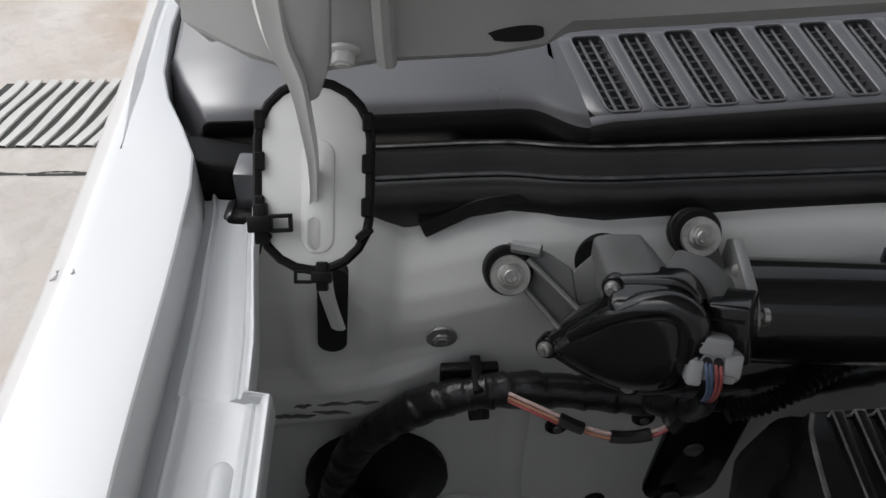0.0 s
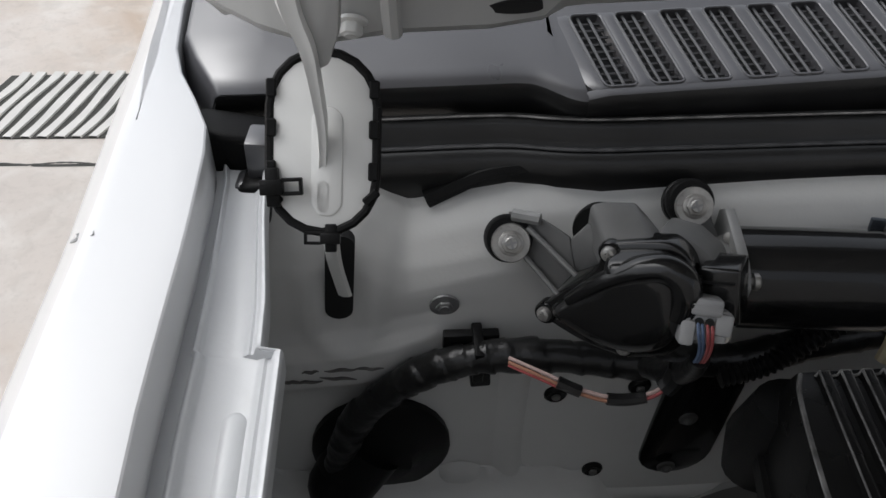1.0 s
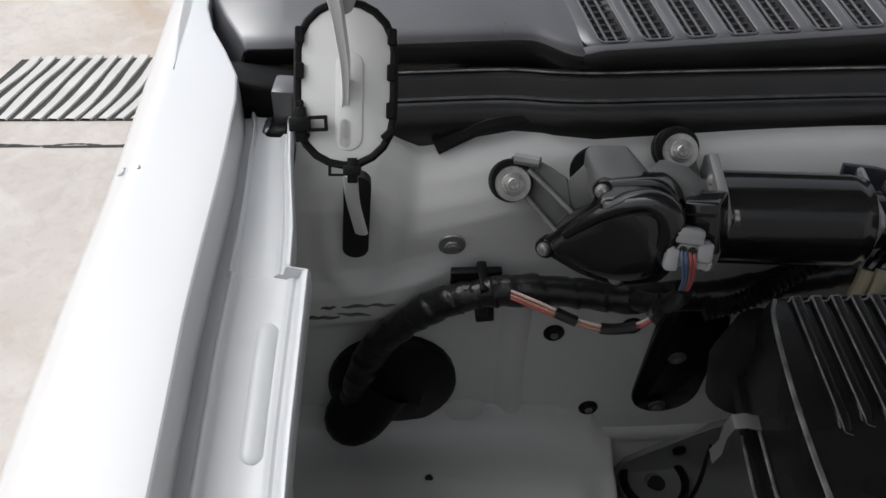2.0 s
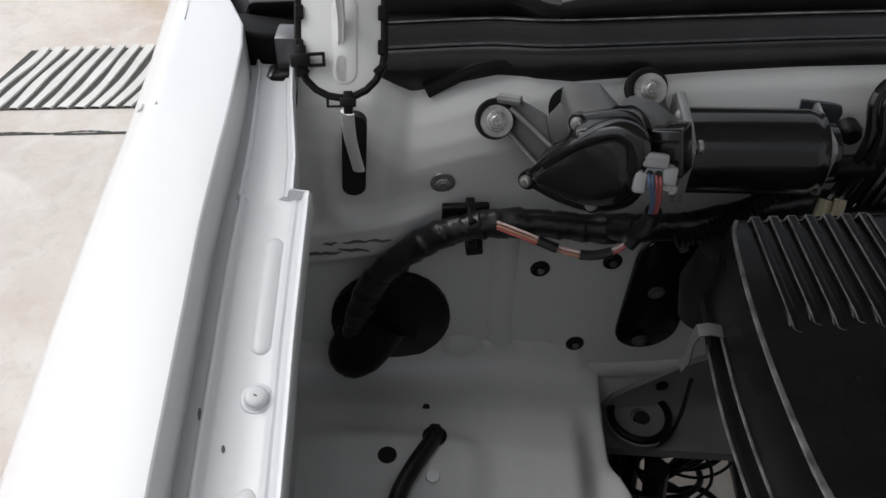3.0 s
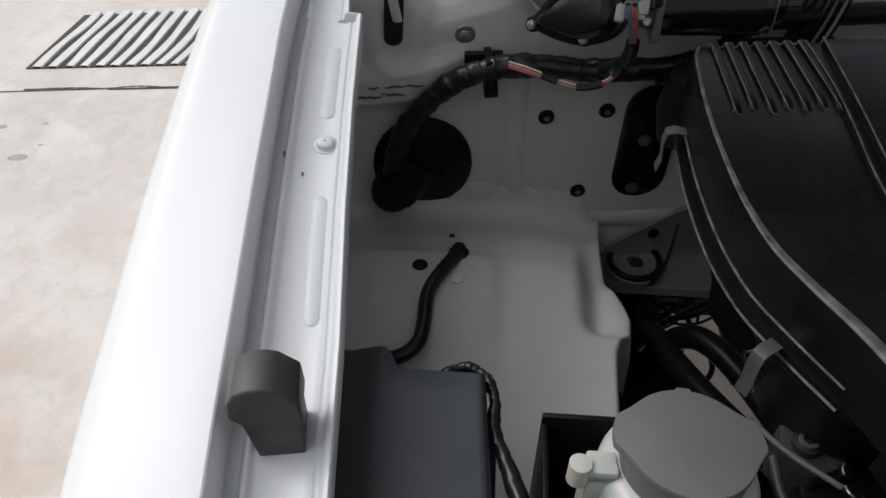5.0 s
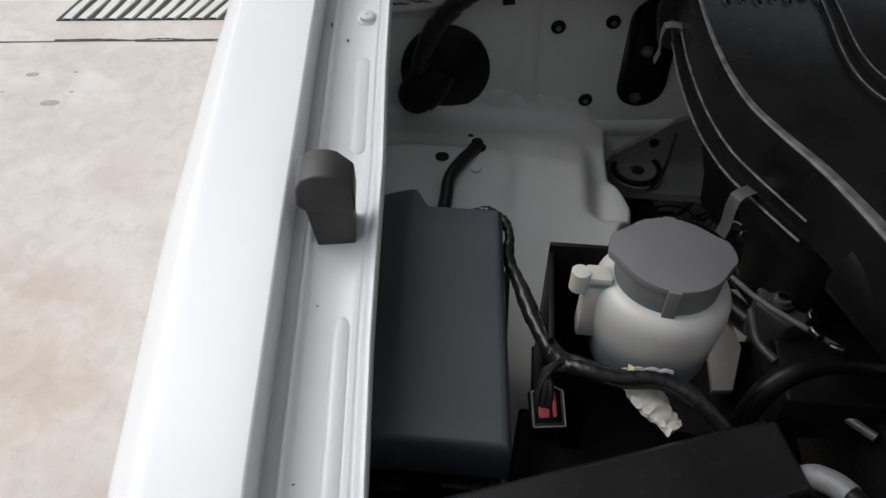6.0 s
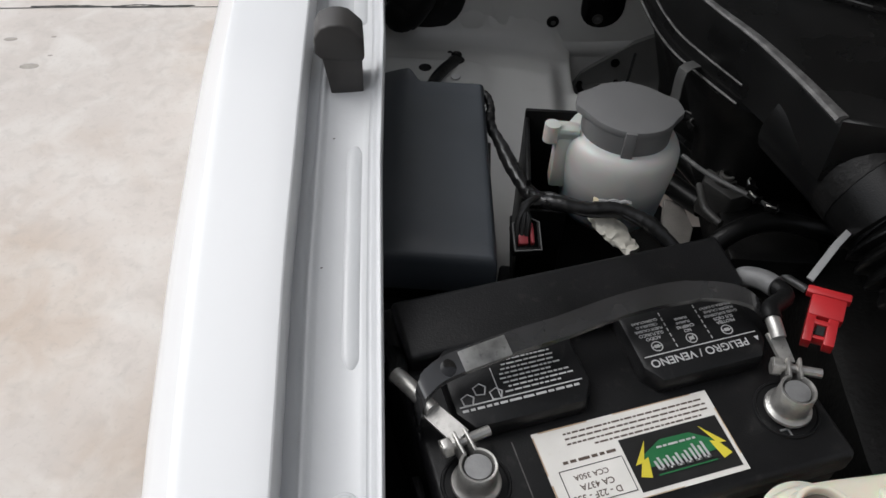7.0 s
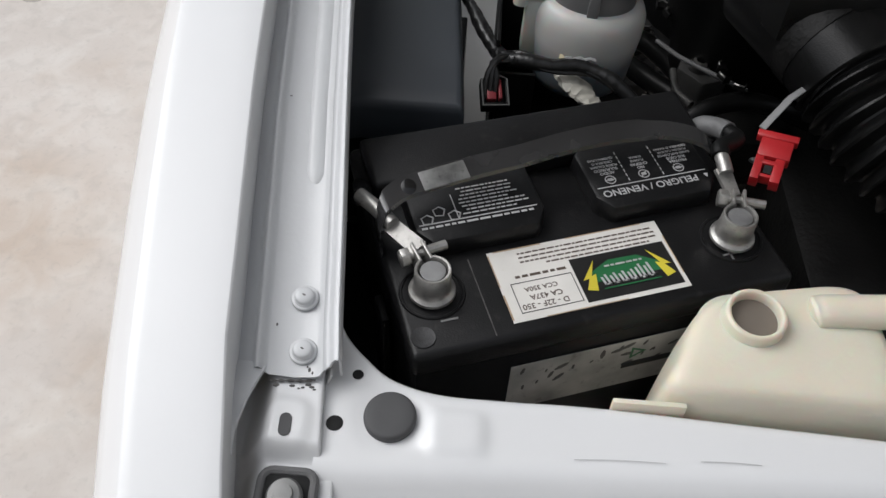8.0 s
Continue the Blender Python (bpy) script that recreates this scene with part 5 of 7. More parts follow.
M_STOP = mat("grey_rubber", (0.045, 0.042, 0.040), 0.5, var=0.15, scale=40, bump=0.05, bscale=900)
head = [(-0.015, 0.026), (-0.0145, 0.036), (-0.0105, 0.042), (-0.004, 0.0445), (0.003, 0.0445), (0.008, 0.043), (0.0165, 0.035), (0.017, 0.022), (0.0155, 0.0195), (-0.0105, 0.0215)]
part("head", prism(head, -0.0104, 0.0124, sm @ pose(0, 0, 0, 90, 0, 0), 0.0015, 3), M_STOP, stop)
part("stem", prism([(-0.0105, 0.0235), (0.0152, 0.0225), (0.0152, -0.004), (-0.006, -0.004)], -0.010, 0.012, sm @ pose(0, 0, 0, 90, 0, 0), 0.001), M_STOP, stop)

# ---- fluid reservoir ----
res = thing("fluid_reservoir", (0.152, -0.085, 1.05), "milky white fluid reservoir with a grey screw cap", "reservoir")
rm = Matrix.Translation((0.151, -0.078, 1.152)) @ pose(0, 0, 0, -5, 2, 0)
part("body", lathe([(0, -0.088), (0.031, -0.087), (0.0362, -0.083), (0.0388, -0.076), (0.0398, -0.066), (0.0412, -0.052), (0.0426, -0.040), (0.0432, -0.030), (0.0426, -0.0230), (0.0402, -0.0178), (0.0370, -0.0150), (0.0338, -0.0140), (0.0312, -0.0135), (0.0310, 0.0), (0, 0.0)], rm, 48), M_TANKED, res, "milky body with fluid showing through", smooth=60)
cap = part("cap", lathe([(0.0305, -0.0145), (0.0322, -0.0145), (0.0326, -0.0138), (0.0328, -0.006), (0.0330, 0.0030), (0.031, 0.0040), (0, 0.0040)], rm, 56), M_CAP, res, "grey screw cap")
top_ = []
for k in range(72):
    an = k * math.tau / 72
    ear = max(0.0, math.cos((an - radians(10)) / 1.0)) ** 18 + max(0.0, math.cos(an - radians(172))) ** 18
    r_ = 0.0334 + 0.0056 * min(1.0, ear * 1.6)
    top_.append((r_ * math.cos(an), r_ * math.sin(an)))
part("cap_plate", prism(top_, 0.0008, 0.0066, rm, 0.0009, 2), M_CAP, cap)
for a in (-95, 88):
    part("cap_grip", box(0.0300, 0.0352, -0.0040, 0.0040, -0.0152, 0.0062, rm @ pose(0, 0, 0, 0, 0, a), 0.0008, 2), M_CAP, cap)
part("tab", merge(box(-0.055, -0.034, -0.012, -0.004, -0.020, -0.010, rm, 0.002), box(-0.050, -0.034, -0.012, 0.004, -0.062, -0.012, rm, 0.002), lathe([(0, -0.022), (0.006, -0.022), (0.006, -0.008), (0, -0.007)], rm @ Matrix.Translation((-0.054, -0.008, 0)), 14)), M_RESV, res)
brk = thing("reservoir_bracket", (0.10, -0.05, 1.0), "black steel bracket holding the reservoir", "bracket")
part("side_plate", box(0.0795, 0.083, -0.120, -0.048, 1.0, 1.121, None, 0.001), M_PLAST, brk)
part("back_plate", box(0.0795, 0.165, -0.048, -0.0445, 1.0, 1.127, None, 0.001), M_PLAST, brk)
# black plate added to cover a pale patch below the reservoir
part("fill_plate", box(0.078, 0.175, -0.150, -0.040, 1.000, 1.004, None, 0.001), M_PLAST, brk)
part("front_plate", box(0.083, 0.112, -0.122, -0.1185, 1.0, 1.092, None, 0.001), M_PLAST, brk)

# ---- battery ----
BM = Matrix.Translation((0.0425, -0.3985, 1.111)) @ pose(0, 0, 0, 0, 0, 19.6)
BW, BD = 0.236, 0.172


def bat(x, y, z=0.0):
    return BM @ Vector((x, y, z))


battery = thing("car_battery", (0.12, -0.28, 0.90), "dusty black car battery with a paper label and a carrying strap", "battery")
case = part("case", box(0.002, BW - 0.002, 0.002, BD - 0.002, -0.20, -0.018, BM, 0.004), M_BATT, battery)
part("cover", box(0, BW, 0, BD, -0.020, 0.0, BM, 0.0045, 3), M_BATT, battery)
rear = prism([(0.006, 0.120), (BW - 0.006, 0.120), (BW - 0.003, BD - 0.008), (0.006, BD - 0.006)], -0.002, 0.013, BM, 0.004, 3)
part("raised_back", rear, M_BATT, battery)


def vent(x0, x1, name):
    poly = [(x0, 0.078), (x0 + 0.008, 0.066), (x1 - 0.008, 0.066), (x1, 0.078), (x1, 0.118), (x1 - 0.006, 0.124), (x0 + 0.006, 0.124), (x0, 0.118)]
    return part(name, prism(poly, -0.001, 0.013, BM, 0.003, 2, 0.97), M_BATT, battery, "black vent cover with white print")


v1 = vent(0.021, 0.105, "vent_cover")
v2 = vent(0.136, 0.220, "vent_cover")


def printed(text, size, m, material, parent, name="print"):
    cu = bpy.data.curves.new("text", "FONT")
    cu.body, cu.size, cu.align_x, cu.extrude = text, size, "CENTER", 0.00008
    cu.offset = size * 0.012
    tmp = bpy.data.objects.new("text", cu)
    scene.collection.objects.link(tmp)
    bpy.context.view_layer.update()
    me = bpy.data.meshes.new_from_object(tmp)
    bpy.data.objects.remove(tmp)
    b_ = bmesh.new()
    b_.from_mesh(me)
    b_.transform(m)
    return part(name, b_, material, parent, smooth=0)


def words(x, y, w, h, rng):
    """A row of short bars that stand for small print."""
    out, end = [], x + w
    while x < end - h:
        k = min(end - x, rng.uniform(1.5, 5.0) * h)
        out.append((x, y, k, h))
        x += k + h * 0.8
    return out


def bars(rows_, m, material, parent, name="print"):
    """Plain bars (x, y, w, h) laid on a surface."""
    return part(name, merge(*[box(x, x + w, y, y + h, 0, 0.0002, m) for x, y, w, h in rows_]), material, parent, smooth=0)


TURNED = pose(0, 0, 0, 0, 0, 180)
vz = 0.0133
PR = BM @ Matrix.Translation((0.1775, 0.0765, vz))
printed("PELIGRO / VENENO", 0.0074, PR @ TURNED @ Matrix.Translation((0.003, -0.005, 0)), M_PRINT, v2)
bars([(-0.037, 0.0075, 0.074, 0.0007)], PR, M_PRINT, v2)
tri = [(-0.0365, 0.0045), (-0.0335, 0.0045), (-0.035, 0.0012)]
part("print", prism([(x + 0.0705, y) for x, y in tri], 0, 0.0002, PR), M_PRINT, v2, smooth=0)
rng = random.Random(4)
for c0, lines_ in ((0.0235, ("PROTEJA", "SUS OJOS", "GASES EXPLOSIVOS", "PUEDEN CAUSAR", "CEGUERA O DA\u00d1O")), (-0.0025, ("NO", "CHISPAS", "FLAMAS", "FUMAR")), (-0.0255, ("ACIDO", "SULFURICO", "PUEDE CAUSAR", "CEGUERA O", "QUEMADURAS"))):
    for k, text_ in enumerate(lines_):
        printed(text_, 0.0031 if k < 2 else 0.0026, PR @ Matrix.Translation((c0, 0.0205 + 0.0031 * k, 0)) @ TURNED, M_PRINT, v2)
for c0 in (-0.026, -0.003, 0.021):
    part("symbol", merge(lathe([(0.0030, 0), (0.0036, 0), (0.0036, 0.0002), (0.0030, 0.0002)], PR @ Matrix.Translation((c0, 0.0135, 0)), 20), box(-0.0032, 0.0032, -0.0003, 0.0003, 0, 0.0002, PR @ Matrix.Translation((c0, 0.0135, 0)) @ pose(0, 0, 0, 0, 0, 45 if abs(c0) < 0.01 else 0)), box(-0.0016, 0.0016, -0.0010, 0.0012, 0, 0.0002, PR @ Matrix.Translation((c0, 0.0135, 0)))), M_PRINT, v2, smooth=0)
for c0 in (-0.0145, 0.009):
    bars([(c0, 0.010 + 0.004 * k, 0.0006, 0.0024) for k in range(7)], PR, M_PRINT, v2)
PL = BM @ Matrix.Translation((0.062, 0.0765, vz))
rows_ = [(-0.037, 0.0042, 0.074, 0.0008)] + words(-0.036, 0.0010, 0.072, 0.0015, rng)
for k in range(8):
    rows_ += words(-0.009 + rng.uniform(0, 0.004), 0.0075 + k * 0.0030, rng.uniform(0.032, 0.041), 0.0010, rng)
rows_ += [(-0.0125, 0.0055, 0.0006, 0.020)]
bars(rows_, PL, M_PRINT, v1)
for k in range(3):
    o = [(-0.031 + k * 0.0085, 0.008 + (k % 2) * 0.005)]
    for x, y in o:
        hx = [(x + 0.004 * math.cos(a), y + 0.004 * math.sin(a)) for a in (0.3, 1.4, 2.6, 3.9, 5.2)]
        part("symbol", tube([tuple(PL @ Vector((a, b, 0.0002))) for a, b in hx + hx[:1]], 0.0005, 4, 1, smooth=False), M_PRINT, v1)
# paper label
lx0, lx1, ly0, ly1 = 0.0612, 0.1712, 0.0088, 0.0612
LW, LH = lx1 - lx0, ly1 - ly0
LM = BM @ Matrix.Translation((lx0, ly0, 0.0003))
label = part("paper_label", box(0, LW, 0, LH, 0, 0.0003, LM), M_PAPER, battery, "white paper label with a black logo panel", smooth=0)
part("worn_edge", merge(*[box(x, x + w, y, y + h, 0.0001, 0.00045, LM) for x, y, w, h in ((0, 0.002, 0.0009, 0.018), (0, 0.026, 0.0006, 0.024), (0.004, LH - 0.0008, 0.03, 0.0008), (0.05, LH - 0.0006, 0.05, 0.0006), (LW - 0.0006, 0.01, 0.0006, 0.03), (0.02, 0, 0.05, 0.0005))]), M_TAN, label, "tan worn edge of the paper", smooth=0)
LT = LM @ Matrix.Translation((0, 0, 0.0004))
part("logo_panel", box(LW * 0.42, LW * 0.975, LH * 0.06, LH * 0.68, 0, 0.0002, LT), M_INK, label, smooth=0)
LQ = LM @ Matrix.Translation((0, 0, 0.0007))
px, py = LW * 0.70, LH * 0.37
part("logo_field", prism([(px - 0.021, py - 0.004), (px + 0.021, py - 0.004), (px + 0.021, py + 0.003), (px + 0.010, py + 0.010), (px - 0.008, py + 0.0105), (px - 0.021, py + 0.004)], 0, 0.0002, LQ), M_GREEN, label, smooth=0)
for s in (-1, 1):
    bolt_ = [(px + s * 0.022, py - 0.010), (px + s * 0.019, py + 0.002), (px + s * 0.022, py + 0.001), (px + s * 0.017, py + 0.012), (px + s * 0.028, py - 0.001), (px + s * 0.024, py - 0.0005), (px + s * 0.028, py - 0.008)]
    part("logo_flash", prism(bolt_, 0.0002, 0.0004, LQ), M_YELLOW, label, smooth=0)
LS = LQ @ Matrix.Translation((0, 0, 0.0003))
for k in range(6):
    x, h = px + 0.0155 - k * 0.0056, (0.0105 if k in (0, 1) else 0.0078)
    part("logo_shape", merge(prism([(x, py - 0.0075), (x - 0.0014, py - 0.0075), (x - 0.0026, py - 0.0075 + h), (x - 0.0012, py - 0.0075 + h)], 0, 0.0002, LS), prism([(x - 0.0026, py - 0.0075), (x - 0.0040, py - 0.0075), (x - 0.0050, py - 0.0075 + h * 0.8), (x - 0.0036, py - 0.0075 + h * 0.8)], 0, 0.0002, LS), box(x - 0.0040, x, py - 0.0075, py - 0.0063, 0, 0.0002, LS)), M_PRINT, label, smooth=0)
bars([(px - 0.018, py - 0.0100, 0.036, 0.0008)], LS, M_GREEN, label, "logo_line")
bars(words(px - 0.012, py + 0.0055, 0.024, 0.0012, rng), LS, M_PRINT, label, "logo_print")
printed("D - 22F - 350", 0.0052, LT @ Matrix.Translation((LW * 0.205, LH * 0.13, 0)) @ TURNED @ Matrix.Translation((0, -0.004, 0)), M_INKB, label)
printed("CA 437A", 0.0052, LT @ Matrix.Translation((LW * 0.225, LH * 0.24, 0)) @ TURNED @ Matrix.Translation((0, -0.004, 0)), M_INKB, label)
printed("CCA 350A", 0.0045, LT @ Matrix.Translation((LW * 0.215, LH * 0.36, 0)) @ TURNED @ Matrix.Translation((0, -0.0035, 0)), M_INKB, label)
fx0, fx1, fy0, fy1, fw = LW * 0.06, LW * 0.40, LH * 0.10, LH * 0.50, 0.0004
bars([(fx0, fy0, fx1 - fx0, fw), (fx0, fy1, fx1 - fx0, fw), (fx0, fy0, fw, fy1 - fy0), (fx1, fy0, fw, fy1 - fy0)], LT, M_INK, label, "box_line")
rows_ = words(LW * 0.10, LH * 0.57, LW * 0.30, 0.0017, rng)
for k in range(4):
    rows_ += words(LW * (0.16 if k else 0.30), LH * (0.71 + 0.062 * k), LW * (0.80 if k else 0.62), 0.0010, rng)
bars(rows_, LT, M_INKB, label)
# strip label on the front side
SM = BM @ Matrix.Translation((0.060, 0.0008, -0.082)) @ pose(0, 0, 0, 90, 0, 0)
strip = part("side_label", box(0, 0.165, 0, 0.050, 0, 0.0006, SM), M_DIRTY, battery, "grey recycling label on the side", smooth=0)
part("symbol", lathe([(0.004, 0), (0.007, 0), (0.007, 0.0002), (0.004, 0.0002)], SM @ Matrix.Translation((0.082, 0.036, 0.0007)), 3), M_GREEN, strip, smooth=0)
bars([(0.075, 0.020, 0.034, 0.006)], SM @ Matrix.Translation((0, 0, 0.0007)), M_INK, strip)
for k in range(26):
    w = rng.uniform(0.002, 0.007)
    part("grime", lathe([(0, 0.0003), (w * 0.4, 0.0003), (w * 0.5, 0.0)], SM @ Matrix.Translation((rng.uniform(0.006, 0.155), rng.uniform(0.024, 0.047) , 0.0006)) @ pose(0, 0, 0, 0, 0, rng.uniform(0, 90)) @ Matrix.Diagonal((1.6, 0.55, 1, 1)), 7), M_SCUFF, strip)
# strap
sl = [bat(0.002, 0.080, -0.004), bat(0.0015, 0.082, 0.016), bat(0.005, 0.088, 0.026), bat(0.0114, 0.0931, 0.029), bat(0.0248, 0.0979, 0.030), bat(0.062, 0.1035, 0.030), bat(0.0936, 0.1063, 0.030), bat(0.134, 0.1115, 0.030), bat(0.173, 0.1123, 0.029), bat(0.202, 0.1065, 0.027), bat(0.220, 0.097, 0.021), bat(0.232, 0.085, 0.0)]
side = (BM.to_3x3() @ Vector((0, 1, 0.35))).normalized()
rows = []
for k, p in enumerate(spline(sl, 6)):
    up = Vector((0, 0, 1))
    w = 0.0060 if 14 < k < 50 else 0.0050
    rows.append([p - side * w, p - side * w * 0.9 + up * 0.0016, p + side * w * 0.9 + up * 0.0016, p + side * w])
part("strap", loft(rows, thick=-0.0015), M_STRAP, battery, "glossy black carrying strap")
# pale streaky grey carries the glare on the strap's end
part("strap_tag", box(-0.016, 0.014, -0.0064, 0.0064, 0.0012, 0.0030, Matrix.Translation(bat(0.046, 0.1012, 0.0305)) @ pose(0, 0, 0, 0, 0, 28) @ pose(0, 0, 0, 19, 0, 0), 0.001), M_TAG, battery, "glossy strap end, its glare put into the colour")
part("rivet", lathe([(0, 0), (0.0055, 0), (0.0055, 0.0012), (0.003, 0.0020), (0, 0.0020)], Matrix.Translation(bat(0.0215, 0.0967, 0.0315)) @ pose(0, 0, 0, 19, -4, 20), 18), M_GLOSS, battery)
part("minus_mark", box(0.022, 0.032, 0.020, 0.0212, 0, 0.0006, BM), M_LEAD, battery)
part("plus_mark", merge(box(0.200, 0.210, 0.0245, 0.0257, 0, 0.0006, BM), box(0.2044, 0.2056, 0.020, 0.030, 0, 0.0006, BM)), M_LEAD, battery)
part("groove", box(0.0492, 0.0498, 0.004, 0.060, 0, 0.0003, BM), M_EDGE, battery)
part("round_mark", lathe([(0.0058, 0), (0.0070, 0.0006), (0.0070, 0.0009), (0.0056, 0.0006), (0, 0.0003)], BM @ Matrix.Translation((0.0095, 0.0125, 0)), 20), M_CAPB, battery)


def terminal(p, ang, name, label_):
    """Post with a clamp ring, two jaws and a bolt."""
    t = thing(name, (p[0], p[1], 1.111), label_, "battery terminal", "battery terminals")
    m = Matrix.Translation((p[0], p[1], 1.111)) @ pose(0, 0, 0, 0, 0, ang)
    part("well", lathe([(0.0195, 0.0002), (0.019, 0.0012), (0.0178, 0.0012), (0.0172, 0.0004), (0, 0.0004)], m, 30), M_BATT, t)
    part("post", lathe([(0, 0), (0.0082, 0), (0.0077, 0.0192), (0.0072, 0.0200), (0, 0.0202)], m, 28), M_LEAD, t, "dull lead post")
    ring = []
    for a in range(33):
        an = radians(20 + a * 10)
        ring.append([tuple(m @ Vector((r * math.cos(an), r * math.sin(an), z))) for r, z in ((0.0084, 0.0030), (0.0132, 0.0018), (0.0138, 0.0026), (0.0134, 0.0042), (0.0116, 0.0054), (0.0108, 0.0066), (0.0106, 0.0110), (0.0108, 0.0124), (0.0106, 0.0136), (0.0104, 0.0210), (0.0099, 0.0218), (0.0088, 0.0216), (0.0084, 0.0200))])
    part("clamp", loft(ring, closed=True), M_STEEL, t, "zinc clamp ring")
    part("jaw", merge(box(0.0085, 0.024, 0.0022, 0.0042, 0.006, 0.0205, m, 0.0008), box(0.0085, 0.024, -0.0042, -0.0022, 0.006, 0.0205, m, 0.0008)), M_STEEL, t)
    part("clamp_bolt", merge(tube([m @ Vector((0.0195, -0.017, 0.014)), m @ Vector((0.0195, 0.0, 0.014)), m @ Vector((0.0195, 0.012, 0.014))], 0.0030, 10, 2),
                             prism([(0.0058 * math.cos(a * math.tau / 6), 0.0058 * math.sin(a * math.tau / 6)) for a in range(6)], 0, 0.0055, m @ Matrix.Translation((0.0195, 0.0062, 0.014)) @ pose(0, 0, 0, -90, 0, 0), 0.0006)), M_STEEL, t)
    return t, m


t1, m1 = terminal(bat(0.0225, 0.0415), 118, "battery_terminal", "zinc clamp on the negative lead battery post")
part("lug", merge(strut(m1 @ Vector((0.020, 0, 0.018)), m1 @ Vector((0.044, 0.010, 0.020)), 0.0055, 0.005, 0.004, (0.6, 0.6, 0.2))), M_STEEL, t1)
part("lug", tube([m1 @ Vector((0.040, 0.008, 0.021)), m1 @ Vector((0.056, 0.013, 0.022)), m1 @ Vector((0.070, 0.017, 0.020))], 0.0048, 12, 4), M_STEEL, t1, "crimped cable lug")
part("cable", tube([m1 @ Vector((0.068, 0.017, 0.020)), (0.002, -0.285, 1.12), (-0.006, -0.25, 1.09), (-0.006, -0.21, 1.03)], 0.0055, 10, 6), M_RUBBER, t1, "black earth cable")
t2, m2 = terminal(bat(0.2115, 0.0365), 82, "battery_terminal", "zinc clamp on the positive lead battery post")
part("lug", merge(strut(m2 @ Vector((0.022, 0.002, 0.016)), m2 @ Vector((0.040, 0.010, 0.020)), 0.004, 0.005, 0.003, (1, 0.2, 0)), tube([m2 @ Vector((0.036, 0.008, 0.020)), m2 @ Vector((0.042, 0.010, 0.022)), m2 @ Vector((0.049, 0.012, 0.023))], 0.0046, 12, 3)), M_STEEL, t2, "crimped cable lug")
part("cable", tube([m2 @ Vector((0.047, 0.012, 0.023)), m2 @ Vector((0.056, 0.012, 0.023)), (0.2395, -0.221, 1.128), (0.234, -0.208, 1.125)], 0.0058, 12, 5), M_RUBBER, t2)
part("sleeve", tube([(0.236, -0.212, 1.126), (0.230, -0.203, 1.122), (0.221, -0.196, 1.115), (0.212, -0.190, 1.09)], 0.0070, 12, 6), M_SLEEVE, t2, "pale cable sleeve")
redm = Matrix.Translation((0.2615, -0.232, 1.126)) @ pose(0, 0, 0, 14, -6, -22) @ Matrix.Diagonal((0.68, 0.90, 0.85, 1))
redc = thing("terminal_cover", (0.258, -0.232, 1.115), "bright red plastic terminal cover with open slots", "terminal cover")
part("top_bar", box(-0.019, 0.019, 0.010, 0.016, 0, 0.008, redm, 0.001), M_RED, redc)
part("cover_body", box(-0.014, 0.016, -0.006, 0.011, -0.004, 0.007, redm, 0.0015), M_RED, redc)
part("cover_leg", box(-0.014, -0.006, -0.026, -0.004, -0.006, 0.006, redm, 0.001), M_RED, redc)
part("cover_leg", box(0.004, 0.013, -0.026, -0.004, -0.006, 0.006, redm, 0.001), M_RED, redc)
part("cross_bar", box(-0.010, 0.010, -0.012, -0.008, -0.006, 0.006, redm, 0.001), M_RED, redc)
part("cross_bar", box(-0.010, 0.010, -0.022, -0.019, -0.006, 0.004, redm, 0.001), M_RED, redc)
part("opening", box(-0.004, 0.003, -0.019, -0.012, 0.0, 0.0045, redm), M_HOLE, redc)
tie = thing("cable_tie", (0.285, -0.173, 1.11), "pale translucent plastic strap over the cables", "cable tie")
part("band", loft([[(0.262 + d, -0.200 - d, z) for d, z in ((-0.0017, 1.122), (0.0017, 1.122))], [(0.285 + d, -0.172 - d, z) for d, z in ((-0.0017, 1.127), (0.0017, 1.127))], [(0.308 + d, -0.145 - d, z) for d, z in ((-0.0015, 1.12), (0.0015, 1.12))]], thick=0.0012), M_CONN, tie)

# ---- radiator support panel ----
M_PLUG = mat("grey_plug_slot_shade", (0.065, 0.065, 0.067), 0.6, var=0.08, scale=60, bump=0.03, bscale=900)
sup = thing("radiator_support", (0.3, -0.45, 1.10), "white painted radiator support panel with holes, a plug and a bracket", "panel")
edge = [(0.0, -0.375), (0.008, -0.388), (0.018, -0.3985), (0.033, -0.4105), (0.058, -0.4175), (0.095, -0.4185), (0.149, -0.4185), (0.287, -0.4245), (0.5, -0.43), (1.2, -0.42)]
ep = spline([(x, y, 0) for x, y in edge], 6)
ex, ey = [p.x for p in ep], [p.y for p in ep]


def step(v, a, b):
    u = min(1.0, max(0.0, (v - a) / (b - a)))
    return u * u * (3 - 2 * u)


def swell(x, y):
    """Soft stamped swell beside the plug and a shallow dish round it."""
    dx, dy = max(0.0, abs(x - 0.0685) - 0.008), max(0.0, abs(y + 0.4415) - 0.005)
    d = math.hypot(x - 0.0355, y + 0.4372)
    return 0.0022 * (1 - step(math.hypot(dx, dy), 0.002, 0.0115)) - 0.0010 * (1 - step(d, 0.0145, 0.021))


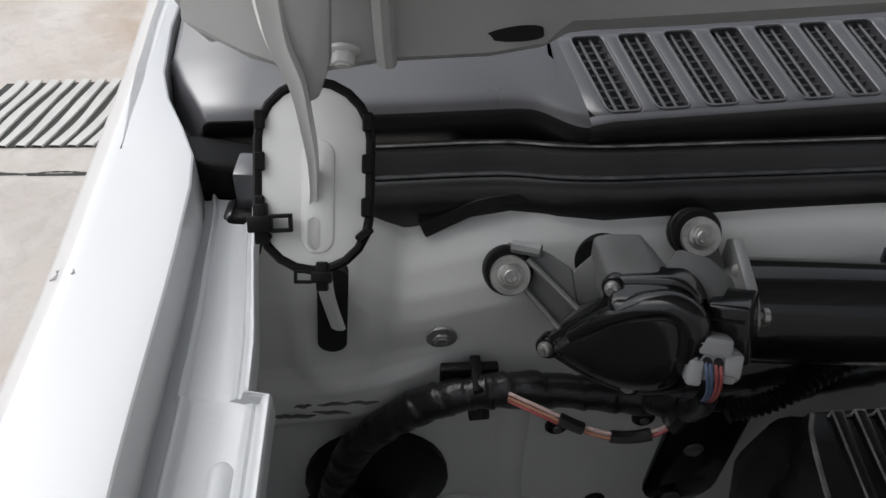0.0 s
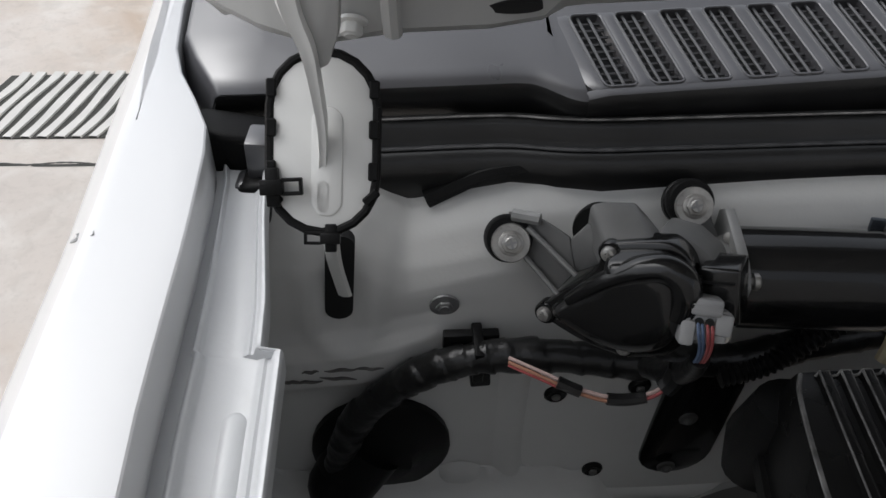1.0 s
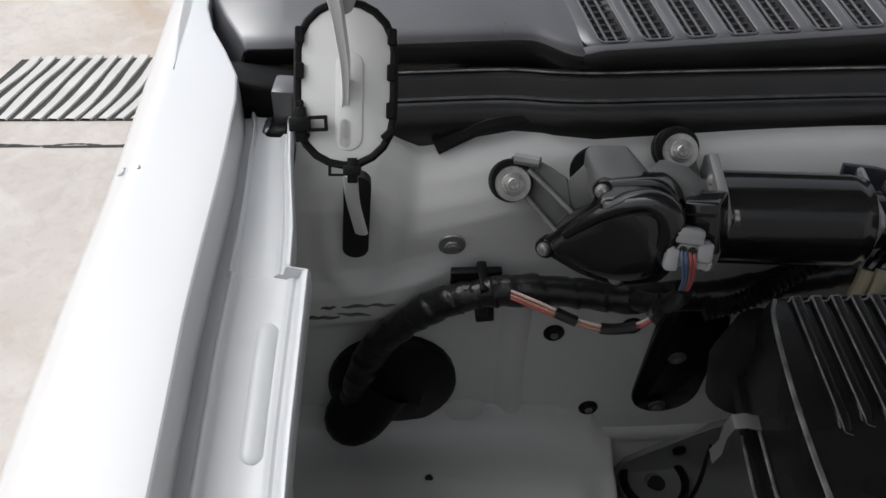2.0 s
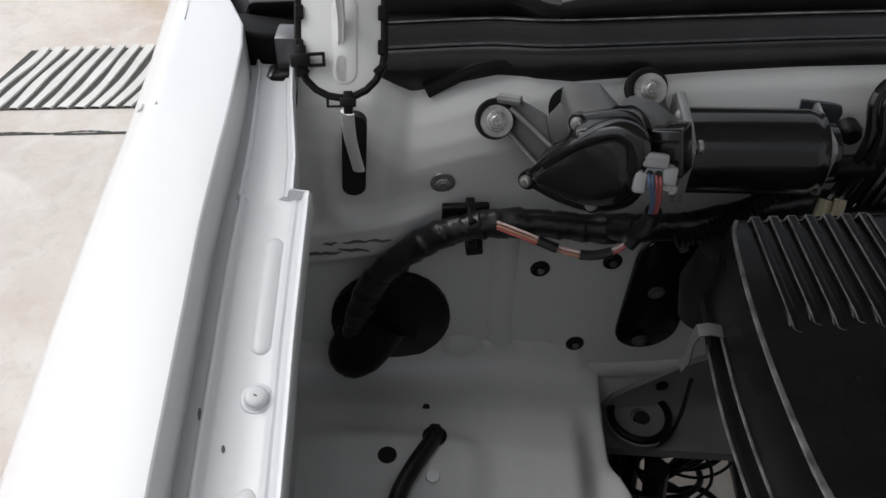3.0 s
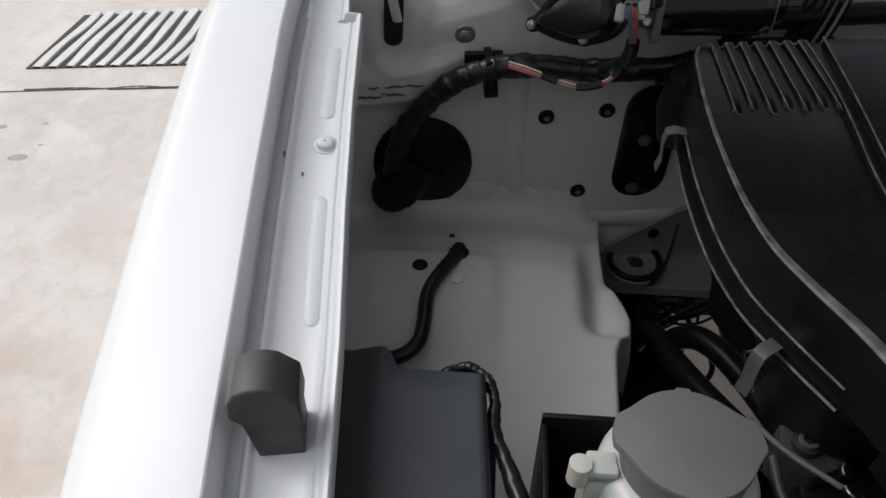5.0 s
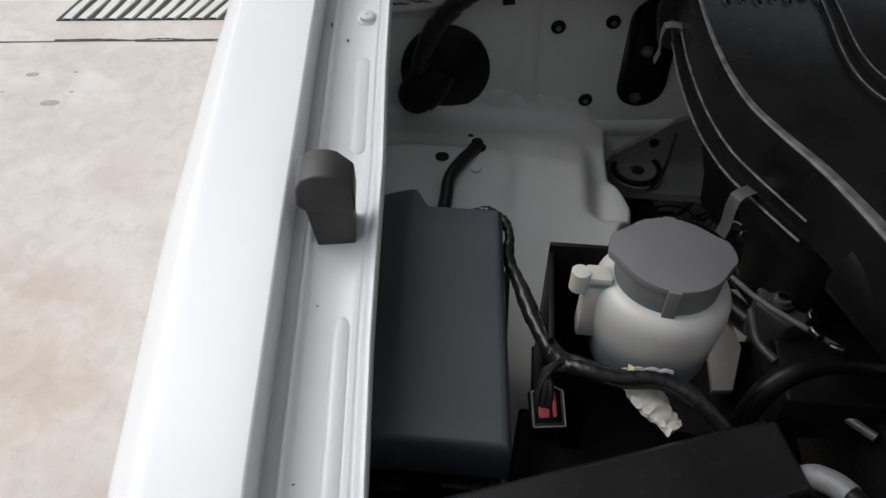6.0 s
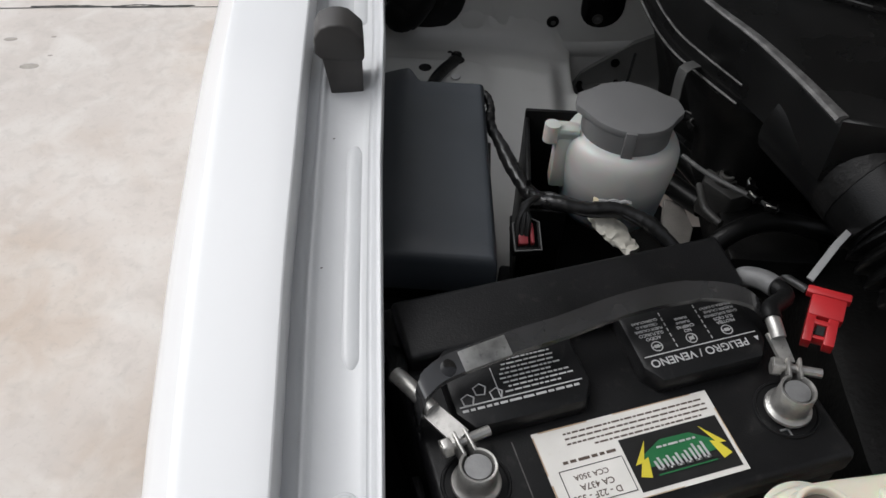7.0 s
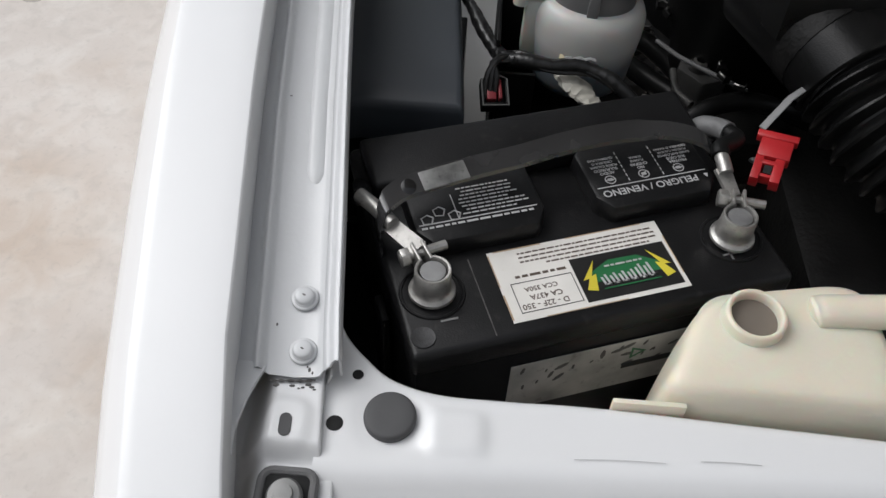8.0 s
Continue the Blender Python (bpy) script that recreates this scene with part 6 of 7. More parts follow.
rows = []
for x in [0.0028 * i for i in range(54)] + [0.16, 0.18, 0.22, 0.3, 0.5, 0.8, 1.2]:
    y = lerp(x, ex, ey)
    fr = lerp(x, [0.0, 0.03, 0.1, 0.3, 1.2], [-0.468, -0.465, -0.460, -0.452, -0.46])
    row = [(x, y - 0.001, 1.085), (x, y, 1.106), (x, y - 0.0010, 1.1115), (x, y - 0.003, 1.1140)]
    for k in range(16):
        yy = (y - 0.006) + (fr + 0.006 - (y - 0.006)) * k / 15
        row.append((x, yy, 1.1150 + 0.0005 * math.sin(k / 15 * math.pi) + swell(x, yy)))
    rows.append(row + [(x, fr + 0.002, 1.1144), (x, fr - 0.002, 1.1128), (x, fr - 0.007, 1.1090), (x, fr - 0.018, 1.098), (x, fr - 0.06, 1.085), (x, fr - 0.065, 1.0), (x, fr - 0.065, 0.7)])
part("panel", loft(rows, thick=0.0012), M_PAINT, sup, smooth=60)
part("plug", lathe([(0.0138, 0.0), (0.0139, 0.0022), (0.0136, 0.0034), (0.0129, 0.0042), (0.0119, 0.0045), (0.006, 0.0043), (0, 0.0042)], Matrix.Translation((0.0350, -0.4362, 1.1150)) @ Matrix.Diagonal((0.97, 0.97, 1, 1)) @ pose(0, 0, 0, 2, 0, 0), 40), M_PLUG, sup, "dark grey rubber plug")
part("hole", lathe([(0, 0.0003), (0.0026, 0.0003), (0.003, 0.0001)], Matrix.Translation((0.0155, -0.4125, 1.1155)), 16), M_HOLE, sup)
part("hole", lathe([(0, 0.0003), (0.004, 0.0003), (0.0044, 0.0001)], Matrix.Translation((0.0075, -0.4415, 1.1155)), 20), M_HOLE, sup)
for x, y, w, a in ((0.150, -0.4505, 0.045, 2), (0.205, -0.447, 0.03, 1)):
    part("scratch", tube([(x - w / 2, y - w / 2 * a * 0.02, 1.1158), (x, y + 0.0005, 1.1159), (x + w / 2, y + w / 2 * a * 0.02, 1.1158)], 0.0002, 5, 4, flat=0.5), M_CLEAR, sup)
# side bracket under the rail's front end


def bracket_right(y):
    return lerp(y, [-0.53, -0.4680, -0.4662, -0.4645, -0.4630, -0.4600, -0.42], [0.0160, 0.0108, 0.0100, 0.0062, 0.0042, 0.0034, -0.0006])


def bracket_top(x, y):
    """Flat seat with a slot, falling to the wing side and stepping down to the buffer."""
    d = math.hypot(max(0.0, abs(x + 0.0158) - 0.003), max(0.0, abs(y + 0.4466) - 0.005))
    return 1.1218 + 0.05 * (y + 0.44) + 0.0014 * (1 - step(d, 0.0055, 0.0115)) - 0.0260 * step(-0.0225 - x, 0.0, 0.0190) - 0.0085 * step(-0.4545 - y, 0.0, 0.0095)


rows = []
for y in [-0.4150 - 0.0015 * i for i in range(38)] + [-0.478, -0.49, -0.51, -0.53]:
    e = bracket_right(y)
    xs = [-0.0455 + (e - 0.0012 + 0.0455) * i / 30 for i in range(31)]
    z = bracket_top(e, y)
    rows.append([(x, y, bracket_top(x, y)) for x in xs] + [(e - 0.0003, y, z - 0.0004), (e, y, z - 0.0014), (e + 0.0004, y, 1.100)])
part("bracket", loft(rows, thick=0.0012), M_PAINT, sup, smooth=60)
for x, y, w in ((-0.006, -0.4262, 0.0030), (-0.0105, -0.4268, 0.0022), (-0.0125, -0.4275, 0.0016), (-0.0045, -0.4275, 0.0020), (-0.0240, -0.4262, 0.0040), (-0.0080, -0.4250, 0.0034), (-0.0160, -0.4262, 0.0030)):
    part("sealant", lathe([(0, 0.0008), (w * 0.35, 0.0007), (w * 0.5, 0.0)], Matrix.Translation((x, y, bracket_top(x, y))) @ pose(0, 0, 0, 4, 0, 3) @ Matrix.Diagonal((1, 0.5, 1, 1)), 8), M_SCUFF, sup)
part("sealant_seam", tube([(-0.0275, -0.4246, 1.1234), (-0.0200, -0.4243, 1.1238), (-0.0120, -0.4240, 1.1240), (-0.0045, -0.4230, 1.1242)], lambda f: 0.0006 + 0.0003 * math.sin(f * 31), 8, 6), M_SCUFF, sup, "dark line of old sealant")
for x, y, w in ((-0.0080, -0.4190, 0.0022), (-0.0062, -0.4205, 0.0016), (-0.0092, -0.4175, 0.0013), (-0.0285, -0.396, 0.0016)):
    part("mark", lathe([(0, 0.0004), (w * 0.35, 0.0003), (w * 0.5, 0.0)], Matrix.Translation((x, y, zr(y) + 0.0003)) @ pose(0, 0, 0, 12, 0, 0) @ Matrix.Diagonal((0.7, 1.2, 1, 1)), 8), M_SCUFF, rail)
# grey patch carries the shaded metal below the slot
part("bracket_slot", prism(stadium(0.0060, 0.0122), 0, 0.0005, Matrix.Translation((-0.0154, -0.4482, bracket_top(-0.0154, -0.4482) + 0.0002)) @ pose(0, 0, 0, 2.9, 0, 3)), M_PLUG, sup, "slot, its shaded inside put in as grey")
buf = thing("rubber_buffer", (-0.014, -0.478, 1.105), "black square rubber buffer with a grey bolt", "buffer")
fm = Matrix.Translation((-0.0098, -0.4795, 1.1125)) @ pose(0, 0, 0, 6, 0, 0) @ Matrix.Diagonal((0.88, 0.92, 1, 1))
fr_ = []
for cx_, cy_, a0 in ((0.0085, 0.0055, 0), (-0.0085, 0.0055, 90), (-0.0085, -0.0115, 180), (0.0085, -0.0115, 270)):
    fr_ += [(cx_ + 0.006 * math.cos(radians(a0 + a)), cy_ + 0.006 * math.sin(radians(a0 + a))) for a in (0, 18, 36, 54, 72, 90)]
fr_.append(fr_[0])
part("frame", tube([fm @ Vector((x, y, 0.0022)) for x, y in fr_], 0.0024, 10, 1, smooth=False), M_CAP, buf, "dark grey rounded rim")
part("socket", box(-0.0130, 0.0130, -0.014, 0.010, -0.002, 0.0032, fm, 0.001), M_HOLE, buf)
part("bolt", lathe([(0, 0), (0.0100, 0), (0.0100, 0.003), (0.0085, 0.006), (0.0055, 0.0065), (0.0050, 0.0085), (0, 0.009)], fm @ Matrix.Translation((0, -0.003, 0.0028)), 24), M_ARM, buf, "dull grey bolt")

# ---- washer tank ----
tank = thing("washer_tank", (0.27, -0.38, 1.0), "cream translucent plastic washer tank with an open filler mouth", "washer tank")
bodyp = [(0.178, -0.414), (0.183, -0.390), (0.193, -0.366), (0.206, -0.3515), (0.226, -0.3445), (0.255, -0.3385), (0.280, -0.3345), (0.294, -0.3385), (0.2985, -0.352), (0.301, -0.378), (0.3015, -0.414), (0.240, -0.416)]
bm = bmesh.new()
rings = []
ctr = Vector((0.242, -0.378))
outl = rounded(bodyp, 5)
for s_, z in ((1.10, 0.95), (1.09, 1.03), (1.065, 1.068), (1.035, 1.095), (1.01, 1.110), (0.985, 1.1185), (0.955, 1.1235), (0.91, 1.1265), (0.84, 1.1285), (0.70, 1.1295), (0.4, 1.1300)):
    ring = []
    for x, y in outl:
        k = 0.30 * step(0.236 - x, 0.0, 0.05)
        px, py = ctr.x + (x - ctr.x) * (s_ + (1 - s_) * k * (1 if z > 1.1 else -0.6)), ctr.y + (y - ctr.y) * s_
        ring.append(bm.verts.new((px, max(py, -0.4165), z)))
    rings.append(ring)
for a, b in zip(rings, rings[1:]):
    for i in range(len(a)):
        bm.faces.new((a[i], a[(i + 1) % len(a)], b[(i + 1) % len(a)], b[i]))
bm.faces.new(rings[-1])
bm.faces.new(rings[0][::-1])
part("body", bm, M_CREAM, tank, smooth=70)
part("fold", tube([(0.2065, -0.368, 1.1262), (0.2010, -0.380, 1.1180), (0.1965, -0.395, 1.1050), (0.1925, -0.410, 1.0900), (0.184, -0.4165, 1.0880)], 0.0030, 12, 6), M_CREAM, tank, smooth=70)
mm = Matrix.Translation((0.2240, -0.3690, 1.124)) @ pose(0, 0, 0, 4, 0, 0)
part("filler_neck", lathe([(0.0270, -0.009), (0.0215, -0.0045), (0.0185, 0.001), (0.0168, 0.008), (0.0165, 0.0125), (0.0156, 0.0140), (0.0142, 0.0142), (0.0133, 0.0132), (0.0130, 0.010), (0.0126, -0.008), (0, -0.009)], mm, 40), M_CREAM, tank, "round open filler neck", smooth=70)
# brown disc over the tank's top carries the shade inside the neck
part("neck_inside", lathe([(0, 0.0076), (0.0129, 0.0076)], mm, 32), M_TANKIN, tank)
part("spout", tube([(0.258, -0.3600, 1.127), (0.2625, -0.3597, 1.1292), (0.268, -0.3593, 1.1302), (0.30, -0.3575, 1.1315), (0.34, -0.354, 1.133), (0.42, -0.345, 1.134)], lambda f: 0.0045 + 0.0065 * min(1, f * 9), 20, 6, flat=0.8), M_CREAM, tank)
part("flap", box(0.148, 0.186, -0.4195, -0.4165, 1.105, 1.119, None, 0.0008), M_CREAM, tank)

M_FRAME = mat("plain_grey_plate", (0.17, 0.158, 0.145), 0.6, var=0.2, scale=40, bump=0.3)
# ---- engine and the dark space beside it ----
engine = thing("engine_block", (0.45, 0.0, 0.6), "grimy dark engine block and brackets below the air cleaner", "engine")
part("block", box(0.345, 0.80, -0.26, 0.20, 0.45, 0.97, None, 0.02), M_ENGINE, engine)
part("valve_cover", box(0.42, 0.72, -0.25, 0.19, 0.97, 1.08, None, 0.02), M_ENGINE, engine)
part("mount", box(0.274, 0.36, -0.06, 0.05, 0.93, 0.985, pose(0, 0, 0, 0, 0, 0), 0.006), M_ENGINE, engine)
part("valve_body", prism([(0.258, 0.020), (0.268, 0.046), (0.292, 0.052), (0.310, 0.036), (0.304, 0.006), (0.280, -0.004)], 0.962, 1.004, None, 0.004, 2), M_ALU, engine, "grimy grey casting")
part("casting_boss", lathe([(0, 0), (0.011, 0), (0.010, 0.006), (0, 0.007)], Matrix.Translation((0.279, 0.021, 1.003)), 18), M_ALU, engine)
part("casting_rib", prism([(0.290, 0.050), (0.308, 0.038), (0.304, 0.028), (0.288, 0.040)], 1.003, 1.010, None, 0.002), M_ALU, engine)
part("pulley", lathe([(0, -0.02), (0.055, -0.02), (0.06, -0.012), (0.05, 0), (0.06, 0.012), (0.055, 0.02), (0, 0.02)], facing((0.36, -0.28, 0.93), (0, -1, 0)), 24), M_ENGINE, engine)
part("nut", lathe([(0.0045, 0), (0.0072, 0), (0.0072, 0.003), (0.0045, 0.003)], Matrix.Translation((0.279, 0.021, 1.0098)), 16), M_STEEL, engine)
# plain grey plate added to fill the gap below the reservoir
fb = thing("gap_plate", (0.245, 0.0, 0.93), "dull grey plate added in the gap below the reservoir", "bracket")
part("plate", prism([(0.236, -0.020), (0.254, -0.018), (0.268, 0.028), (0.262, 0.064), (0.244, 0.068), (0.238, 0.04)], 0.925, 0.933, None, 0.002), M_FRAME, fb)
# dark plate added to hide bright ground below the reservoir
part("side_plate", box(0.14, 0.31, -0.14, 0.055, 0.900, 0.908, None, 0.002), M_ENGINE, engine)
rad = thing("radiator", (0.5, -0.40, 0.75), "black radiator and shroud behind the support panel", "radiator")
part("core", box(0.30, 0.95, -0.40, -0.36, 0.55, 1.03, None, 0.006), M_ENGINE, rad)
frame_rail = thing("chassis_rail", (0.2, 0, 0.55), "dark steel chassis rail below the engine bay", "chassis rail")
part("beam", box(0.17, 0.23, -0.5, 0.10, 0.55, 0.66, None, 0.01), M_ENGINE, frame_rail)
# black sheet and upright added to keep these gaps dark
shelf = thing("gap_shelf", (0.1, -0.16, 1.0), "black sheet added to darken the gap under reservoir and battery", "shelf")
part("shelf", prism([(-0.06, -0.42), (0.21, -0.30), (0.20, -0.10), (0.07, -0.09), (0.06, -0.19), (-0.06, -0.20)], 0.985, 0.995, None, 0.003), M_PLAST, shelf)
part("tab", merge(box(0.098, 0.114, -0.1275, -0.1255, 0.985, 1.004, None, 0.0006), box(0.098, 0.114, -0.1275, -0.116, 1.002, 1.004, None, 0.0006)), M_CLIP, shelf, "small grey steel tab")
part("upright", box(0.049, 0.056, -0.205, -0.03, 0.99, 1.078, None, 0.001), M_PLAST, shelf)
tray = thing("battery_tray", (0.12, -0.28, 0.88), "black battery tray under the battery", "battery tray")
part("tray", box(-0.01, BW + 0.012, -0.012, BD + 0.012, -0.225, -0.19, BM, 0.004), M_PLAST, tray)
part("hold_down", box(-0.006, -0.001, 0.05, 0.07, -0.19, -0.03, BM, 0.001), M_PLAST, tray)
# unseen body box added so the ground below lies in shade
body_ = thing("added_car_body", (0.63, 1.9, 0.45), "plain white car body added out of view to shade the ground", "car body", kind="structure")
part("lower_shell", box(-0.185, 1.43, 0.74, 3.1, 0.45, 1.19, None, 0.05, 3), M_PAINT, body_)
part("underbody", box(-0.10, 1.36, 0.56, 0.76, 0.50, 0.56, None, 0.01), M_ENGINE, body_)
wall_r = thing("opposite_fender", (1.33, 0, 1.1), "white painted fender on the far side of the engine bay", "fender")
part("panel", box(1.31, 1.40, -0.6, 0.6, 0.6, 1.2, None, 0.02), M_PAINT, wall_r)

# ---- hoses and wires ----
def cable(name, pts, r, material, label_, category, group="", n=6, segs=14):
    b = Vector(pts[0])
    t = thing(name, pts[len(pts) // 2], label_, category, group)
    part("sheath", tube(pts, r, segs, n), material, t)
    return t


cable("earth_cable", [(0.021, 0.201, 0.996), (0.008, 0.175, 1.0), (-0.002, 0.149, 1.0), (-0.003, 0.12, 0.998), (-0.006, 0.098, 0.998), (-0.019, 0.085, 0.996), (-0.042, 0.081, 0.994), (-0.07, 0.086, 0.99)], 0.0062, M_TAPE, "black taped earth cable bolted to the wheelhouse", "cable")
eb = thing("earth_bolt", (0.021, 0.203, 0.990), "dark bolt and ring holding the earth cable", "bolt")
hexbolt("bolt", (0.021, 0.203, 0.9935), (0, 0.15, 1), 0.006, eb, 1.5, M_ENGINE, h=0.009)
hole = part("hole", lathe([(0, 0.0012), (0.0062, 0.0012), (0.007, 0.0006)], Matrix.Translation((-0.012, 0.185, house_top(-0.012, 0.185) - 0.0004)), 16), M_HOLE, house)
part("dot", lathe([(0, 0.0008), (0.0048, 0.0008), (0.0052, 0.0)], Matrix.Translation((0.0215, 0.1695, house_top(0.0215, 0.1695) + 0.0010)), 14), M_PAINT, house, "white paint dot")
part("speck", lathe([(0, 0.0008), (0.003, 0.0008), (0.0032, 0.0)], Matrix.Translation((0.013, 0.237, house_top(0.013, 0.237) - 0.0003)), 8), M_HOLE, house)
pad = thing("round_mount", (0.20, 0.29, 0.90), "dark round rubber mount on a grey bracket", "mount")
rows = []
for x in [0.150 + 0.012 * i for i in range(14)]:
    top = lerp(x, [0.150, 0.166, 0.172, 0.185, 0.232, 0.30], [0.893, 0.895, 0.916, 0.926, 0.958, 0.985])
    rows.append([(x, 0.262, 0.885), (x, 0.264, 0.893), (x, y_wall(x, 0.9) - 0.016, 0.893), (x, y_wall(x, 0.9) - 0.009, 0.8955), (x, y_wall(x, top) - 0.006, min(top, 0.904)), (x, y_wall(x, top) - 0.005, top - 0.002), (x, y_wall(x, top) - 0.0005, top)])
part("bracket", loft(rows, thick=0.0015), M_DKPAINT, pad, smooth=50)
part("bracket_plug", lathe([(0.0055, 0), (0.0055, 0.002), (0, 0.003)], wall_frame(0.214, 0.932, 0.006), 16), M_RUBBER, pad)
part("pad", lathe([(0.030, 0), (0.030, 0.007), (0.026, 0.011), (0.019, 0.009), (0.008, 0.009), (0.0065, 0.005), (0, 0.005)], Matrix.Translation((0.199, 0.292, 0.893)), 28), M_DKPAINT, pad)
part("rim", tube([(0.199 + 0.0255 * math.cos(a * math.tau / 28), 0.292 + 0.0255 * math.sin(a * math.tau / 28), 0.9025) for a in range(29)], 0.0036, 8, 1, smooth=False), M_RUBBER, pad, "black rubber rim")
part("pad_centre", lathe([(0, 0.0), (0.007, 0.0), (0.007, 0.0095), (0, 0.0095)], Matrix.Translation((0.201, 0.290, 0.893)), 16), M_HOLE, pad)
part("wire", tube([(0.190, 0.268, 0.895), (0.212, 0.266, 0.897), (0.226, 0.276, 0.92), (0.235, 0.30, 0.95)], 0.0018, 6, 5), M_RUBBER, pad)
fh = [(0.022, -0.016, 1.116), (0.027, -0.012, 1.116), (0.035, -0.009, 1.116), (0.043, -0.012, 1.116), (0.049, -0.019, 1.116), (0.053, -0.032, 1.116), (0.053, -0.049, 1.112), (0.061, -0.072, 1.113), (0.071, -0.099, 1.111), (0.081, -0.120, 1.110), (0.089, -0.133, 1.114), (0.101, -0.139, 1.118), (0.122, -0.143, 1.118), (0.140, -0.141, 1.118), (0.155, -0.145, 1.116), (0.169, -0.152, 1.112), (0.186, -0.166, 1.100), (0.20, -0.19, 1.07)]
wh = thing("fuse_harness", (0.09, -0.133, 1.10), "black taped wire bundle looping past the fuse box", "wire harness")
part("trunk", tube(fh, lambda f: 0.0030 + 0.0020 * step(f, 0.25, 0.5) + 0.0004 * math.sin(f * 60), 16, 12, wrap=0.0007, turns=34), M_TAPE, wh)
for k in range(3):
    random.seed(20 + k)
    a0 = random.uniform(0, 6)
    strand = [(x + 0.0046 * math.cos(a0 + i * 0.9), y + 0.0046 * math.sin(a0 + i * 0.8), z + 0.0030 * math.sin(a0 + i * 0.7)) for i, (x, y, z) in enumerate(fh[8:])]
    part("strand", tube(strand, 0.0015 + 0.0004 * k, 8, 6), M_TAPE, wh)
for k in range(3):
    part("strand", tube([(0.090, -0.134 - 0.002 * k, 1.117), (0.082 - 0.002 * k, -0.140, 1.119 - 0.002 * k), (0.075 + 0.003 * k, -0.150, 1.112), (0.074 + 0.003 * k, -0.160, 1.098)], 0.0026, 8, 5), M_TAPE, wh)
for k, (x, y) in enumerate(((0.128, -0.1400), (0.136, -0.1395), (0.144, -0.1400))):
    part("pale_wire", tube([(x, y, 1.1228), (x + 0.004, y + 0.0006, 1.1236), (x + 0.008, y, 1.1226)], 0.0013, 6, 4), M_CONN, wh, "short pale wire showing through the tape")
plug = thing("red_plug", (0.079, -0.175, 1.09), "dark connector with a red insert and clear frame", "connector")
pmx = Matrix.Translation((0.0805, -0.155, 1.098)) @ pose(0, 0, 0, 25, 0, 8) @ Matrix.Diagonal((0.85, 0.85, 0.85, 1))
part("shell", merge(box(-0.012, -0.009, -0.014, 0.012, 0, 0.008, pmx, 0.001), box(0.009, 0.012, -0.014, 0.012, 0, 0.008, pmx, 0.001), box(-0.012, 0.012, -0.015, -0.011, 0, 0.008, pmx, 0.001), box(-0.012, 0.012, -0.014, 0.012, -0.006, 0.001, pmx, 0.001)), M_PLAST, plug)
part("rim", tube([pmx @ Vector(q) for q in ((-0.011, -0.014, 0.0085), (-0.011, 0.010, 0.0085), (-0.006, 0.013, 0.0085), (0.006, 0.013, 0.0085), (0.011, 0.010, 0.0085), (0.011, -0.014, 0.0085), (-0.011, -0.014, 0.0085))], 0.0007, 6, 1, smooth=False), M_CLIP, plug, "dull grey rim")
part("insert", merge(box(-0.007, 0.001, -0.008, 0.006, 0.001, 0.008, pmx, 0.001), box(0.003, 0.006, -0.008, 0.010, 0.001, 0.009, pmx, 0.001)), M_DULLRED, plug, "dull red plastic insert")
wc = thing("white_sleeve", (0.14, -0.165, 1.10), "crumpled white plastic sleeve under the harness", "sleeve")
crumple = tube([(0.126, -0.128, 1.104), (0.137, -0.143, 1.104), (0.148, -0.154, 1.101), (0.156, -0.163, 1.098)], lambda f: 0.004 + 0.007 * math.sin(min(1, f * 1.3) * math.pi * 0.8), 14, 7, flat=0.45)
random.seed(77)
for v in crumple.verts:
    v.co += Vector((random.uniform(-1, 1), random.uniform(-1, 1), random.uniform(-1, 1))) * 0.0011
part("sleeve", crumple, M_CRUMPLE, wc)
tapey = thing("tape_tag", (0.128, -0.15, 1.128), "small pale yellow tape tag on the harness", "tag")
part("tag", prism([(0, 0), (0.0042, 0.0006), (0.0034, 0.003), (0.0006, 0.0042)], 0, 0.0008, Matrix.Translation((0.125, -0.142, 1.124)) @ pose(0, 0, 0, 15, 0, 0)), M_TANCAP, tapey)
G = "hoses beside the engine"
cable("thick_hose", [(0.232, -0.090, 0.95), (0.246, -0.070, 0.995), (0.268, -0.057, 1.015), (0.300, -0.048, 1.022), (0.335, -0.049, 1.018), (0.375, -0.045, 1.0)], 0.0088, M_BELLOW, "thick black rubber hose curving behind the battery", "hose", G)
cable("thick_hose", [(0.196, 0.236, 0.78), (0.200, 0.222, 0.860), (0.2057, 0.2002, 0.900), (0.2159, 0.1634, 0.915), (0.2304, 0.1214, 0.930), (0.2450, 0.0883, 0.940), (0.2588, 0.0650, 0.945), (0.275, 0.040, 0.950)], 0.0115, M_BELLOW, "thick black rubber hose running down past the air cleaner", "hose", G, 8, 18)
cable("thick_hose", [(0.210, 0.212, 0.80), (0.2220, 0.1960, 0.885), (0.2372, 0.1832, 0.918), (0.2536, 0.1632, 0.930), (0.2700, 0.1315, 0.935), (0.2821, 0.0981, 0.940), (0.2936, 0.0721, 0.940), (0.305, 0.045, 0.940)], 0.0115, M_BELLOW, "thick black rubber hose running down past the air cleaner", "hose", G, 8, 18)
cable("steel_rod", [(0.3021, -0.0339, 0.965), (0.3230, -0.0535, 0.965), (0.345, -0.0734, 0.965)], 0.0038, M_LEAD, "dull steel rod beside the battery", "rod")
cable("steel_pipe", [(0.251, 0.006, 1.010), (0.251, -0.022, 1.010), (0.256, -0.033, 1.010), (0.262, -0.042, 1.010)], 0.0036, M_ALU, "curved dull steel pipe behind the battery", "pipe")
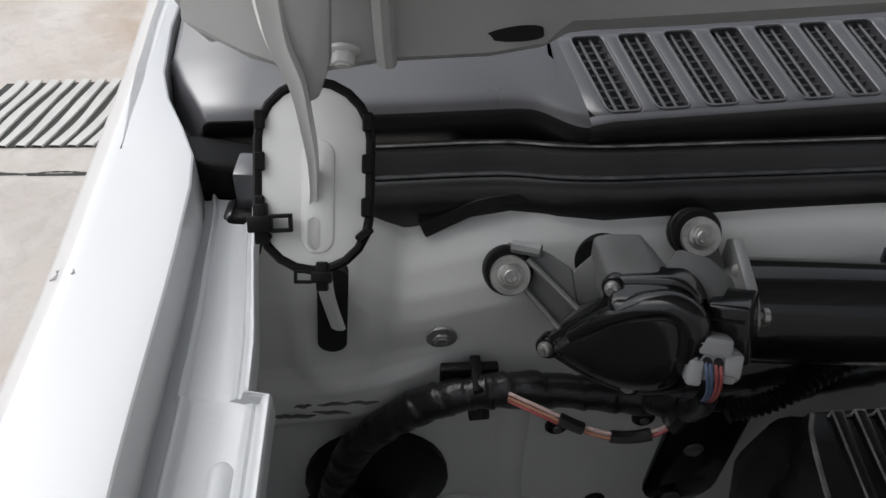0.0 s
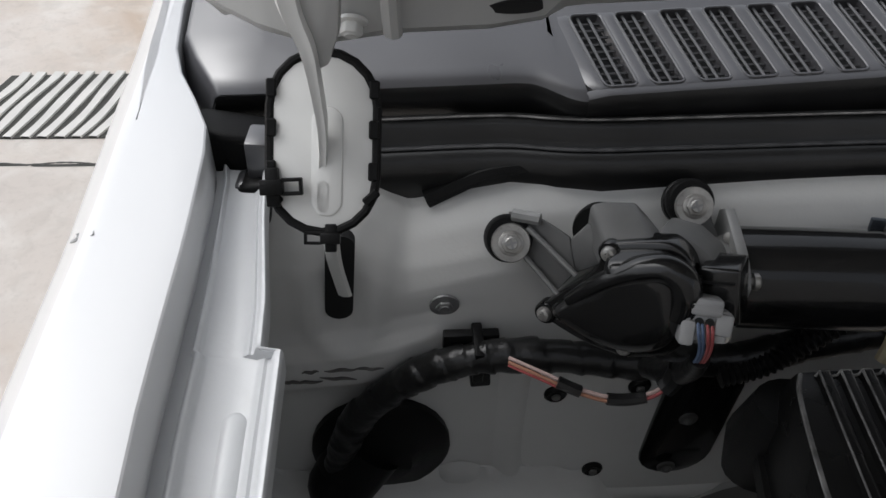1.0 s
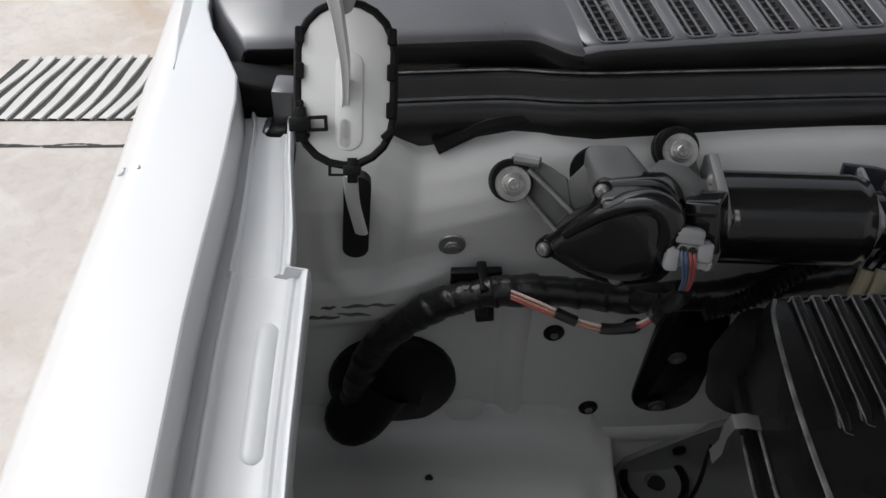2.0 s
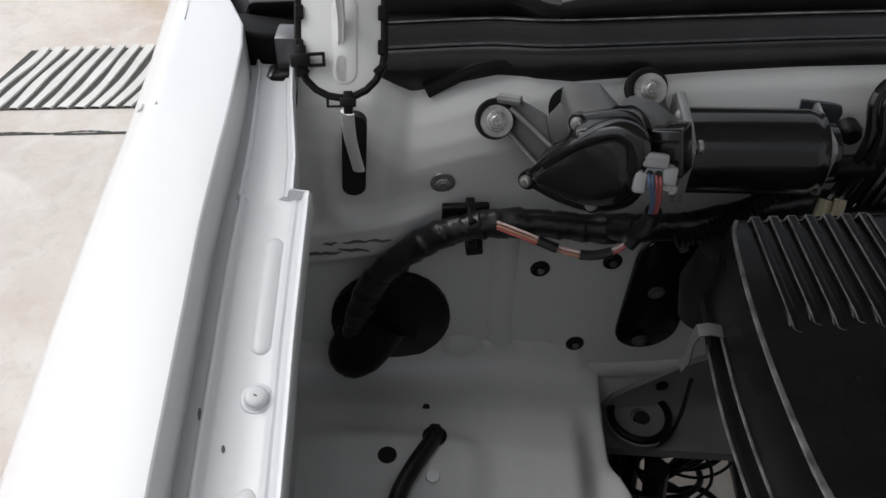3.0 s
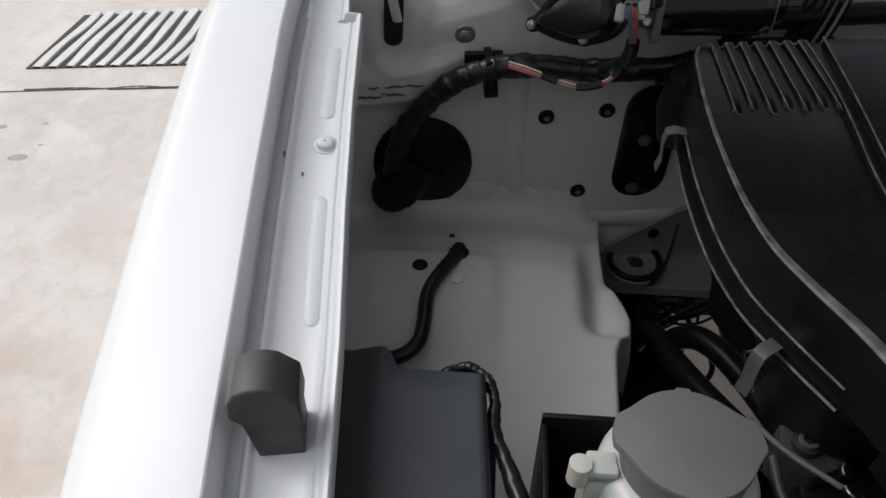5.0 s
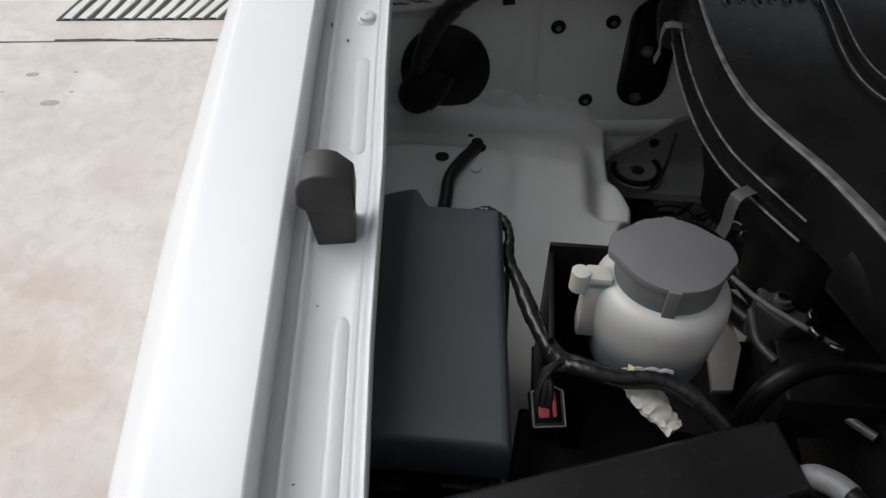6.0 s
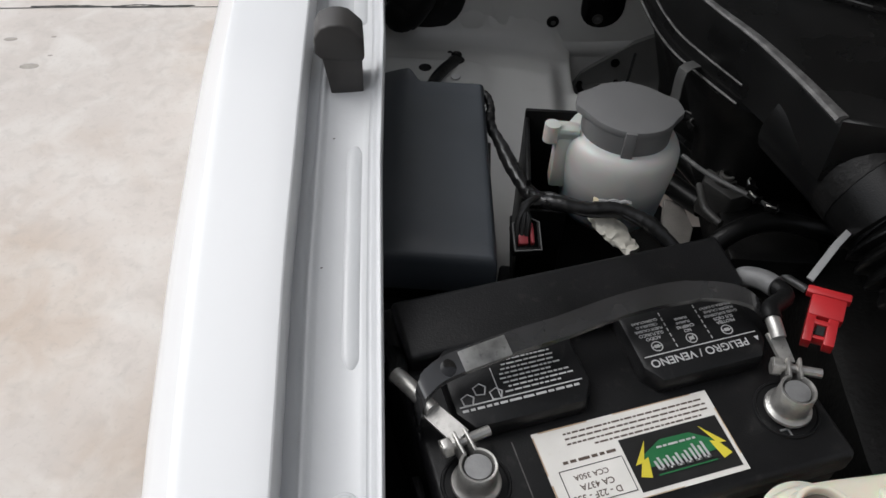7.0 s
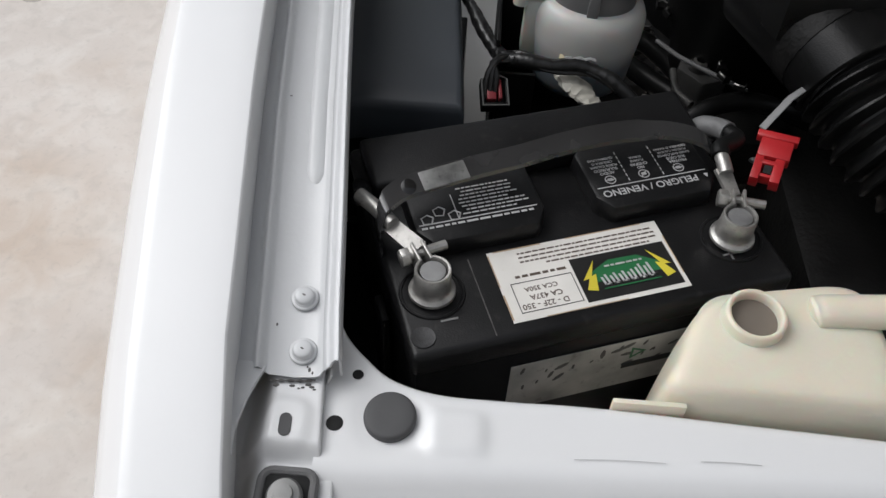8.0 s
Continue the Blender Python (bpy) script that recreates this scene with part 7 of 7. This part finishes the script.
cable("thin_cable", [(0.233, 0.023, 1.030), (0.252, -0.000, 1.030), (0.279, -0.022, 1.030), (0.306, -0.043, 1.030)], 0.0022, M_CAP, "thin grey cable running past the reservoir", "cable")
for k, p in enumerate([(0.242, 0.073, 1.035), (0.248, 0.063, 1.035), (0.286, -0.017, 1.035), (0.285, -0.032, 1.035), (0.297, -0.045, 1.035)]):
    wcl = thing("wire_clip", p, "small bright steel clip on a cable", "clip", "cable clips")
    cm_ = Matrix.Translation(p) @ pose(0, 0, 0, 15, 0, 40 * k)
    part("clip", merge(box(-0.005, 0.005, -0.0035, 0.0035, -0.002, 0.002, cm_, 0.0006, 1), box(-0.006, -0.0045, -0.0045, 0.0045, -0.003, 0.004, cm_, 0.0004, 1)), M_ENGINE, wcl)
    part("spring", tube([cm_ @ Vector((-0.004, 0.003, 0.0028)), cm_ @ Vector((0.0, 0.0042, 0.0034)), cm_ @ Vector((0.0045, 0.002, 0.0028))], 0.0008, 6, 4), M_STEEL, wcl)
random.seed(9)
for k in range(9):
    cx_, cy_, r_ = 0.252 + random.uniform(-0.020, 0.024), 0.298 + random.uniform(-0.045, 0.04), random.uniform(0.018, 0.042)
    a0, tilt = random.uniform(0, 6), random.uniform(-0.5, 0.5)
    pts = [(cx_ + r_ * math.cos(a0 + a), cy_ + r_ * 0.8 * math.sin(a0 + a), 0.775 + 0.008 * k + r_ * tilt * math.sin(a)) for a in (0, 0.8, 1.6, 2.4, 3.2, 4.0, 4.8)] + [(0.225, 0.28, 0.80)]
    cable("loose_wire", pts, random.choice((0.0016, 0.0020, 0.0026, 0.0032)), M_RUBBER, "loose black wire looping beside the engine", "wire", "loose wires", 6, 8)
for k in range(4):
    x0, y0 = 0.206 + 0.006 * (k % 5) + random.uniform(-0.004, 0.004), 0.335 - 0.028 * (k % 6) + random.uniform(-0.006, 0.006)
    pts = [(x0 - 0.005, y0 + 0.005, 0.875), (x0 + random.uniform(-0.01, 0.01), y0, 0.80), (x0 + random.uniform(-0.012, 0.012), y0 - 0.02, 0.70), (x0 + 0.01, y0 - 0.03, 0.55)]
    cable("hanging_hose", pts, random.choice((0.008, 0.011, 0.014)), M_RUBBER, "black hose hanging down beside the wheelhouse", "hose", "hanging hoses", 5, 10)
# dark sheets and plates added so bright ground stays hidden in the gaps
part("gap_sheet", loft([[(0.176 + 0.06 * k * 0.2, 0.34 - 0.04 * i, z) for k, z in enumerate((0.885, 0.80, 0.70, 0.50))] for i in range(12)], thick=0.004), M_RUBBER, engine)
part("liner", prism([(0.165, 0.205), (0.190, 0.200), (0.2129, 0.2050), (0.2276, 0.1800), (0.269, 0.1132), (0.285, 0.060), (0.285, -0.05), (0.165, -0.05)], 0.862, 0.868, None, 0.002), M_RUBBER, engine, "black sheet added to keep the gap beside the engine dark")
part("liner", prism([(0.2920, 0.215), (0.3088, 0.178), (0.3336, 0.112), (0.345, 0.060), (0.42, 0.06), (0.42, 0.25), (0.310, 0.25)], 0.862, 0.868, None, 0.002), M_RUBBER, engine, "black sheet added to keep the gap beside the engine dark")
part("gap_shield", box(0.318, 0.42, 0.235, 0.42, 0.772, 0.782, None, 0.003), M_ENGINE, engine)
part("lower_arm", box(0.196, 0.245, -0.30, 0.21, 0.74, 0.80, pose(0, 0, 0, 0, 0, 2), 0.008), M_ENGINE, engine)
for k in range(5):
    d = 0.0075 * k
    cable("washer_pipe", [(0.330 + d * 0.3, 0.335 - d * 0.2, 1.238 - d * 0.4), (0.300 + d * 0.5, 0.330 - d * 0.3, 1.234 - d * 0.5), (0.288 + d, 0.322, 1.222 - d * 0.3), (0.291 + d, 0.314, 1.200), (0.285 + d, 0.306, 1.178), (0.275 + d, 0.298, 1.155)], 0.0033, M_GLOSS, "thin black pipe bending over the firewall", "pipe", "pipes at the firewall", 6, 8)
for k in range(2):
    cable("clip_cap", [(0.272 + 0.010 * k, 0.296 + 0.001 * k, 1.160), (0.270 + 0.010 * k, 0.291, 1.152), (0.268 + 0.010 * k, 0.288, 1.144)], 0.0046, M_TANCAP, "small tan cap on a pipe end", "cap", "pipe caps", 3, 10)
wp = thing("wall_plug", on_wall(0.283, 1.19), "black rubber bung in the firewall", "plug")
part("bung", lathe([(0.008, -0.002), (0.008, 0.006), (0.006, 0.010), (0, 0.011)], wall_frame(0.286, 1.190), 18), M_RUBBER, wp)
cable("wall_pipe", [(0.262, 0.306, 1.176), (0.30, 0.312, 1.177), (0.36, 0.32, 1.178), (0.46, 0.33, 1.178)], 0.009, M_RUBBER, "black pipe running along the firewall", "pipe")
